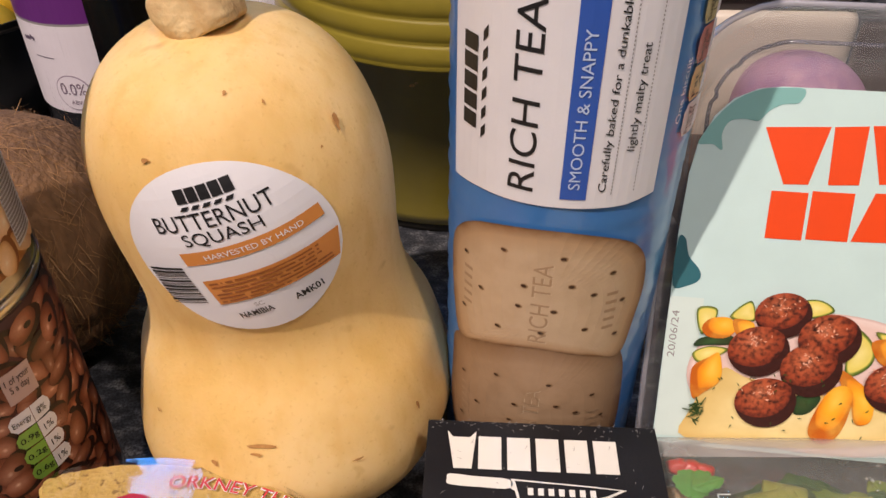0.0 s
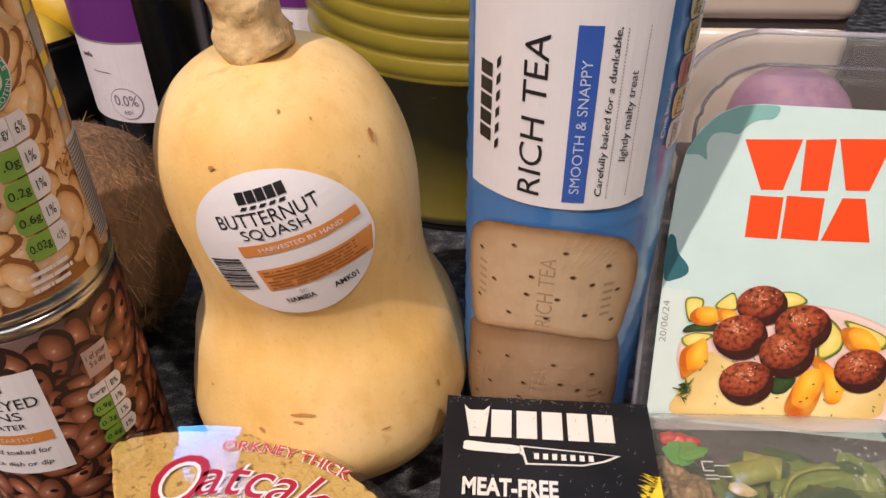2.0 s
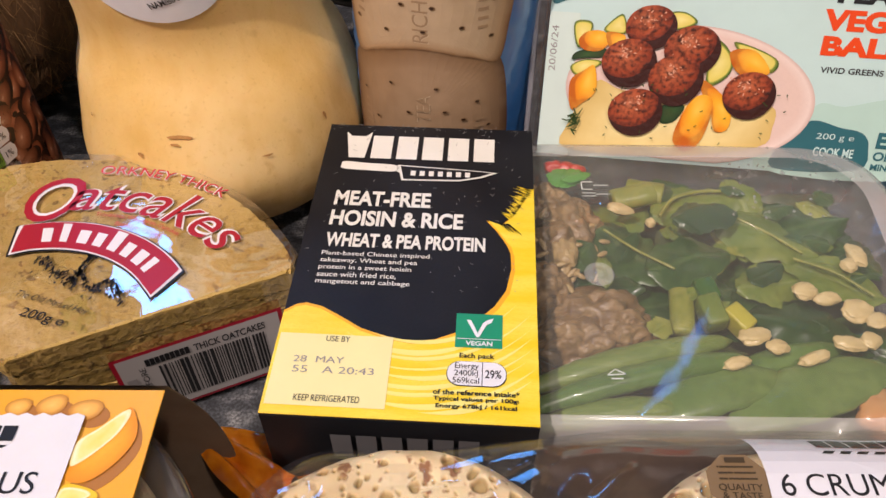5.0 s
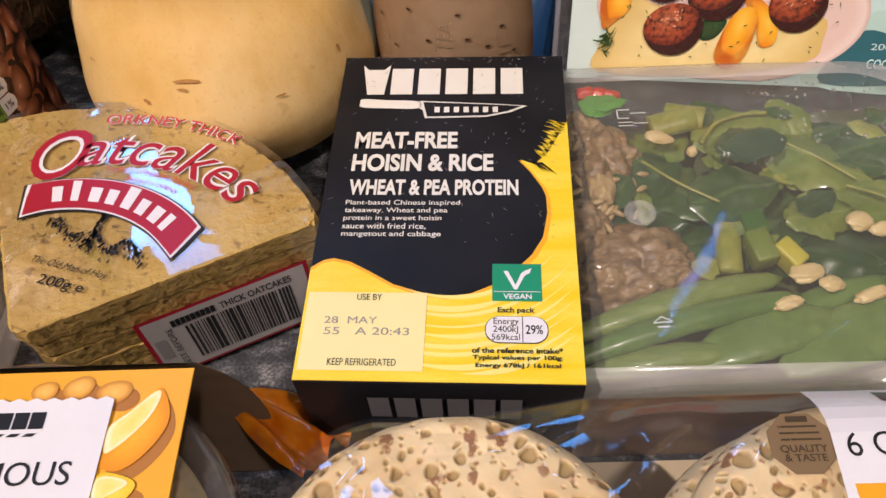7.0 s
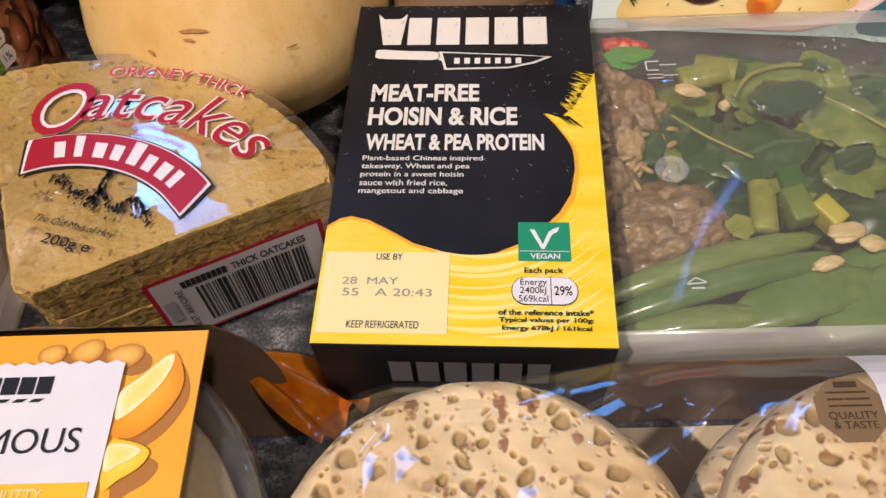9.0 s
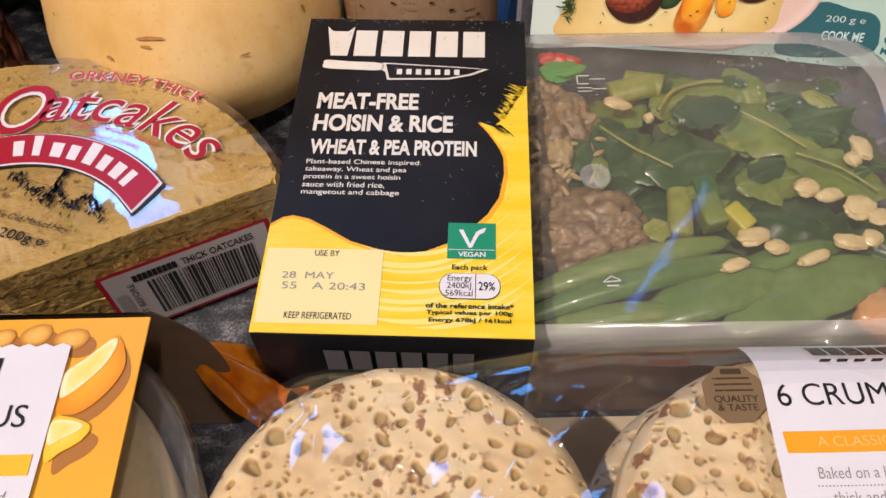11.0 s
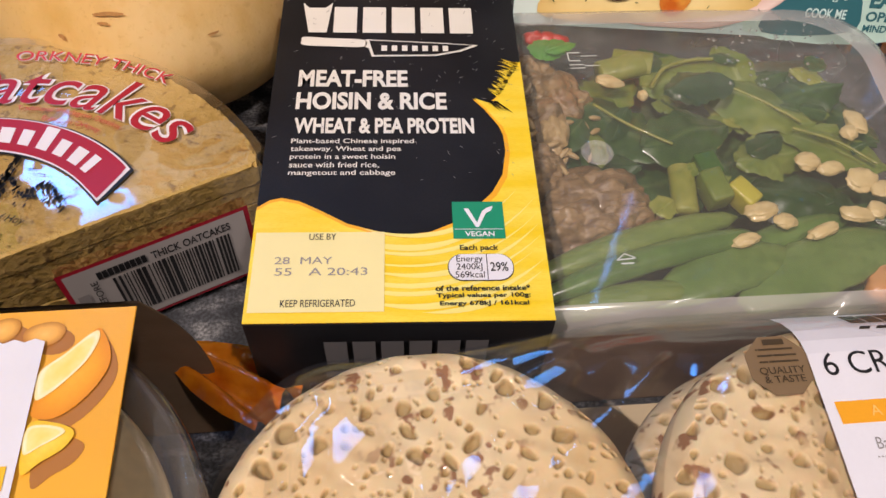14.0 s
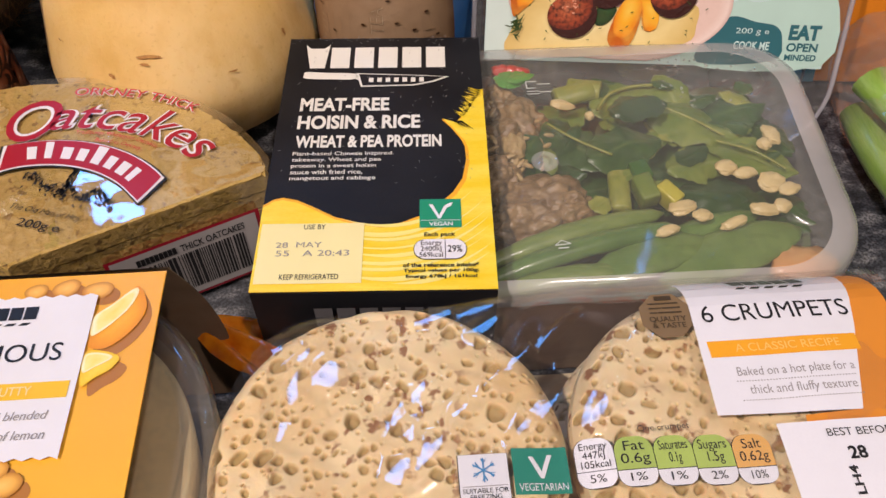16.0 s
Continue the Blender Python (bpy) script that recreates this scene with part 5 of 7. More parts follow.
    for k in range(34):
        leaf(rnd.uniform(0.090, 0.187), rnd.uniform(0.085, 0.163), rnd.uniform(0.036, 0.0415), rnd.uniform(0.003, 0.008), rnd.uniform(0.002, 0.0045), rnd.uniform(0, 180), rnd.choice((dark, dark, mid, deep, mid, pale)), rnd.uniform(0, 90), "leaf_piece", 0.004)
    leaf(0.0842, 0.1590, 0.0450, 0.0085, 0.0060, 70, wet("coriander", (0.07, 0.26, 0.03), (0.10, 0.32, 0.05)), 3.3, "herb_leaf", 0.003)
    leaf(0.0880, 0.1560, 0.0455, 0.0060, 0.0032, 20, wet("coriander_tip", (0.07, 0.26, 0.03), (0.10, 0.32, 0.05)), 5.3, "herb_leaf", 0.003)
    for k in range(3):
        part("pepper_piece", lump(0.004, 0.003, 0.003, k + 30, 0.3, centre=inv @ Vector((0.081 + 0.004 * k, 0.1655 - 0.001 * k, 0.0425))), red, t)
    # pale ribs that run through the leaves
    for pts_, r in ((((0.1175, 0.1400), (0.1240, 0.1490), (0.1340, 0.1530), (0.1430, 0.1535)), 0.0007), (((0.1440, 0.1400), (0.1540, 0.1320), (0.1640, 0.1215)), 0.0005), (((0.0960, 0.1330), (0.1060, 0.1230), (0.1180, 0.1140)), 0.0005), (((0.1600, 0.1190), (0.1730, 0.1120), (0.1820, 0.1020)), 0.0005)):
        part("leaf_rib", tube([inv @ Vector((x, y, 0.0415)) for x, y in smooth_profile(list(pts_), 20)], r, 8), pale, t)
    # cut stems, cubes and chunks
    cube = wet("green_cube", (0.030, 0.10, 0.012), (0.045, 0.13, 0.02), rough=0.3, bump=0.15)
    for x, y, sx, sy, mt, nm in ((0.1265, 0.1040, 0.0036, 0.0044, cube, "vegetable_cube"), (0.1265, 0.0955, 0.0036, 0.0056, mid, "vegetable_cube"), (0.1345, 0.0925, 0.0030, 0.0048, wet("yellow_stem", (0.42, 0.38, 0.03), (0.50, 0.46, 0.07)), "vegetable_chunk")):
        q = part(nm, box_bm(-sx, sx, -sy, sy, -0.004, 0.004, 0.0010, 3), mt, t)
        q.matrix_basis = inv @ pose(x, y, 0.0405, 8, -6, 12 if nm == "vegetable_cube" else 35)
    for cx, cy, tn, ln, r in ((0.1175, 0.0968, 82, 0.0085, 0.0042), (0.1100, 0.1530, 12, 0.008, 0.0052), (0.1150, 0.1560, -20, 0.007, 0.0048)):
        d = Vector((math.cos(radians(tn)), math.sin(radians(tn)), 0.1)) * ln
        c = inv @ Vector((cx, cy, 0.039))
        part("leaf_stem", tube([c - d, c - d * 0.9, c - d * 0.3, c + d * 0.4, c + d * 0.95, c + d], r, 18, [0.9, 1, 0.97, 1, 1.02, 0.92], 0.7), pale, t)
    # long beans and flat pods at the near side
    bean2 = wet("darker_pod", (0.085, 0.165, 0.035), (0.13, 0.225, 0.055), rough=0.35, bump=0.2)
    flat_pod = wet("flat_pod", (0.105, 0.185, 0.042), (0.16, 0.245, 0.065), rough=0.35, bump=0.25)
    for a, b_, r, fl, z, mt in (((0.064, 0.0668), (0.1315, 0.0856), 0.0044, 0.8, 0.0385, bean), ((0.064, 0.0588), (0.1345, 0.0780), 0.0042, 0.8, 0.0400, bean2), ((0.066, 0.0545), (0.115, 0.0610), 0.0045, 0.7, 0.0370, bean), ((0.098, 0.0575), (0.1455, 0.0722), 0.0080, 0.34, 0.0375, flat_pod), ((0.124, 0.0550), (0.1800, 0.0765), 0.0100, 0.28, 0.0365, flat_pod), ((0.120, 0.0700), (0.170, 0.0860), 0.0044, 0.6, 0.0350, bean2)):
        pts, tp = [], []
        for i in range(17):
            f = i / 16
            pts.append(inv @ Vector((a[0] + (b_[0] - a[0]) * f, a[1] + (b_[1] - a[1]) * f + 0.0018 * math.sin(math.pi * f), z + 0.0012 * math.sin(3 * f))))
            tp.append(max(0.10, math.sin(math.pi * min(1, max(0.02, f))) ** (0.30 if r < 0.006 else 0.5)) * (1 + 0.04 * math.sin(i * 2.1)))
        part("green_pod", tube(pts, r, 20, tp, fl), mt, t)
    # browned protein chunks
    for cx, cy, rx, ry, rz, sd in ((0.0895, 0.0965, 0.0165, 0.0120, 0.013, 1), (0.0830, 0.0860, 0.0135, 0.0085, 0.012, 2), (0.0985, 0.0890, 0.0105, 0.0080, 0.011, 3), (0.0860, 0.1400, 0.0095, 0.0110, 0.010, 4), (0.0800, 0.1300, 0.0085, 0.0080, 0.009, 5), (0.0780, 0.1500, 0.0080, 0.0080, 0.009, 7), (0.0730, 0.1100, 0.0090, 0.0090, 0.010, 8)):
        part("protein_piece", lump(rx * 1.08, ry * 1.08, rz, sd, 0.30, 1.8, 5, inv @ Vector((cx, cy, 0.0445 - rz))), brown, t)
    part("tan_chunk", lump(0.0055, 0.0085, 0.006, 61, 0.25, 1.8, 4, inv @ Vector((0.0810, 0.1225, 0.0385))), rice, t)
    for k in range(40):
        g = part("rice_grain", lump(0.0026, 0.0010, 0.0009, k + 200, 0.15, 1.5, 2), rice, t)
        g.matrix_basis = inv @ pose(rnd.gauss(0.081, 0.008), rnd.gauss(0.128, 0.016), rnd.uniform(0.037, 0.042), rnd.uniform(-30, 30), rnd.uniform(-30, 30), rnd.uniform(0, 180))
    # nuts
    for k, (cx, cy, rx, ry) in enumerate(((0.1371, 0.0846, 0.0050, 0.0034), (0.1434, 0.0804, 0.0040, 0.0027), (0.1288, 0.0741, 0.0045, 0.0022), (0.1536, 0.0762, 0.0051, 0.0022), (0.1666, 0.0819, 0.0055, 0.0032), (0.1736, 0.0830, 0.0038, 0.0030), (0.1591, 0.1033, 0.0046, 0.0034), (0.1656, 0.1001, 0.0050, 0.0025), (0.1736, 0.0951, 0.0050, 0.0042), (0.1786, 0.0910, 0.0040, 0.0035), (0.1816, 0.1197, 0.0030, 0.0050), (0.1776, 0.1150, 0.0026, 0.0030), (0.1031, 0.1426, 0.0050, 0.0028), (0.1131, 0.1355, 0.0020, 0.0018))):
        ob = part("nut", lump(rx, ry, 0.0016, k + 50, 0.25, 1.4, 4), nut, t)
        ob.matrix_basis = inv @ pose(cx, cy, 0.0425, rnd.uniform(-12, 12), rnd.uniform(-12, 12), rnd.uniform(-20, 25))
    # condensation under the clear panel
    drops = bmesh.new()
    for k in range(110):
        cx, cy, r = rnd.uniform(0.140, 0.186), rnd.uniform(0.133, 0.164), rnd.choice((0.0003, 0.0004, 0.0005, 0.0007))
        bmesh.ops.create_icosphere(drops, subdivisions=1, radius=r, matrix=inv @ Matrix.Translation((cx, cy, 0.0476)) @ Matrix.Diagonal((1, 1, 0.4, 1)))
    tagged(part("condensation", drops, clear_film("water_drops", milk=0.25, rough=0.05, ior=1.6, milk_colour=(0.8, 0.8, 0.8), gain=2.0, cap=0.6), t, "small clear water drops"), kind="stuff")
    part("carrot_piece", lump(0.012, 0.009, 0.006, 77, 0.3, centre=inv @ Vector((0.176, 0.061, 0.034))), wet("carrot", (0.62, 0.25, 0.07), (0.55, 0.33, 0.14)), t)


meal_food()


# ---- clear tub with a printed card: veggie balls ----
def veggie_ball_tub():
    n = Vector((0.12, 1, -0.46)).normalized()
    X = Vector((1, -0.12, 0)).normalized()
    Y = Vector((0.0495, 0.4125, 0.9096))
    m = Matrix((( X.x, Y.x, -n.x, 0.076), (X.y, Y.y, -n.y, 0.17008), (X.z, Y.z, -n.z, 0.02), (0, 0, 0, 1)))
    t = thing("veggie_ball_tub", "clear plastic tub with a pale mint printed card, leaning back", "ready meal", m)
    plastic = clear_film("clear_tub_plastic", milk=0.05, rough=0.04, wrinkle=0.1, wscale=20, ior=1.5, milk_colour=(0.62, 0.58, 0.62), gain=1.3)
    U0, U1, V0, V1 = -0.0075, 0.1520, -0.0200, 0.1748
    levels = [(0.0, -0.003, 0.034), (0.0, -0.0045, 0.034), (0.0040, -0.0045, 0.031), (0.0050, -0.010, 0.030), (0.009, -0.012, 0.028), (0.014, -0.042, 0.026), (0.018, -0.045, 0.024)]
    bm = bmesh.new()
    rings = [[bm.verts.new((x, y, z)) for x, y in rounded(U0 + i, V0 + i, U1 - i, V1 - i, r, 10)] for i, z, r in levels]
    for a, b in zip(rings, rings[1:]):
        for k in range(len(a)):
            bm.faces.new((a[k], a[(k + 1) % len(a)], b[(k + 1) % len(a)], b[k]))
    bm.faces.new(rings[-1])
    bmesh.ops.recalc_face_normals(bm, faces=bm.faces)
    part("tub", bm, plastic, t, "clear moulded plastic tub")
    bm = bmesh.new()
    bm.faces.new([bm.verts.new((x, y, -0.0028)) for x, y in rounded(U0 + 0.001, V0 + 0.001, U1 - 0.001, V1 - 0.001, 0.033, 10)])
    part("lid_film", bm, clear_film("tub_lid_film", milk=0.05, rough=0.05, wrinkle=0.1, wscale=20), t, "clear peelable lid", smooth=False)
    # rounded bead round the rim, and moulded ridge with tabs inside it
    bead = [Vector((x, y, -0.0035)) for x, y in rounded(U0 + 0.001, V0 + 0.001, U1 - 0.001, V1 - 0.001, 0.033, 10)]
    rim = clear_film("tub_rim_plastic", milk=0.40, rough=0.06, ior=1.6, milk_colour=(0.70, 0.68, 0.74), gain=1.6)
    part("rim", tube(bead + bead[:1], 0.0011, 8), rim, t, "rolled clear plastic rim")
    ridge = []
    for k, (x, y) in enumerate(rounded(U0 + 0.0125, V0 + 0.0125, U1 - 0.0125, V1 - 0.0125, 0.026, 30)):
        ridge.append(Vector((x, y, -0.008 + (0.0035 if k % 9 in (0, 1) else 0))))
    part("ridge", tube(ridge + ridge[:1], 0.0007, 6), clear_film("ridge_plastic", milk=0.5, rough=0.1, milk_colour=(0.16, 0.15, 0.20)), t, "moulded inner ridge")
    # the printed card
    left = [(-0.0017, 0.0210), (-0.0016, 0.060), (-0.0014, 0.098), (-0.0004, 0.118), (0.0014, 0.1285), (0.0055, 0.1375), (0.0110, 0.1435), (0.0183, 0.1470), (0.0260, 0.1480)]
    out = left + [(0.1418 - u, v) for u, v in left[::-1]]
    out = [(0.1432 if (u > 0.138 and v < 0.03) else u, v) for u, v in out]
    bm = bmesh.new()
    lo = [bm.verts.new((u, v, -0.0006)) for u, v in out]
    hi = [bm.verts.new((u, v, 0.0)) for u, v in out]
    for k in range(len(out)):
        q = (k + 1) % len(out)
        bm.faces.new((lo[k], lo[q], hi[q], hi[k]))
    bm.faces.new(hi[::-1])
    bm.faces.new(lo)
    bmesh.ops.recalc_face_normals(bm, faces=bm.faces)
    card = part("printed_card", bm, MINT, t, "pale mint printed card", smooth=False)
    w = flat()
    decal(card, "leaf_shape", [spline([(0.0015, 0.1283), (0.0060, 0.1285), (0.0092, 0.1268), (0.0085, 0.1320), (0.0105, 0.1362), (0.0150, 0.1372), (0.0194, 0.1368), (0.0222, 0.1400), (0.0262, 0.1424), (0.0312, 0.1432), (0.0325, 0.1474), (0.0262, 0.1477), (0.0186, 0.1467), (0.0113, 0.1430), (0.0059, 0.1370), (0.0022, 0.1310)], 4)], w, SEA, 0.0002)
    decal(card, "leaf_shape", [spline([(-0.0013, 0.096), (0.0012, 0.0965), (0.0030, 0.0905), (0.0070, 0.0860), (0.0074, 0.0825), (0.0035, 0.0800), (-0.0013, 0.0800)], 4)], w, DEEP_SEA, 0.0002)
    decal(card, "leaf_shape", [spline([(0.0840, 0.1141), (0.0950, 0.1235), (0.1080, 0.1270), (0.1230, 0.1220), (0.1330, 0.1130), (0.1180, 0.1060), (0.1020, 0.1045), (0.0920, 0.1080)], 4)], w, DEEP_SEA, 0.0002)
    writing(card, "value_text", "37 g protein", (0.0985, 0.1130, 0.1230, 0.1170), w, MINT, 0.0004, bold=0.02)
    decal(card, "pale_hill", [spline([(0.083, 0.0225), (0.1428, 0.0225), (0.1425, 0.0520), (0.128, 0.0520), (0.112, 0.0480), (0.100, 0.0470)], 4)], w, ink("pale_sea_ink", (0.50, 0.70, 0.63)), 0.0002)
    decal(card, "dark_hill", [spline([(0.0900, 0.0225), (0.0930, 0.0345), (0.1010, 0.0420), (0.1120, 0.0400), (0.1205, 0.0385), (0.1240, 0.0330), (0.1215, 0.0240)], 4)], w, DEEP_SEA, 0.0004)
    writing(card, "weight", "200 g e", (0.1040, 0.0345, 0.1180, 0.0375), w, MINT, 0.0006)
    writing(card, "words", "COOK ME", (0.1040, 0.0285, 0.1190, 0.0320), w, MINT, 0.0006, bold=0.02)
    writing(card, "slogan", "EAT", (0.1264, 0.0330, 0.1395, 0.0393), w, DEEP_SEA, 0.0004, bold=0.05)
    writing(card, "slogan", "OPEN", (0.1264, 0.0282, 0.1395, 0.0318), w, DEEP_SEA, 0.0004, bold=0.03)
    writing(card, "slogan", "MINDED", (0.1264, 0.0244, 0.1397, 0.0270), w, DEEP_SEA, 0.0004, bold=0.03)
    # brand mark as plain orange-red blocks
    decal_each(card, "brand_mark", [[(0.0219, 0.1350), (0.0422, 0.1362), (0.0378, 0.1172), (0.0300, 0.1168)], [(0.0433, 0.1362), (0.0538, 0.1370), (0.0536, 0.1180), (0.0440, 0.1174)], [(0.0549, 0.1372), (0.0735, 0.1382), (0.0680, 0.1190), (0.0598, 0.1186)],
                               rect(0.0266, 0.0985, 0.0384, 0.1145), rect(0.0396, 0.0990, 0.0530, 0.1152), [(0.0540, 0.0992), (0.0713, 0.0998), (0.0672, 0.1160), (0.0592, 0.1157)]], w, VERMILION, 0.0002)
    writing(card, "title", "PLANT", (0.1005, 0.0850, 0.1345, 0.0913), w, BLACK, 0.0002, bold=0.05)
    writing(card, "title", "VEGGIE", (0.0972, 0.0752, 0.1390, 0.0828), w, VERMILION, 0.0002, bold=0.05)
    writing(card, "title", "BALLS", (0.0985, 0.0662, 0.1340, 0.0734), w, VERMILION, 0.0002, bold=0.05)
    writing(card, "slogan", "VIVID GREENS & GOOD", (0.1000, 0.0600, 0.1380, 0.0622), w, BLACK, 0.0002, bold=0.02)
    writing(card, "date", "20/06/24", (-0.0003, 0.0540, 0.0022, 0.0710), w, GREY, 0.0002, turn=1)
    decal(card, "date_panel", [rect(-0.0015, 0.024, 0.0098, 0.0760)], w, ink("frost_ink", (0.66, 0.78, 0.73)), 0.0001)
    # the dish in the picture
    plate = radial_print("plate_print", [(0.0, (0.80, 0.60, 0.54)), (0.88, (0.80, 0.58, 0.51)), (0.96, (0.86, 0.68, 0.62)), (1.0, (0.66, 0.45, 0.40))], grain=0.03, random_tint=0)
    toned(card, "pictured_plate", [(u, max(0.0225, v)) for u, v in ellipse(0.0540, 0.0480, 0.0470, 0.0262, 56, -3)], w, plate, 0.0005, label="picture of a pink plate")
    mash = radial_print("mash_print", [(0.0, (0.90, 0.76, 0.40)), (0.7, (0.86, 0.68, 0.30)), (1.0, (0.72, 0.50, 0.17))], grain=0.45, scale=70, random_tint=0, dark=(0.66, 0.45, 0.13))
    toned(card, "pictured_mash", spline([(0.0098, 0.0347), (0.0183, 0.0511), (0.0271, 0.0490), (0.0475, 0.0450), (0.0650, 0.0450), (0.0850, 0.0465), (0.0871, 0.0380), (0.0826, 0.0300), (0.0488, 0.0240), (0.0098, 0.0240)], 4), w, mash, 0.0007)
    carrot = radial_print("carrot_print", [(0.0, (0.97, 0.60, 0.08)), (0.45, (0.94, 0.45, 0.02)), (0.9, (0.84, 0.25, 0.006)), (1.4, (0.55, 0.12, 0.004))], grain=0.35, scale=160, random_tint=0.1, dark=(0.92, 0.62, 0.10), at=(-0.3, 0.3))
    squash = radial_print("courgette_print", [(0.0, (0.93, 0.80, 0.30)), (0.78, (0.80, 0.66, 0.14)), (0.86, (0.16, 0.24, 0.03)), (1.0, (0.02, 0.06, 0.012))], grain=0.25, scale=260, random_tint=0.15, dark=(0.62, 0.50, 0.08))
    rind_green = radial_print("courgette_skin_print", [(0.0, (0.05, 0.11, 0.03)), (1.0, (0.012, 0.04, 0.012))], grain=0.3, scale=300, random_tint=0.0)
    for q in ([(0.0079, 0.0725), (0.0143, 0.0731), (0.0139, 0.0678), (0.0100, 0.0635)], [(0.0189, 0.0704), (0.0248, 0.0766), (0.0270, 0.0733), (0.0268, 0.0695)], [(0.0080, 0.0562), (0.0131, 0.0592), (0.0200, 0.0585), (0.0114, 0.0530)], [(0.0422, 0.0778), (0.0483, 0.0785), (0.0527, 0.0750), (0.0440, 0.0720)],
              [(0.0600, 0.0690), (0.0640, 0.0680), (0.0681, 0.0623), (0.0668, 0.0561), (0.0602, 0.0522), (0.0590, 0.0600)], [(0.0670, 0.0690), (0.0760, 0.0672), (0.0842, 0.0632), (0.0823, 0.0587), (0.0740, 0.0620)]):
        toned(card, "pictured_courgette", spline(q, 5), w, squash, 0.0010)
    for q in ([(0.0082, 0.0590), (0.0105, 0.0622), (0.0200, 0.0638), (0.0210, 0.0608), (0.0130, 0.0597)], [(0.0440, 0.0420), (0.0470, 0.0450), (0.0530, 0.0440), (0.0500, 0.0380), (0.0450, 0.0370)]):
        toned(card, "pictured_courgette", spline(q, 5), w, rind_green, 0.0011)
    for k, q in enumerate(([(0.0101, 0.0660), (0.0130, 0.0695), (0.0190, 0.0700), (0.0215, 0.0662), (0.0185, 0.0628), (0.0125, 0.0628)], [(0.0202, 0.0697), (0.0269, 0.0690), (0.0268, 0.0650), (0.0222, 0.0640)], [(0.0085, 0.0506), (0.0135, 0.0552), (0.0172, 0.0569), (0.0187, 0.0477), (0.0140, 0.0425), (0.0098, 0.0400)], [(0.0663, 0.0654), (0.0753, 0.0664), (0.0818, 0.0586), (0.0711, 0.0575)],
                           [(0.0578, 0.0545), (0.0623, 0.0524), (0.0683, 0.0474), (0.0708, 0.0421), (0.0702, 0.0363), (0.0655, 0.0355), (0.0627, 0.0435), (0.0585, 0.0497)], [(0.0506, 0.0304), (0.0519, 0.0391), (0.0558, 0.0473), (0.0608, 0.0489), (0.0635, 0.0447), (0.0614, 0.0320), (0.0560, 0.0265)])):
        toned(card, "pictured_carrot", spline(q, 5), w, carrot, 0.0012 + 0.00003 * k)
    ball = radial_print("ball_print", [(0.0, (0.72, 0.24, 0.12)), (0.30, (0.52, 0.12, 0.045)), (0.75, (0.36, 0.060, 0.020)), (1.1, (0.18, 0.025, 0.010)), (1.45, (0.045, 0.008, 0.005))], grain=1.0, scale=520, random_tint=0.0, dark=(0.035, 0.007, 0.004), at=(-0.22, 0.38), bump=0.5)
    balls = blobs_each(card, "pictured_ball", [(0.0363, 0.0725, 0.0092, 0.0082, 0), (0.0525, 0.0650, 0.0102, 0.0094, 0), (0.0299, 0.0590, 0.0101, 0.0093, 0), (0.0760, 0.0498, 0.0096, 0.0092, 0), (0.0481, 0.0538, 0.0101, 0.0100, 0), (0.0347, 0.0405, 0.0102, 0.0094, 0)], w, ball, 0.0016, 48, 0.022)
    gleam = ink("gleam_ink", (0.80, 0.42, 0.28))
    rnd = random.Random(17)
    for (cx, cy), q in zip(((0.0363, 0.0725), (0.0525, 0.0650), (0.0299, 0.0590), (0.0760, 0.0498), (0.0481, 0.0538), (0.0347, 0.0405)), balls):
        decal(q, "printed_gleam", [ellipse(cx + rnd.gauss(-0.0015, 0.0028), cy + rnd.gauss(0.0035, 0.0018), rnd.uniform(0.0002, 0.0007), rnd.uniform(0.00012, 0.0003), 7, rnd.uniform(0, 180)) for _ in range(16)], w, gleam, 0.0021)
    herb = ink("herb_ink", (0.04, 0.08, 0.015))
    rnd = random.Random(2)
    decal(card, "pictured_herbs", [ellipse(rnd.uniform(0.012, 0.09), rnd.uniform(0.030, 0.052), 0.0007, 0.0002, 7, rnd.uniform(0, 180)) for _ in range(40)] + [ellipse(0.0115 + rnd.gauss(0, 0.0012), 0.036 + rnd.gauss(0, 0.0025), 0.0016, 0.0003, 7, rnd.uniform(0, 180)) for _ in range(26)], w, herb, 0.0022)


veggie_ball_tub()


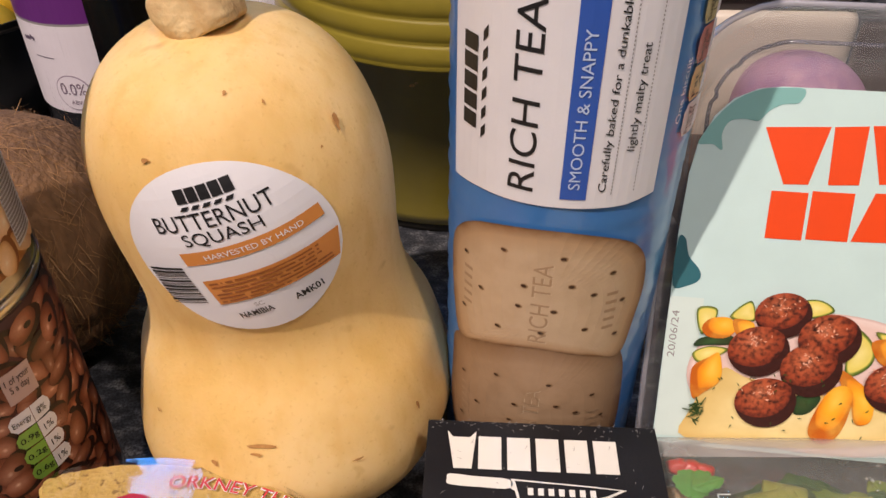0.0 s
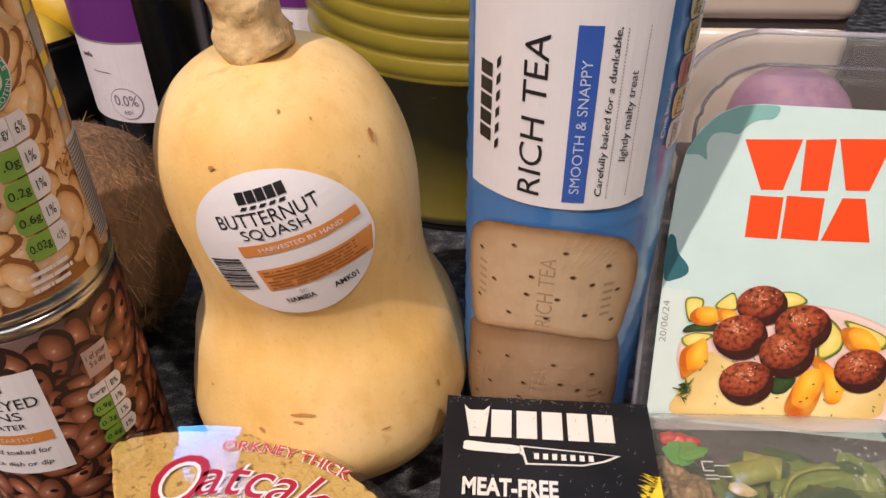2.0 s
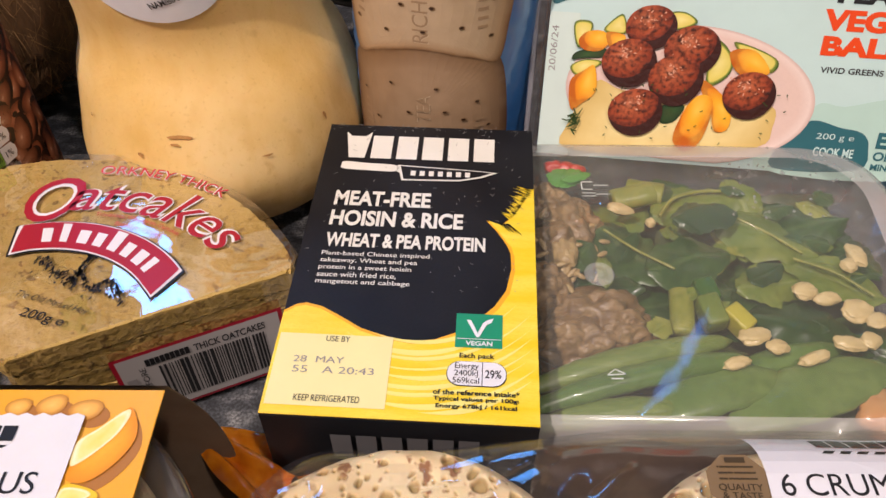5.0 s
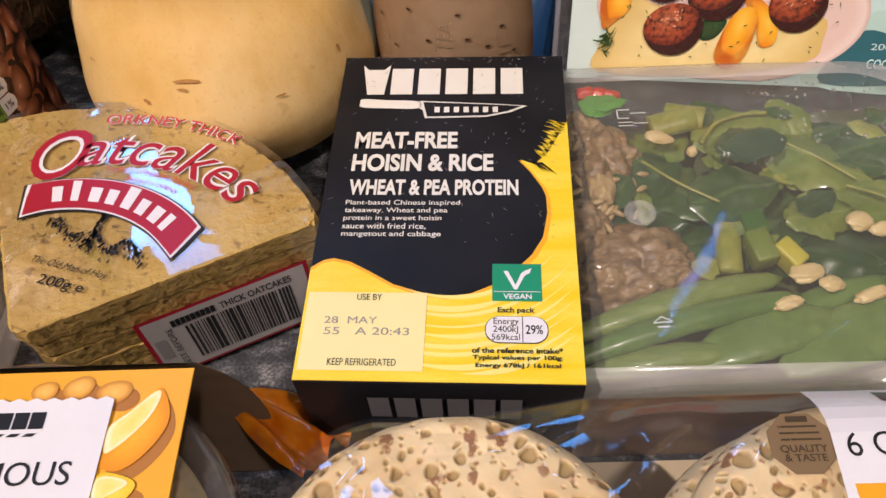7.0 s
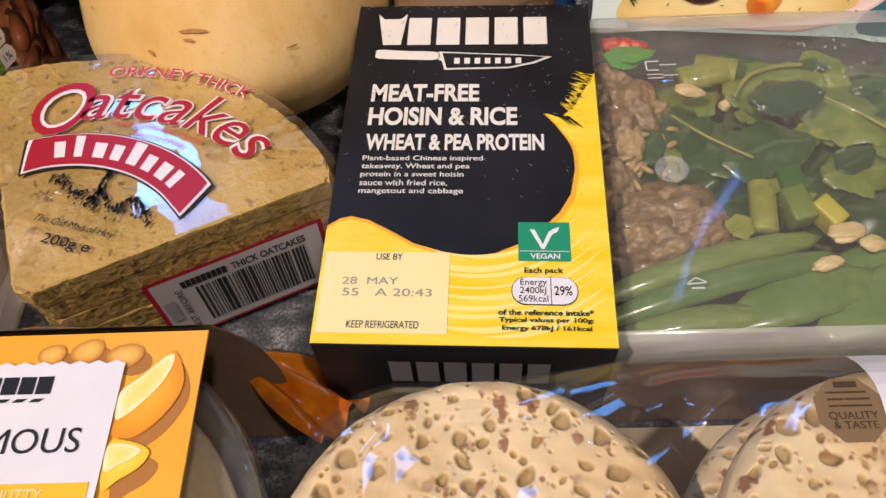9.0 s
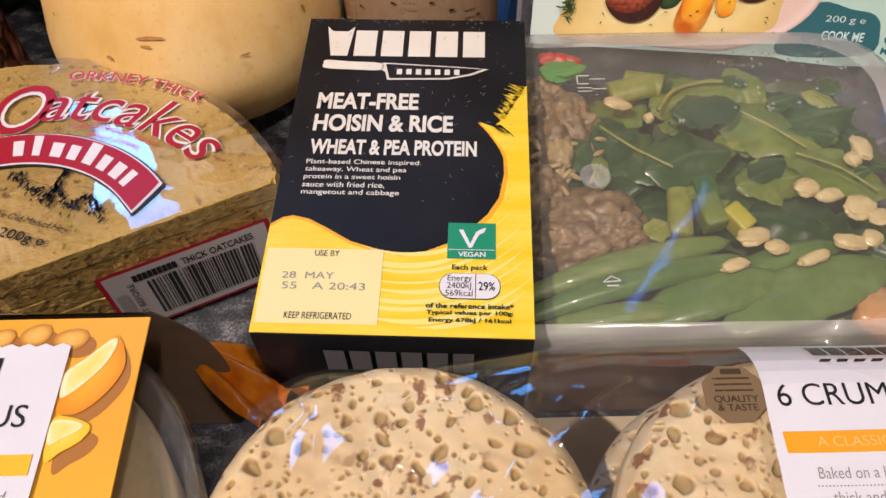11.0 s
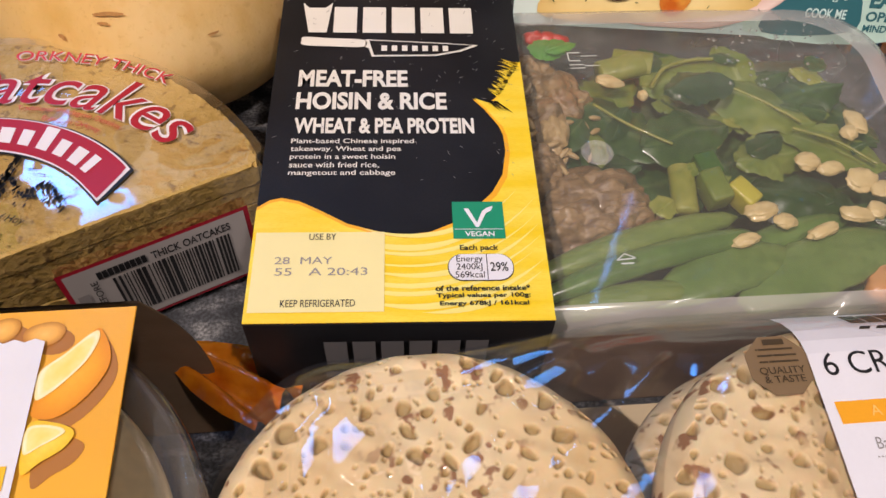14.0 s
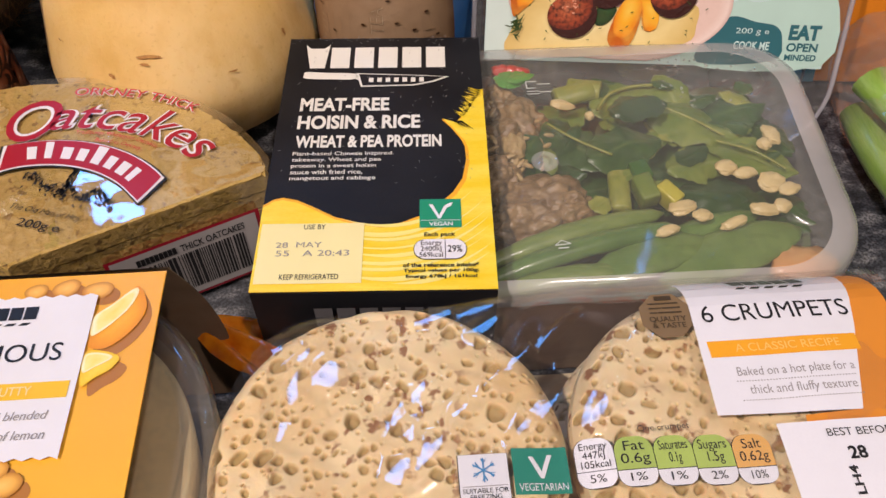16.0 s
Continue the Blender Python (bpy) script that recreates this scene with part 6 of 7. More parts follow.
# ---- houmous pot with a card sleeve ----
def houmous_pot():
    cx, cy = -0.0725, -0.0125
    t = thing("houmous_pot", "round clear pot of houmous in an orange printed card sleeve", "houmous", pose(cx, cy, 0))
    clear = clear_film("pot_plastic", milk=0.10, rough=0.05, ior=1.5, milk_colour=(0.6, 0.6, 0.6), gain=1.4)
    part("pot", lathe([(0.0, 0.001), (0.044, 0.001), (0.047, 0.004), (0.0545, 0.060), (0.0560, 0.0625), (0.0585, 0.0635), (0.0590, 0.0660)], 80), clear, t, "clear plastic pot")
    part("houmous", lathe([(0.0, 0.002), (0.0425, 0.002), (0.0455, 0.005), (0.0528, 0.060), (0.0520, 0.0640), (0.040, 0.0650), (0.0, 0.0655)], 64, lambda p: p + Vector((0, 0, 0.0012 * noise.noise(p * 60)))), surface("houmous_paste", (0.80, 0.69, 0.42), (0.74, 0.61, 0.34), rough=0.6, big=40, fine=400, bump=0.4), t, "pale beige houmous")
    lid = clear_film("lid_plastic", milk=0.06, rough=0.06, ior=1.5, milk_colour=(0.60, 0.62, 0.68), gain=2.2, cap=0.6)
    part("lid", lathe([(0.0, 0.0672), (0.0505, 0.0672), (0.0515, 0.0690), (0.0530, 0.0705), (0.0560, 0.0712), (0.0585, 0.0706), (0.0602, 0.0690), (0.0606, 0.0660), (0.0600, 0.0610)], 96), lid, t, "clear plastic lid with a raised rolled rim")
    # card over the top and down both sides, narrower on the top
    board = surface("brown_board", (0.16, 0.105, 0.065), (0.13, 0.085, 0.05), rough=0.8, big=60, fine=800, var=0.15)
    orange, nt, b = nodes_of("orange_photo_card")
    n1 = noise_node(nt, 14, 3)
    c = ramp_node(nt, n1.outputs[0], [(0.3, (0.80, 0.37, 0.022)), (0.7, (0.86, 0.47, 0.040))])
    nt.links.new(c.outputs[0], b.inputs["Base Color"])
    b.inputs["Roughness"].default_value = 0.4
    xl, xr, yf, yn, zt = -0.111 - cx, -0.0290 - cx, 0.0393 - cy, -0.0640 - cy, 0.0795
    part("card_top", box_bm(xl, xr, yn, yf, zt, zt + 0.0005, 0.0001, 1), orange, t, "orange printed card top", smooth=False)
    n_ = 10
    for side, sgn in ((yf, 1), (yn, -1)):
        bm = bmesh.new()
        rows = []
        for k in range(n_ + 1):
            f = k / n_
            z = zt - f * (zt - 0.003)
            grow = 0.0065 * math.sin(f * math.pi * 0.5)
            y = side + sgn * (0.001 + 0.009 * math.sin(f * math.pi * 0.9))
            rows.append([bm.verts.new((x, y + dy, z)) for dy in (0, sgn * 0.0006) for x in (xl - grow, xr + grow)])
        for a, b_ in zip(rows, rows[1:]):
            bm.faces.new((a[0], a[1], b_[1], b_[0]))
            bm.faces.new((a[2], b_[2], b_[3], a[3]))
            bm.faces.new((a[1], a[3], b_[3], b_[1]))
            bm.faces.new((a[0], b_[0], b_[2], a[2]))
        bmesh.ops.recalc_face_normals(bm, faces=bm.faces)
        part("card_flap", bm, board, t, "folded-down brown card flap")
    w = lambda u, v, q: Vector((u - cx, v - cy, zt + 0.0005 + q))
    pea = radial_print("chickpea_print", [(0.0, (0.90, 0.56, 0.14)), (0.6, (0.82, 0.42, 0.07)), (1.0, (0.50, 0.20, 0.02))], grain=0.06, random_tint=0.12)
    rnd = random.Random(6)
    items = [(-0.0549, 0.0348, 0.0036, 0.0030, 10), (-0.0463, 0.0335, 0.0040, 0.0030, 0), (-0.0627, 0.0341, 0.0030, 0.0026, 0), (-0.0990, 0.0263, 0.0038, 0.0037, 0), (-0.1045, 0.0330, 0.0038, 0.0034, 0), (-0.0960, 0.0128, 0.0035, 0.0038, 0), (-0.1040, 0.0180, 0.0040, 0.0036, 0), (-0.0985, 0.0030, 0.0036, 0.0038, 0), (-0.1050, -0.0080, 0.0040, 0.0036, 0), (-0.0566, -0.0204, 0.0042, 0.0032, 0), (-0.0600, -0.0168, 0.0036, 0.0028, 0), (-0.0950, -0.0230, 0.0045, 0.0036, 0), (-0.0420, -0.0340, 0.0040, 0.0036, 0), (-0.0600, -0.0360, 0.0040, 0.0036, 0)]
    shade = ink("photo_shadow_ink", (0.42, 0.17, 0.03))
    WEDGE = spline([(-0.0452, 0.0155), (-0.0452, 0.0185), (-0.0435, 0.0224), (-0.0392, 0.0272), (-0.0370, 0.0329), (-0.0352, 0.0339), (-0.0329, 0.0299), (-0.0323, 0.0256), (-0.0341, 0.0211), (-0.0375, 0.0169), (-0.0413, 0.0147)], 5)
    FLESH = spline([(-0.0452, 0.0190), (-0.0454, 0.0246), (-0.0414, 0.0284), (-0.0372, 0.0327), (-0.0354, 0.0333), (-0.0352, 0.0308), (-0.0369, 0.0265), (-0.0403, 0.0222), (-0.0434, 0.0193)], 5)
    LEMON = spline([(-0.0454, 0.0136), (-0.0408, 0.0139), (-0.0367, 0.0119), (-0.0379, 0.0087), (-0.0416, 0.0062), (-0.0449, 0.0043)], 5)
    PULP = spline([(-0.0452, 0.0130), (-0.0408, 0.0132), (-0.0382, 0.0117), (-0.0424, 0.0090), (-0.0450, 0.0078)], 5)
    decal_each(t, "pictured_shadow", [ellipse(u + 0.0022, v - 0.0018, a, b_, 16) for u, v, a, b_, _ in items] + [[(x + 0.0016, y - 0.0024) for x, y in WEDGE], [(x + 0.0022, y - 0.0026) for x, y in LEMON]], w, shade, 0.0001)
    blobs_each(t, "pictured_chickpea", items, w, pea, 0.0003)
    rind = radial_print("rind_print", [(0.0, (0.90, 0.46, 0.03)), (0.6, (0.86, 0.38, 0.012)), (1.0, (0.76, 0.27, 0.006))], grain=0.25, scale=700, random_tint=0, dark=(0.78, 0.30, 0.01))
    lemon = radial_print("lemon_print", [(0.0, (0.90, 0.70, 0.16)), (0.72, (0.92, 0.78, 0.30)), (0.88, (0.95, 0.88, 0.62)), (1.0, (0.92, 0.74, 0.30))], grain=0.35, scale=420, random_tint=0, dark=(0.92, 0.62, 0.06))
    peel = radial_print("lemon_peel_print", [(0.0, (0.93, 0.72, 0.10)), (1.0, (0.88, 0.56, 0.02))], grain=0.1, random_tint=0)
    toned(t, "pictured_orange_rind", WEDGE, w, rind, 0.0005)
    toned(t, "pictured_orange_flesh", FLESH, w, lemon, 0.0007)
    toned(t, "pictured_lemon_peel", LEMON, w, peel, 0.0006)
    toned(t, "pictured_lemon_pulp", PULP, w, lemon, 0.0008)
    # zigzag edged white label
    z = []
    for k in range(25):
        z.append((-0.0939 + 0.0483 * k / 24, 0.0318 + (0.0004 if k % 2 else -0.0004)))
    bot = [(-0.0939 + 0.0483 * k / 24, -0.0146 + (0.0004 if k % 2 else -0.0004)) for k in range(24, -1, -1)]
    lab = decal(t, "white_panel", [z + bot], w, WHITE, 0.0010, label="white name panel with zigzag edges")
    decal_each(lab, "brand_mark", brand_blocks(-0.0789, 0.0246, -0.0600, 0.0286, 5) + dashes(-0.0789, 0.0228, -0.0608, 0.0236), w, BLACK, 0.0012)
    writing(lab, "title", "HOUMOUS", (-0.0879, 0.0117, -0.0511, 0.0170), w, BLACK, 0.0012)
    decal(lab, "yellow_band", [rect(-0.0915, 0.0010, -0.0472, 0.0056)], w, ink("band_yellow", (0.86, 0.52, 0.02)), 0.0012)
    writing(lab, "slogan", "SAVOURY & NUTTY", (-0.0830, 0.0020, -0.0560, 0.0045), w, ink("pale_gold_ink", (0.86, 0.70, 0.35)), 0.0014, bold=0.01)
    writing(lab, "slogan", "Chickpeas and tahini blended", (-0.0883, -0.0053, -0.0505, -0.0022), w, GREY, 0.0012, shear=0.2)
    writing(lab, "slogan", "with garlic and a hint of lemon", (-0.0885, -0.0105, -0.0500, -0.0073), w, GREY, 0.0012, shear=0.2)
    badge = decal(t, "bronze_badge", [ellipse(-0.0695, -0.0195, 0.0088, 0.0088, 8, 22)], w, BRONZE, 0.0014, label="bronze eight-sided badge")
    decal(badge, "words", bar_rows((-0.0745, -0.0225, -0.0645, -0.0130), 4, 5, 0.45, 2), w, ink("dark_bronze_ink", (0.07, 0.045, 0.02)), 0.0016)


houmous_pot()


# ---- crumpets in a clear wrapper ----
def crumpet_mesh(R, H, seed, n=240):
    """A round crumpet: deep pores over its top, soft rounded edge."""
    rnd = random.Random(seed)
    pores = []
    for k in range(6000):
        if len(pores) > 430:
            break
        a, q = rnd.uniform(0, 2 * math.pi), math.sqrt(rnd.random()) * R * 0.97
        r = rnd.choice((0.0010, 0.0012, 0.0013, 0.0015, 0.0017, 0.0021)) * rnd.uniform(0.85, 1.15) if len(pores) < 135 else rnd.uniform(0.0003, 0.0009)
        x, y = q * math.cos(a), q * math.sin(a)
        if all((x - p[0]) ** 2 + (y - p[1]) ** 2 > (1.12 * (r + p[2])) ** 2 for p in pores):
            pores.append((x, y, r, rnd.uniform(0.0014, 0.0024) * (0.35 + r / 0.0020), rnd.uniform(0.72, 1.0), rnd.uniform(0, 3.1)))
    g = np.linspace(-1, 1, n)
    U, V = np.meshgrid(g, g)
    # square grid laid on a disc
    X = U * np.sqrt(np.maximum(0, 1 - V * V / 2)) * R
    Y = V * np.sqrt(np.maximum(0, 1 - U * U / 2)) * R
    rr = np.sqrt(X * X + Y * Y) / R
    Z = H - 0.0060 * np.maximum(0, (rr - 0.86) / 0.14) ** 2.2
    P = np.zeros_like(Z)
    wx = X + 0.0004 * np.sin(Y * 900 + seed) + 0.00014 * np.sin(Y * 1500 - X * 700 + 1)
    wy = Y + 0.0004 * np.sin(X * 820 + 2) + 0.00014 * np.sin(X * 1300 + Y * 900)
    for x, y, r, d, asp, tn in pores:
        dx, dy = wx - x, wy - y
        a, b = dx * math.cos(tn) + dy * math.sin(tn), -dx * math.sin(tn) + dy * math.cos(tn)
        q = np.sqrt(a * a + (b / asp) ** 2) / r
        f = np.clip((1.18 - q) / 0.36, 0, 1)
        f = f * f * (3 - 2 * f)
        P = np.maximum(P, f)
        Z = Z - d * f * (0.8 + 0.2 * np.clip(1 - q, 0, 1)) 
    Z += 0.0007 * np.sin(X * 160 + seed) * np.sin(Y * 140) + 0.00035 * np.sin(X * 520 + 2 * np.sin(Y * 300)) * np.sin(Y * 470 + seed)
    verts = [tuple(v) for v in np.stack([X, Y, Z], -1).reshape(-1, 3)]
    faces = [(i * n + j, i * n + j + 1, (i + 1) * n + j + 1, (i + 1) * n + j) for i in range(n - 1) for j in range(n - 1)]
    top = bpy.data.meshes.new("porous_top")
    top.from_pydata(verts, [], faces)
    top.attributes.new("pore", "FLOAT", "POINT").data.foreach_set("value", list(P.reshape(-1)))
    edge = [j for j in range(n)] + [i * n + n - 1 for i in range(1, n)] + [(n - 1) * n + j for j in range(n - 2, -1, -1)] + [i * n for i in range(n - 2, 0, -1)]
    m, sides, walls = len(edge), [], []
    for s_, z in ((1.0, None), (1.012, H - 0.0085), (1.010, H * 0.45), (0.985, 0.0030), (0.93, 0.0002)):
        sides += [(verts[e][0] * s_, verts[e][1] * s_, verts[e][2] if z is None else z) for e in edge]
    for i in range(4):
        walls += [(i * m + k, (i + 1) * m + k, (i + 1) * m + (k + 1) % m, i * m + (k + 1) % m) for k in range(m)]
    walls.append(tuple(4 * m + k for k in range(m))[::-1])
    base = bpy.data.meshes.new("griddled_base")
    base.from_pydata(sides, [], walls)
    for me in (top, base):
        for p in me.polygons:
            p.use_smooth = True
    return top, base


def crumpet_material():
    m, nt, b = nodes_of("crumpet")
    n1, n2, n3 = noise_node(nt, 34, 4), noise_node(nt, 350, 3), noise_node(nt, 110, 3)
    c = ramp_node(nt, n1.outputs[0], [(0.3, (0.68, 0.475, 0.225)), (0.6, (0.78, 0.615, 0.36))])
    s = ramp_node(nt, n3.outputs[0], [(0.54, (0, 0, 0)), (0.70, (0.35, 0.35, 0.35))])
    col = mixed(nt, c.outputs[0], (0.58, 0.34, 0.12), s.outputs[0])
    n4 = noise_node(nt, 230, 2)
    s4 = ramp_node(nt, n4.outputs[0], [(0.57, (0, 0, 0)), (0.64, (0.9, 0.9, 0.9))])
    s5 = ramp_node(nt, n1.outputs[0], [(0.42, (0, 0, 0)), (0.52, (1, 1, 1))])
    both = mixed(nt, s4.outputs[0], s5.outputs[0], 1.0, "MULTIPLY")
    col = mixed(nt, col, (0.24, 0.085, 0.026), both)
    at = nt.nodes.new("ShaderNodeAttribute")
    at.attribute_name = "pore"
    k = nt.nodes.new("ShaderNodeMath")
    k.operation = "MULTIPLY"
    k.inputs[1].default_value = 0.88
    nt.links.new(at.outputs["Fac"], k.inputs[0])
    # the pore mask darkens the colour too: tan rim, olive floor
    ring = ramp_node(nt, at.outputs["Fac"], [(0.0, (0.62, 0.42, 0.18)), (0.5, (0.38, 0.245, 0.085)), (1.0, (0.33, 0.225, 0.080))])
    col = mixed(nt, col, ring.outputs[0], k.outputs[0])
    nt.links.new(col, b.inputs["Base Color"])
    b.inputs["Roughness"].default_value = 0.65
    b.inputs["Subsurface Weight"].default_value, b.inputs["Subsurface Scale"].default_value = 0.1, 0.003
    bumped(nt, b, n2.outputs[0], 0.4, 0.0006)
    return m


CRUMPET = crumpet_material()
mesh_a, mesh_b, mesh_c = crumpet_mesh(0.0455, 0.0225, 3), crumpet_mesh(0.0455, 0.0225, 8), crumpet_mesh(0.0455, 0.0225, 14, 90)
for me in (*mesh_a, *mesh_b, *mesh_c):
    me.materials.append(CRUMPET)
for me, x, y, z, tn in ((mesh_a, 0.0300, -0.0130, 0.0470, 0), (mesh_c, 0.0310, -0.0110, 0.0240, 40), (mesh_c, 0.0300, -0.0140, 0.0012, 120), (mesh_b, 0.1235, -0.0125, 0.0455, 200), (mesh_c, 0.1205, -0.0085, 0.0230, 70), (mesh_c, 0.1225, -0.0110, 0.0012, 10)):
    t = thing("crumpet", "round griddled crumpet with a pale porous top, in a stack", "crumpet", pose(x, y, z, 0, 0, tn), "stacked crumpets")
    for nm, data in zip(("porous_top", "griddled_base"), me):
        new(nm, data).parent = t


def film_height(x, y):
    sag = -0.0020 * math.exp(-((x - 0.0765) / 0.010) ** 2) * max(0.0, min(1.0, (0.03 - y) / 0.03 + 0.3))
    return 0.0722 + sag - 1.1 * max(0.0, -y) ** 2 + 0.0004 * noise.noise(Vector((x * 60, y * 60, 0.5)))


def crumpet_wrapper():
    t = thing("crumpet_wrapper", "clear glossy film wrapper with white and orange print round six crumpets", "wrapper", pose(0.076, -0.012, 0))
    o = Vector((0.076, -0.012, 0))
    film = clear_film("crumpet_film", milk=0.02, rough=0.05, wrinkle=0.06, wscale=38, ior=1.45, gain=1.7, stretch=(1.0, 0.45, 1), cap=0.11)
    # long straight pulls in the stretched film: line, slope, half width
    # glints built into the slopes, each set to mirror the window lamp
    glint_creases = [((0.0310, -0.0246), (0.0360, -0.0039), (0.231, -0.242), 0.0020), ((0.0360, -0.0039), (0.0418, 0.0051), (0.257, -0.121), 0.0011), ((0.0325, -0.0219), (0.0450, -0.0077), (0.252, -0.245), 0.0022), ((0.0450, -0.0077), (0.0515, -0.0023), (0.293, -0.151), 0.0012), ((0.0515, -0.0023), (0.0793, 0.0202), (0.491, -0.109), 0.0007), ((-0.0050, 0.0166), (0.0069, 0.0206), (-0.293, 0.064), 0.0022), ((0.0082, 0.0125), (0.0053, -0.0029), (-0.040, -0.111), 0.0018), ((0.0053, -0.0029), (0.0029, -0.0123), (-0.148, -0.173), 0.0009), ((0.0130, 0.0035), (0.0172, 0.0117), (0.167, -0.100), 0.0030), ((0.0371, 0.0220), (0.0621, 0.0274), (0.249, 0.400), 0.0012), ((0.0514, 0.0162), (0.0614, 0.0224), (0.330, 0.062), 0.0016), ((0.0584, -0.0146), (0.0752, -0.0013), (0.515, -0.171), 0.0014), ((0.0803, -0.0116), (0.0882, -0.0013), (0.270, -0.169), 0.0013), ((0.0340, -0.0089), (0.0390, -0.0019), (0.245, -0.154), 0.0044)]
    prof = [(0.0470, 0.0010), (0.0478, 0.012), (0.0472, 0.028), (0.0455, 0.045), (0.0420, 0.0575), (0.0360, 0.0655), (0.0270, 0.0705), (0.0150, 0.0722), (-0.0100, 0.0728), (-0.0350, 0.0724), (-0.0520, 0.0705), (-0.0640, 0.0630), (-0.0690, 0.045), (-0.0705, 0.020), (-0.0700, 0.0010)]
    line = smooth_profile(prof, 250)
    xs = np.linspace(-0.0200, 0.1750, 300)
    verts, faces = [], []
    for x in xs:
        e = max(0.0, (0.012 - x) / 0.032)
        k = math.sqrt(max(0.02, 1 - e * e)) if e < 1 else 0.14
        for y, z in line:
            yy = -0.008 + (y + 0.008) * (0.25 + 0.75 * k)
            if y > 0:
                yy -= y * 0.16 * max(0.0, min(1.0, (0.085 - x) / 0.05))
            zz = 0.028 + (z - 0.028) * (0.25 + 0.75 * k) if x < 0.012 else z
            ridge = abs(noise.noise(Vector((x * 30 - y * 26, (y + x * 0.7) * 9, z * 9))))
            ridge2 = abs(noise.noise(Vector((x * 16 + y * 30 + 4, (y - x) * 11, z * 9))))
            fine = noise.noise(Vector((x * 130, y * 110, z * 60)))
            d = (0.0030 * max(0, 0.22 - ridge) / 0.22 + 0.0022 * max(0, 0.2 - ridge2) / 0.2 - 0.0006 + 0.00025 * fine + 0.0026 * noise.noise(Vector((x * 27 + y * 14, y * 30 - x * 9, 2.5)))) * min(1, z / 0.02)
            top = film_height(x, y) - 0.0722 if z > 0.06 else 0
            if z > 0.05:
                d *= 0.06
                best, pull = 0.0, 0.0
                for (ax, ay), (bx, by), (gx, gy), wd in glint_creases:
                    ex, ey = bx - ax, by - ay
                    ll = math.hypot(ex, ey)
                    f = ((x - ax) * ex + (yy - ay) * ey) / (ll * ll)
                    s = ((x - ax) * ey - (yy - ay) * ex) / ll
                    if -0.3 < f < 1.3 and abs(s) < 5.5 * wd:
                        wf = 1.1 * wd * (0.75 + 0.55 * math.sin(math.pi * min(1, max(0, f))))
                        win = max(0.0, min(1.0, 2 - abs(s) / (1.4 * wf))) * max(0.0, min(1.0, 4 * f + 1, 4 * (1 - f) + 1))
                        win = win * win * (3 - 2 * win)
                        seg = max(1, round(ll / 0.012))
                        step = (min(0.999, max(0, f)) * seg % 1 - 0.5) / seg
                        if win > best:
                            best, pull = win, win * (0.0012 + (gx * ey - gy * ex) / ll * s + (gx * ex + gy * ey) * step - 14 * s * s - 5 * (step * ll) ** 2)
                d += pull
            verts.append(Vector((x, yy, max(0.0006, zz + d + top))) - o)
    m = len(line)
    for i in range(len(xs) - 1):
        for j in range(m - 1):
            faces.append((i * m + j, (i + 1) * m + j, (i + 1) * m + j + 1, i * m + j + 1))
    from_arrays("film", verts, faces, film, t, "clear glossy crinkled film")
    # folded orange end, gathered
    tab = bpy.data.materials.new("orange_film")
    tab.use_nodes = True
    b = tab.node_tree.nodes["Principled BSDF"]
    nn = noise_node(tab.node_tree, 90, 3)
    cc = ramp_node(tab.node_tree, nn.outputs[0], [(0.35, (0.62, 0.13, 0.004)), (0.65, (0.86, 0.27, 0.012))])
    tab.node_tree.links.new(cc.outputs[0], b.inputs["Base Color"])
    b.inputs["Roughness"].default_value, b.inputs["Transmission Weight"].default_value = 0.15, 0.25
    bumped(tab.node_tree, b, nn.outputs[0], 0.8, 0.003)
    verts, faces = [], []
    n1, n2 = 16, 18
    for i in range(n1 + 1):
        f = i / n1
        for j in range(n2 + 1):
            g = j / n2 - 0.5
            c = Vector((-0.0350 + 0.032 * f, 0.0560 - 0.0150 * f, 0.030 - 0.002 * f))
            wd = 0.006 + 0.036 * f ** 0.7
            fold = 0.0048 * math.sin(g * 17 + 3 * f) * (0.25 + 0.75 * f)
            v = c + Vector((0.35 * g * wd, 0.7 * g * wd + 0.3 * fold, -0.75 * g * wd * 0.5 + fold)) + Vector((0, 0, 0.0014 * noise.noise(Vector((f * 7, g * 9, 2)))))
            v.z = max(0.001, v.z)
            verts.append(v - o)
    for i in range(n1):
        for j in range(n2):
            k = i * (n2 + 1) + j
            faces.append((k, k + n2 + 1, k + n2 + 2, k + 1))
    from_arrays("gathered_end", verts, faces, tab, t, "crumpled translucent orange film end")
    # brown printed back of the wrapper and cream underside
    back = decal(t, "printed_back", [rect(0.058, 0.0025, 0.150, 0.0440)], lambda u, v, q: Vector((u, 0.0445 - 0.0005 * math.sin(u * 200), v)) - o, surface("wrapper_back_print", (0.17, 0.11, 0.075), (0.12, 0.075, 0.05), rough=0.4, big=40, fine=300, stretch=(0.4, 1, 3)), 0, label="dark brown printed back of the film")
    decal(t, "printed_base", [rect(0.058, -0.060, 0.160, 0.0435)], lambda u, v, q: Vector((u, v, 0.0009)) - o, ink("cream_base_print", (0.72, 0.60, 0.40)), 0, label="cream underside print")
    w = lambda u, v, q: Vector((u - 0.0042, v - 0.0008, film_height(u, v) - 0.0006 + q)) - o
    C = (0.004, 0.004)

    def wlab(u, v, q):
        """Print that bends down over the far edge of the pack."""
        drop = max(0.0, v - 0.022)
        return Vector((u - 0.0042, v - 0.0020 - 0.10 * drop, film_height(u, v) + 0.0006 - 31 * drop * drop + q)) - o

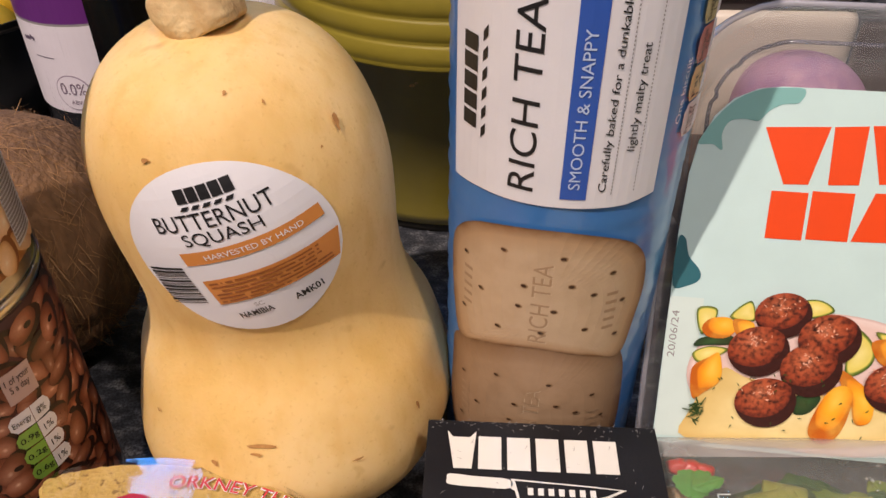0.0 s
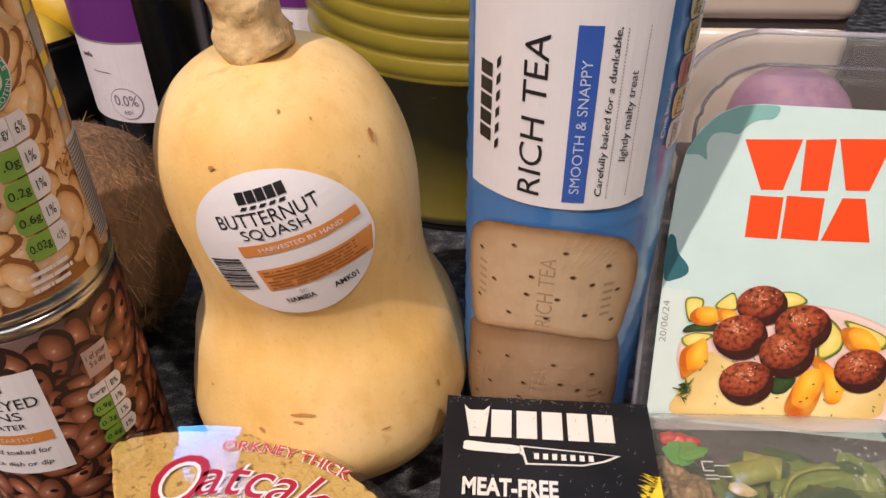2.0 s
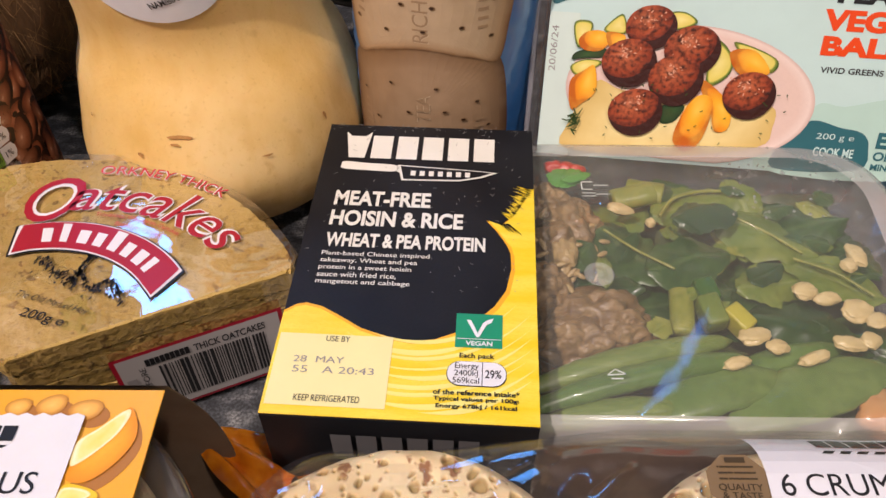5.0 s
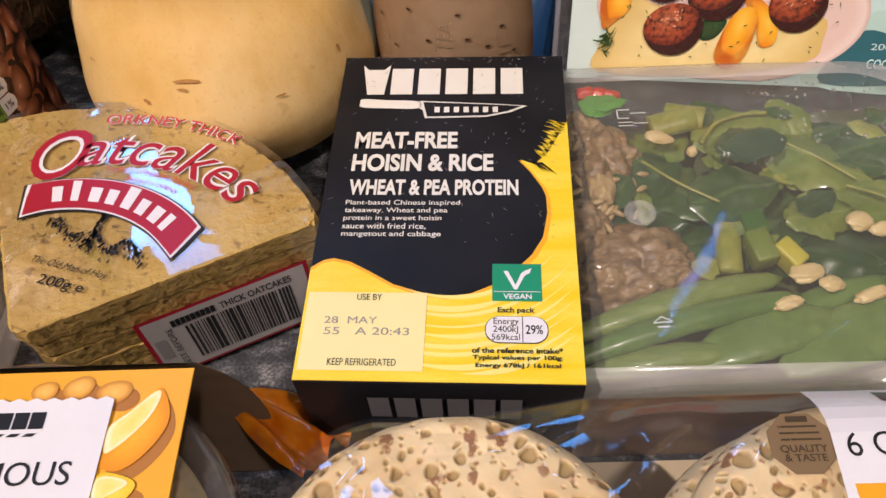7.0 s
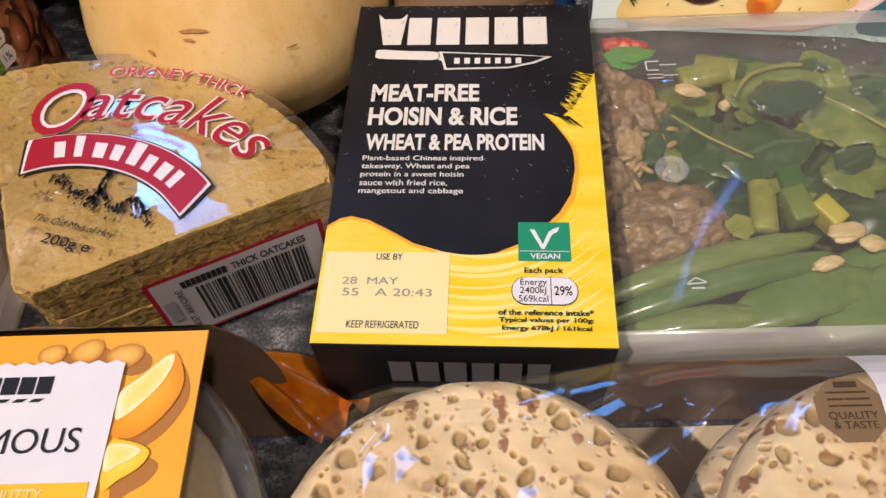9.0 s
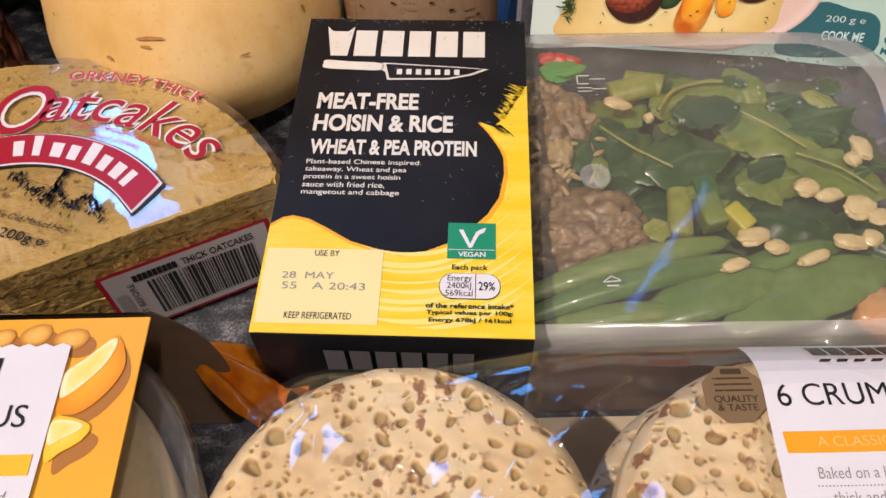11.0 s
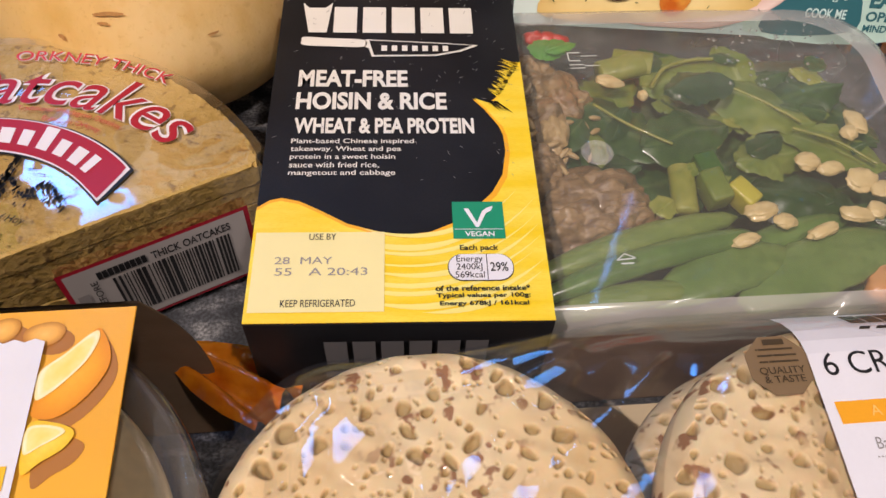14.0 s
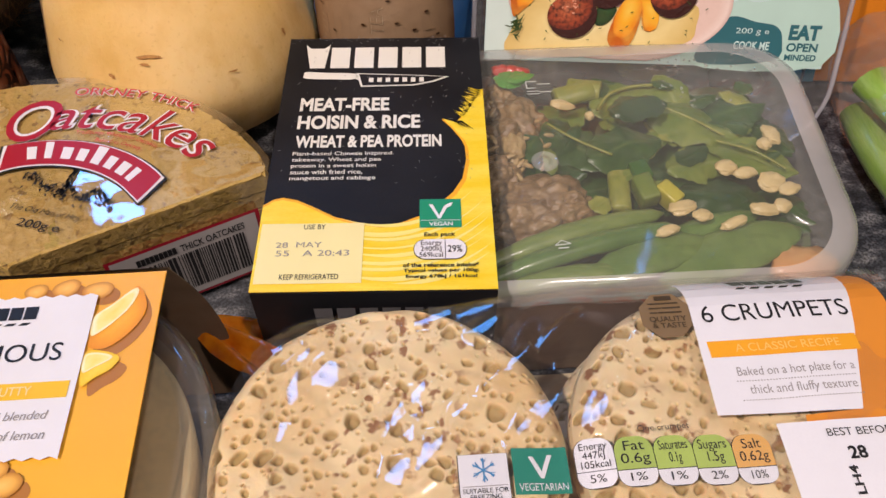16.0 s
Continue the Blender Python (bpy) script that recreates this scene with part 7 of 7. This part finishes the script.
    decal(t, "orange_panel", [[(0.1610, 0.0405), (0.1745, 0.0405), (0.1745, -0.0640), (0.1330, -0.0640), (0.1395, -0.0105), (0.1540, -0.0098)]], wlab, ORANGE, 0.0, C, "orange printed film")
    lab = decal(t, "white_panel", [[(0.1195, 0.0405), (0.1685, 0.0400), (0.1625, 0.0150), (0.1545, -0.0100), (0.1174, -0.0092)]], wlab, WHITE, 0.0003, C, "white name panel")
    decal_each(lab, "brand_mark", brand_blocks(0.1345, 0.0340, 0.1565, 0.0385, 5) + dashes(0.1345, 0.0310, 0.1555, 0.0323), wlab, BLACK, 0.0005, C)
    writing(lab, "title", "6 CRUMPETS", (0.1215, 0.0182, 0.1625, 0.0238), wlab, BLACK, 0.0005, cut=C)
    decal(lab, "orange_band", [rect(0.1205, 0.0072, 0.1612, 0.0122)], wlab, ink("band_orange", (0.86, 0.38, 0.02)), 0.0005, C)
    writing(lab, "slogan", "A CLASSIC RECIPE", (0.1275, 0.0085, 0.1560, 0.0109), wlab, ink("pale_orange_ink", (0.88, 0.55, 0.15)), 0.0007, cut=C)
    writing(lab, "slogan", "Baked on a hot plate for a", (0.1258, 0.0006, 0.1572, 0.0040), wlab, GREY, 0.0005, cut=C, shear=0.1)
    writing(lab, "slogan", "thick and fluffy texture", (0.1277, -0.0047, 0.1558, -0.0013), wlab, GREY, 0.0005, cut=C, shear=0.1)
    decal(lab, "dotted_rule", [rect(0.1250 + 0.0008 * k, y, 0.1254 + 0.0008 * k, y + 0.0003) for k in range(40) for y in (-0.0003, -0.0058)], wlab, GREY, 0.0005)
    badge = decal(t, "bronze_badge", [ellipse(0.1121, 0.0205, 0.0078, 0.0076, 8, 22)], w, BRONZE, 0.0010, C, "bronze eight-sided badge")
    dk = ink("dark_badge_ink", (0.06, 0.04, 0.02))
    writing(badge, "words", "QUALITY\n& TASTE", (0.1070, 0.0162, 0.1173, 0.0200), w, dk, 0.0014, cut=C, bold=0.01)
    decal(badge, "words", bar_rows((0.1075, 0.0205, 0.1168, 0.0250), 3, 4, 0.3, 2) + [rect(0.1098, 0.0253, 0.1146, 0.0267)], w, dk, 0.0014, C)
    cols = (WHITE, ink("tag_green", (0.38, 0.50, 0.11)), ink("tag_green_b", (0.42, 0.55, 0.12)), ink("tag_green_c", (0.42, 0.55, 0.12)), ink("tag_peach", (0.76, 0.42, 0.12)))
    words = (("Energy\n447kJ\n105kcal", "5%"), ("Fat\n0.6g", "1%"), ("Saturates\n0.1g", "1%"), ("Sugars\n1.5g", "2%"), ("Salt\n0.62g", "10%"))
    for k in range(5):
        x0, x1 = 0.0800 + 0.0097 * k, 0.0800 + 0.0097 * (k + 1) - 0.0002
        y1, y0 = -0.0134 - 0.0005 * k, -0.0258 - 0.0005 * k
        ym = y1 - 0.0082
        decal(t, "nutrition_tag", [rounded(x0 - 0.00015, y0 - 0.00015, x1 + 0.00015, y1 + 0.00015, 0.0036)], w, BLACK, 0.0003, C)
        tag = decal(t, "nutrition_tag", [rounded(x0, ym, x1, y1, (0.0001, 0.0001, 0.0035, 0.0035))], w, cols[k], 0.0006, C)
        decal(tag, "share_tag", [rounded(x0, y0, x1, ym - 0.0002, (0.0030, 0.0030, 0.0001, 0.0001))], w, WHITE, 0.0006, C)
        writing(tag, "value_text", words[k][0], (x0 + 0.0012, ym + 0.0006, x1 - 0.0012, y1 - 0.0012), w, BLACK, 0.0009, cut=C)
        writing(tag, "value_text", words[k][1], (x0 + 0.0028, y0 + 0.0012, x1 - 0.0028, ym - 0.0010), w, BLACK, 0.0009, cut=C)
    writing(t, "heading", "One crumpet", (0.0967, -0.0131, 0.1098, -0.0110), w, BLACK, 0.0003, cut=C)
    writing(t, "small_print", "of the reference intake*", (0.0880, -0.0330, 0.1150, -0.0306), w, BLACK, 0.0003, cut=C)
    wb = lambda u, v, q: w(u + 0.0044, v + 0.0015, q)
    decal(t, "freezing_badge", [rect(0.0466, -0.0292, 0.0590, -0.0172)], wb, BLACK, 0.0003, C)
    snow = decal(t, "freezing_badge", [rect(0.0468, -0.0290, 0.0588, -0.0174)], wb, WHITE, 0.0006, C, "white freezing badge with a blue snowflake")
    flake = []
    for k in range(3):
        a = radians(60 * k + 30)
        dx, dy = math.cos(a), math.sin(a)
        flake.append([(0.0528 - dx * 0.003 - dy * 0.0002, -0.0215 - dy * 0.003 + dx * 0.0002), (0.0528 - dx * 0.003 + dy * 0.0002, -0.0215 - dy * 0.003 - dx * 0.0002), (0.0528 + dx * 0.003 + dy * 0.0002, -0.0215 + dy * 0.003 - dx * 0.0002), (0.0528 + dx * 0.003 - dy * 0.0002, -0.0215 + dy * 0.003 + dx * 0.0002)])
        for s in (-1, 1):
            for q in (-28, 28):
                a2 = a + radians(q) + (math.pi if s < 0 else 0)
                ox, oy = 0.0528 + s * dx * 0.0016, -0.0215 + s * dy * 0.0016
                ex, ey = math.cos(a2) * 0.0013, math.sin(a2) * 0.0013
                flake.append([(ox, oy), (ox + ex, oy + ey), (ox + ex + 0.0003, oy + ey + 0.0002), (ox + 0.0003, oy + 0.0002)])
    decal(snow, "snowflake", flake, wb, ink("ice_blue_ink", (0.06, 0.25, 0.50)), 0.0009)
    decal(snow, "rule", [rect(0.0475, -0.0255, 0.0582, -0.0253)], wb, GREY, 0.0009)
    writing(snow, "words", "SUITABLE FOR\nFREEZING", (0.0474, -0.0286, 0.0584, -0.0259), wb, BLACK, 0.0009, cut=C)
    veg = decal(t, "green_badge", [rect(0.0600, -0.0278, 0.0738, -0.0162)], wb, ink("teal_ink", (0.01, 0.23, 0.16)), 0.0006, C, "green vegetarian badge")
    decal(veg, "tick_mark", [[(0.0640, -0.0185), (0.0652, -0.0185), (0.0670, -0.0222), (0.0688, -0.0182), (0.0700, -0.0182), (0.0674, -0.0240), (0.0666, -0.0240)]], wb, WHITE, 0.0009)
    writing(veg, "words", "VEGETARIAN", (0.0610, -0.0270, 0.0730, -0.0252), wb, WHITE, 0.0009, cut=C)
    wd = lambda u, v, q: w(u, v, q + 0.0024)
    date = decal(t, "date_panel", [rect(0.1305, -0.0480, 0.1720, -0.0142)], wd, WHITE, 0.0006, C, "white date panel")
    writing(date, "heading", "BEST BEFORE", (0.1420, -0.0185, 0.1600, -0.0165), wd, BLACK, 0.0009, cut=C)
    writing(date, "date", "28", (0.1455, -0.0245, 0.1500, -0.0212), wd, BLACK, 0.0009, cut=C, bold=0.03)
    writing(date, "date", "LH4", (0.1440, -0.0330, 0.1462, -0.0260), wd, BLACK, 0.0009, turn=1, cut=C, bold=0.03)


crumpet_wrapper()


# ---- coconut, bottles, pot and what stands behind ----
def coconut():
    t = thing("coconut", "brown hairy coconut with loose fibres", "coconut", pose(-0.187, 0.272, 0))
    husk = surface("coconut_husk", (0.17, 0.085, 0.036), (0.28, 0.145, 0.062), rough=0.9, big=50, fine=350, var=0.5, bump=1.0, bdist=0.002, stretch=(1, 1, 0.3))
    part("shell", lump(0.054, 0.052, 0.058, 2, 0.06, 1.5, 5, (0, 0, 0.0585)), husk, t)
    fibre = surface("coconut_fibre", (0.34, 0.17, 0.06), (0.50, 0.28, 0.12), rough=0.85, big=80, fine=400)
    rnd = random.Random(12)
    verts, faces = [], []
    for k in range(2600):
        a, h = rnd.uniform(0, 2 * math.pi), rnd.uniform(-0.85, 0.98)
        q = math.sqrt(1 - h * h)
        nrm = Vector((q * math.cos(a), q * math.sin(a), h))
        p = Vector((nrm.x * 0.0535, nrm.y * 0.0515, nrm.z * 0.0575 + 0.0585))
        tan = nrm.cross(Vector((0, 0, 1)))
        tan = (tan.normalized() if tan.length > 0.05 else Vector((1, 0, 0)))
        up = nrm.cross(tan)
        d = (up * rnd.choice((-1, 1)) * rnd.uniform(0.5, 1) + tan * rnd.gauss(0, 0.55) + nrm * rnd.uniform(0.02, 0.40)).normalized()
        ln, wd = rnd.uniform(0.005, 0.016), rnd.uniform(0.00010, 0.00025)
        s = d.cross(nrm).normalized() * wd
        curl = nrm * rnd.uniform(-0.004, 0.001)
        b0 = len(verts)
        for i in range(4):
            f = i / 3
            c = p + d * ln * f + curl * f * f
            verts += [c - s * (1 - 0.7 * f), c + s * (1 - 0.7 * f)]
        for i in range(3):
            faces.append((b0 + 2 * i, b0 + 2 * i + 1, b0 + 2 * i + 3, b0 + 2 * i + 2))
    tagged(from_arrays("husk_hair", verts, faces, fibre, t, "loose pale brown fibres"), kind="stuff")


coconut()


def wine_bottle(x, y, turn, label):
    t = thing("wine_bottle", label, "bottle", pose(x, y, 0, 0, 0, turn), group="bottles at the back")
    glass = surface("black_bottle_glass", (0.006, 0.006, 0.007), rough=0.22, var=0.1, bump=0, coat=0.3)
    part("bottle", lathe(smooth_profile([(0.0, 0.006), (0.020, 0.004), (0.0345, 0.001), (0.0375, 0.006), (0.0380, 0.030), (0.0380, 0.185), (0.0350, 0.205), (0.0180, 0.235), (0.0145, 0.255), (0.0142, 0.300), (0.0, 0.301)], 90), 64), glass, t, "black glass bottle")
    w = on_cylinder(0.0382)
    white = decal(t, "paper_label", [rect(-68, 0.0680, 34, 0.1160)], w, ink("lilac_white_paper", (0.84, 0.78, 0.84)), 0.0003, (5, 0), "white and purple paper label")
    decal(white, "purple_band", [rect(-68, 0.1172, 34, 0.1600)], w, ink("purple_ink", (0.14, 0.025, 0.20)), 0.0003, (5, 0))
    decal(white, "silver_rule", [rect(-68, 0.1160, 34, 0.1172)], w, GREY, 0.0003, (5, 0))
    rnd = random.Random(4)
    decal(white, "handwriting", [ellipse(-14 + 2.6 * k, 0.0905 + 0.0003 * k + rnd.gauss(0, 0.0008), 1.6, 0.0007 + 0.0011 * (k % 3 == 0), 8, 3) for k in range(12)] + [ellipse(-26 + 2.6 * k, 0.107 + rnd.gauss(0, 0.0006), 1.6, 0.0012, 8) for k in range(5)] + [rect(-18, 0.0983, 0, 0.0988)], w, ink("violet_grey_ink", (0.13, 0.09, 0.15)), 0.0005, (4, 0))
    ring = [ellipse(8, 0.0800, 15, 0.0100, 36), ellipse(8, 0.0800, 14, 0.0094, 36)]
    decal(white, "round_mark", [ring[0]], w, ink("mauve_ink", (0.36, 0.28, 0.36)), 0.0005, (4, 0))
    decal(white, "round_mark", [ring[1]], w, ink("lilac_paper", (0.80, 0.74, 0.80)), 0.0007, (4, 0))
    writing(white, "strength", "0.0%", (-2, 0.0790, 19, 0.0855), w, ink("mauve_text", (0.22, 0.16, 0.22)), 0.0009, cut=(4, 0))
    writing(white, "strength", "ABV", (4, 0.0735, 13, 0.0760), w, ink("mauve_text_b", (0.22, 0.16, 0.22)), 0.0009, cut=(4, 0))


wine_bottle(-0.187, 0.410, -17, "black wine bottle with a white and purple alcohol-free label")
wine_bottle(-0.098, 0.462, 8, "black wine bottle standing behind the squash")


def ridged_pot():
    t = thing("storage_pot", "olive yellow glazed pot with ridges below the rim", "pot", pose(0.006, 0.452, 0))
    glaze = surface("olive_glaze", (0.31, 0.245, 0.032), (0.23, 0.185, 0.023), rough=0.32, big=30, fine=250, var=0.2, bump=0.1, coat=0.3)
    R = 0.102
    prof = [(0.0, 0.006), (R * 0.9, 0.005), (R * 0.955, 0.007), (R * 0.975, 0.014), (R, 0.102)]
    for k in range(9):
        z = 0.102 + 0.0122 * k
        prof += [(R + 0.0002, z), (R - 0.0008, z + 0.0010), (R + 0.0006, z + 0.003), (R + 0.0012, z + 0.007), (R + 0.0006, z + 0.0112)]
    prof += [(R, 0.218), (R * 1.02, 0.222), (R * 1.02, 0.240), (R * 0.97, 0.244), (R * 0.95, 0.240), (R * 0.94, 0.03), (0.0, 0.02)]
    part("pot_body", lathe(prof, 96), glaze, t)
    part("foot", lathe([(0.0, 0.0005), (R * 0.93, 0.0005), (R * 0.93, 0.006), (0.0, 0.006)], 64), surface("dark_foot", (0.02, 0.016, 0.01), rough=0.6), t, "dark unglazed foot ring")
    chip = ink("chip_brown", (0.05, 0.03, 0.01))
    decal(t, "chip", [ellipse(-12, 0.094, 0.7, 0.0008, 8, 0, 0.2, 1), ellipse(-10.8, 0.0955, 0.4, 0.0005, 8)], on_cylinder(R - 0.0005), chip, 0.0006)


ridged_pot()


def cream_dish():
    t = thing("bread_bin", "cream glazed box with a lid and rounded corners", "bin", pose(0.170, 0.415, 0, 0, 0, -2))
    glaze = surface("cream_glaze", (0.66, 0.58, 0.48), rough=0.35, big=20, fine=300, var=0.08, coat=0.3)
    part("bin_body", box_bm(-0.075, 0.056, -0.012, 0.080, 0.001, 0.112, 0.010, 4), glaze, t)
    part("bin_lid", box_bm(-0.075, 0.056, -0.012, 0.080, 0.1148, 0.165, 0.010, 4), glaze, t, "cream rounded lid")
    part("seam", box_bm(-0.070, 0.051, -0.007, 0.075, 0.110, 0.118), surface("dark_seam", (0.05, 0.04, 0.035), rough=0.7), t, smooth=False)


cream_dish()


def red_onion():
    t = thing("red_onion", "pink-purple skinned red onion resting on a dark wooden box", "onion", pose(0.182, 0.362, 0.0455))
    skin = surface("onion_skin", (0.27, 0.14, 0.26), (0.44, 0.25, 0.33), rough=0.6, big=40, fine=200, var=0.3, stretch=(3, 3, 0.5))
    part("bulb", lathe(smooth_profile([(0.0, 0.002), (0.014, 0.001), (0.028, 0.012), (0.033, 0.028), (0.030, 0.044), (0.020, 0.054), (0.008, 0.059), (0.0, 0.060)], 48), 48, lambda p: p * (1 + 0.02 * noise.noise(p * 40))), skin, t)


red_onion()


def wooden_box():
    t = thing("wooden_box", "low dark brown wooden box behind the clear tub", "box", pose(0.200, 0.360, 0))
    wood = surface("dark_wood", (0.060, 0.040, 0.032), (0.035, 0.022, 0.018), rough=0.5, big=30, fine=250, stretch=(0.4, 3, 3))
    part("box_body", box_bm(-0.066, 0.075, -0.034, 0.030, 0.001, 0.038, 0.002), wood, t)
    part("box_back", box_bm(0.016, 0.075, 0.0225, 0.030, 0.0452, 0.112, 0.002), wood, t, "raised dark wooden back board")
    part("box_lid", box_bm(-0.068, 0.077, -0.036, 0.032, 0.038, 0.0450, 0.002), wood, t)


wooden_box()


def fruit_bowl():
    t = thing("fruit_bowl", "black wire-rimmed bowl standing at the back", "bowl", pose(-0.335, 0.505, 0))
    black = surface("black_enamel", (0.012, 0.012, 0.012), rough=0.35, var=0.2, coat=0.2)
    part("bowl", lathe(smooth_profile([(0.0, 0.004), (0.045, 0.003), (0.055, 0.004), (0.085, 0.040), (0.100, 0.085), (0.1030, 0.086), (0.088, 0.042), (0.056, 0.010), (0.0, 0.009)], 80), 72), black, t)
    ring = [Vector((0.1015 * math.cos(a), 0.1015 * math.sin(a), 0.0865)) for a in np.linspace(0, 2 * math.pi, 60)]
    part("rim", tube(ring, 0.0022, 8), surface("rim_metal", (0.10, 0.09, 0.08), rough=0.3, metal=0.6), t, "thin dark metal rim")
    peel = surface("banana_peel", (0.62, 0.40, 0.03), (0.50, 0.30, 0.02), rough=0.45, big=25, fine=250, var=0.25)
    for k in range(3):
        b = thing("banana", "ripe yellow banana lying in the bowl", "banana", pose(-0.335, 0.505, 0.0), group="bananas in the bowl")
        pts, tp = [], []
        for i in range(15):
            a = radians(-65 + 130 * i / 14)
            pts.append(Vector((0.078 * math.sin(a) + 0.006 * k, 0.030 * k - 0.052 + 0.030 * math.cos(a) * 0.6, 0.058 + 0.052 * math.cos(a) - 0.02 + 0.012 * k)))
            tp.append(min(1, 0.25 + 1.6 * math.sin(math.pi * (i + 0.4) / 15)))
        part("peel", tube(pts, 0.0175, 12, tp), peel, b)


fruit_bowl()


def cake_box():
    t = thing("cake_box", "clear domed plastic box of golden iced cakes with chocolate drizzle", "cakes", pose(-0.176, 0.088, 0))
    plastic = clear_film("dome_plastic", milk=0.10, rough=0.05, ior=1.5, milk_colour=(0.55, 0.53, 0.52), gain=1.5, wrinkle=0.08, wscale=20)
    levels = [(0.0, 0.0010, 0.024), (-0.001, 0.018, 0.024), (-0.0085, 0.0185, 0.028), (-0.0085, 0.0200, 0.028), (0.0, 0.0208, 0.024), (0.0015, 0.035, 0.023), (0.006, 0.047, 0.022), (0.0135, 0.0530, 0.020), (0.022, 0.0545, 0.014)]
    bm = bmesh.new()
    rings = [[bm.verts.new((x, y, z)) for x, y in rounded(-0.075 + i, -0.052 + i, 0.0535 - i, 0.0400 - i, r, 8)] for i, z, r in levels]
    for a, b in zip(rings, rings[1:]):
        for k in range(len(a)):
            bm.faces.new((a[k], a[(k + 1) % len(a)], b[(k + 1) % len(a)], b[k]))
    bm.faces.new(rings[-1])
    part("dome", bm, plastic, t, "clear plastic dome with a flat flange")
    part("base", box_bm(-0.072, 0.050, -0.049, 0.037, 0.0012, 0.003), surface("white_base", (0.55, 0.52, 0.50), rough=0.4), t, smooth=False)
    icing = surface("toffee_icing", (0.66, 0.34, 0.075), (0.74, 0.45, 0.13), rough=0.35, big=60, fine=300, var=0.2, coat=0.3)
    choc = surface("chocolate", (0.045, 0.018, 0.010), rough=0.3, var=0.3, coat=0.3)
    case = surface("paper_case", (0.62, 0.56, 0.50), rough=0.7, var=0.15)
    rnd = random.Random(31)
    for k, (x, y) in enumerate(((0.027, 0.016), (0.030, -0.024), (-0.014, 0.010), (-0.012, -0.030), (-0.052, 0.012), (-0.050, -0.028))):
        c = thing("iced_cake", "small round cake iced in toffee with dark chocolate lines", "cake", pose(-0.176 + x, 0.088 + y, 0.0032, 0, 0, rnd.uniform(0, 360)), group="cakes in the box")
        part("paper_case", lathe([(0.0, 0.0), (0.014, 0.0), (0.0195, 0.020), (0.0190, 0.0202), (0.0, 0.018)], 48, lambda p: Vector((p.x * (1 + 0.035 * math.sin(24 * math.atan2(p.y, p.x))), p.y * (1 + 0.035 * math.sin(24 * math.atan2(p.y, p.x))), p.z))), case, c, "pleated pale paper case")
        part("icing", lathe(smooth_profile([(0.0, 0.040), (0.006, 0.0395), (0.013, 0.036), (0.0185, 0.028), (0.0190, 0.021), (0.0, 0.019)], 36), 56, lambda p: Vector((p.x * (0.95 + 0.16 * abs(math.sin(4 * math.atan2(p.y, p.x) + p.z * 90))), p.y * (0.95 + 0.16 * abs(math.sin(4 * math.atan2(p.y, p.x) + p.z * 90))), p.z))), icing, c)
        for j in range(8):
            petal = part("icing_petal", lump(0.0085, 0.0052, 0.0075, j + 3 * k, 0.12, 1.4, 3), icing, c)
            petal.matrix_basis = Matrix.Rotation(radians(45 * j), 4, "Z") @ pose(0.0112, 0, 0.0295, 0, 14, 18)
        for j in range(5):
            a0 = rnd.uniform(-0.4, 0.4)
            off = -0.012 + 0.006 * j
            pts = []
            for i in range(12):
                s = -1 + 2 * i / 11
                xx, yy = s * 0.0165 * math.sqrt(max(0.1, 1 - (off / 0.019) ** 2)), off + 0.002 * math.sin(3 * s + a0)
                q = math.sqrt(xx * xx + yy * yy)
                pts.append(Vector((xx, yy, 0.0408 - 0.009 * (q / 0.0185) ** 2.2)))
            part("drizzle", tube(pts, 0.0011 if j % 2 else 0.0017, 8), choc, c, "dark chocolate line")


cake_box()


def orange_box():
    t = thing("cereal_box", "orange cardboard box with a blue edge stripe, leaning back", "carton", pose(0.260, 0.196, 0.002, -20, 0, -6))
    part("carton", box_bm(-0.034, 0.080, 0.0, 0.030, 0.0, 0.150, 0.0008, 1), surface("orange_carton", (0.72, 0.22, 0.01), rough=0.45, big=20, fine=400, var=0.12), t, smooth=False)
    front = lambda u, v, q: Vector((u, -q, v))
    decal(t, "blue_stripe", [rect(-0.0285, 0.0, -0.0170, 0.150)], front, ink("teal_blue_ink", (0.07, 0.24, 0.36)), 0.0004)
    decal(t, "brown_edge", [rect(-0.0340, 0.0, -0.0310, 0.150)], front, ink("brown_edge_ink", (0.20, 0.06, 0.01)), 0.0004)


orange_box()


def celery():
    t = thing("celery", "pale green celery sticks in a clear bag", "celery", pose(0.252, 0.091, 0))
    stick = surface("celery_stick", (0.25, 0.42, 0.05), (0.40, 0.54, 0.14), rough=0.35, big=30, fine=200, var=0.25, stretch=(6, 0.5, 6), coat=0.3)
    rnd = random.Random(9)
    for k in range(6):
        x, z = -0.014 + 0.013 * (k % 4), 0.012 + 0.018 * (k // 4) + 0.003 * (k % 2)
        pts = [Vector((x + 0.004 * math.sin(i * 0.7 + k) + 0.0022 * (9 - i), -0.085 + 0.016 * i, z + 0.012 * (i / 9))) for i in range(10)]
        part("stick", tube(pts, 0.0085, 12, [1 + 0.08 * math.sin(i + k) for i in range(10)], 0.8), stick, t)
    bm = tube([Vector((0.006, -0.100 + 0.02 * i, 0.026 + 0.006 * i / 10)) for i in range(11)], 0.031, 24, [0.55, 0.9, 1, 1, 1, 1, 1, 1, 1, 0.9, 0.6], 0.82)
    for v in bm.verts:
        v.co += Vector((0.0018 * noise.noise(v.co * 90), 0, 0.0018 * noise.noise(v.co * 110)))
        v.co.z = max(0.001, v.co.z)
    part("bag", bm, clear_film("celery_bag", milk=0.06, rough=0.06, wrinkle=0.6, wscale=60, gain=1.4), t, "clear crinkled plastic bag", smooth=False)


celery()
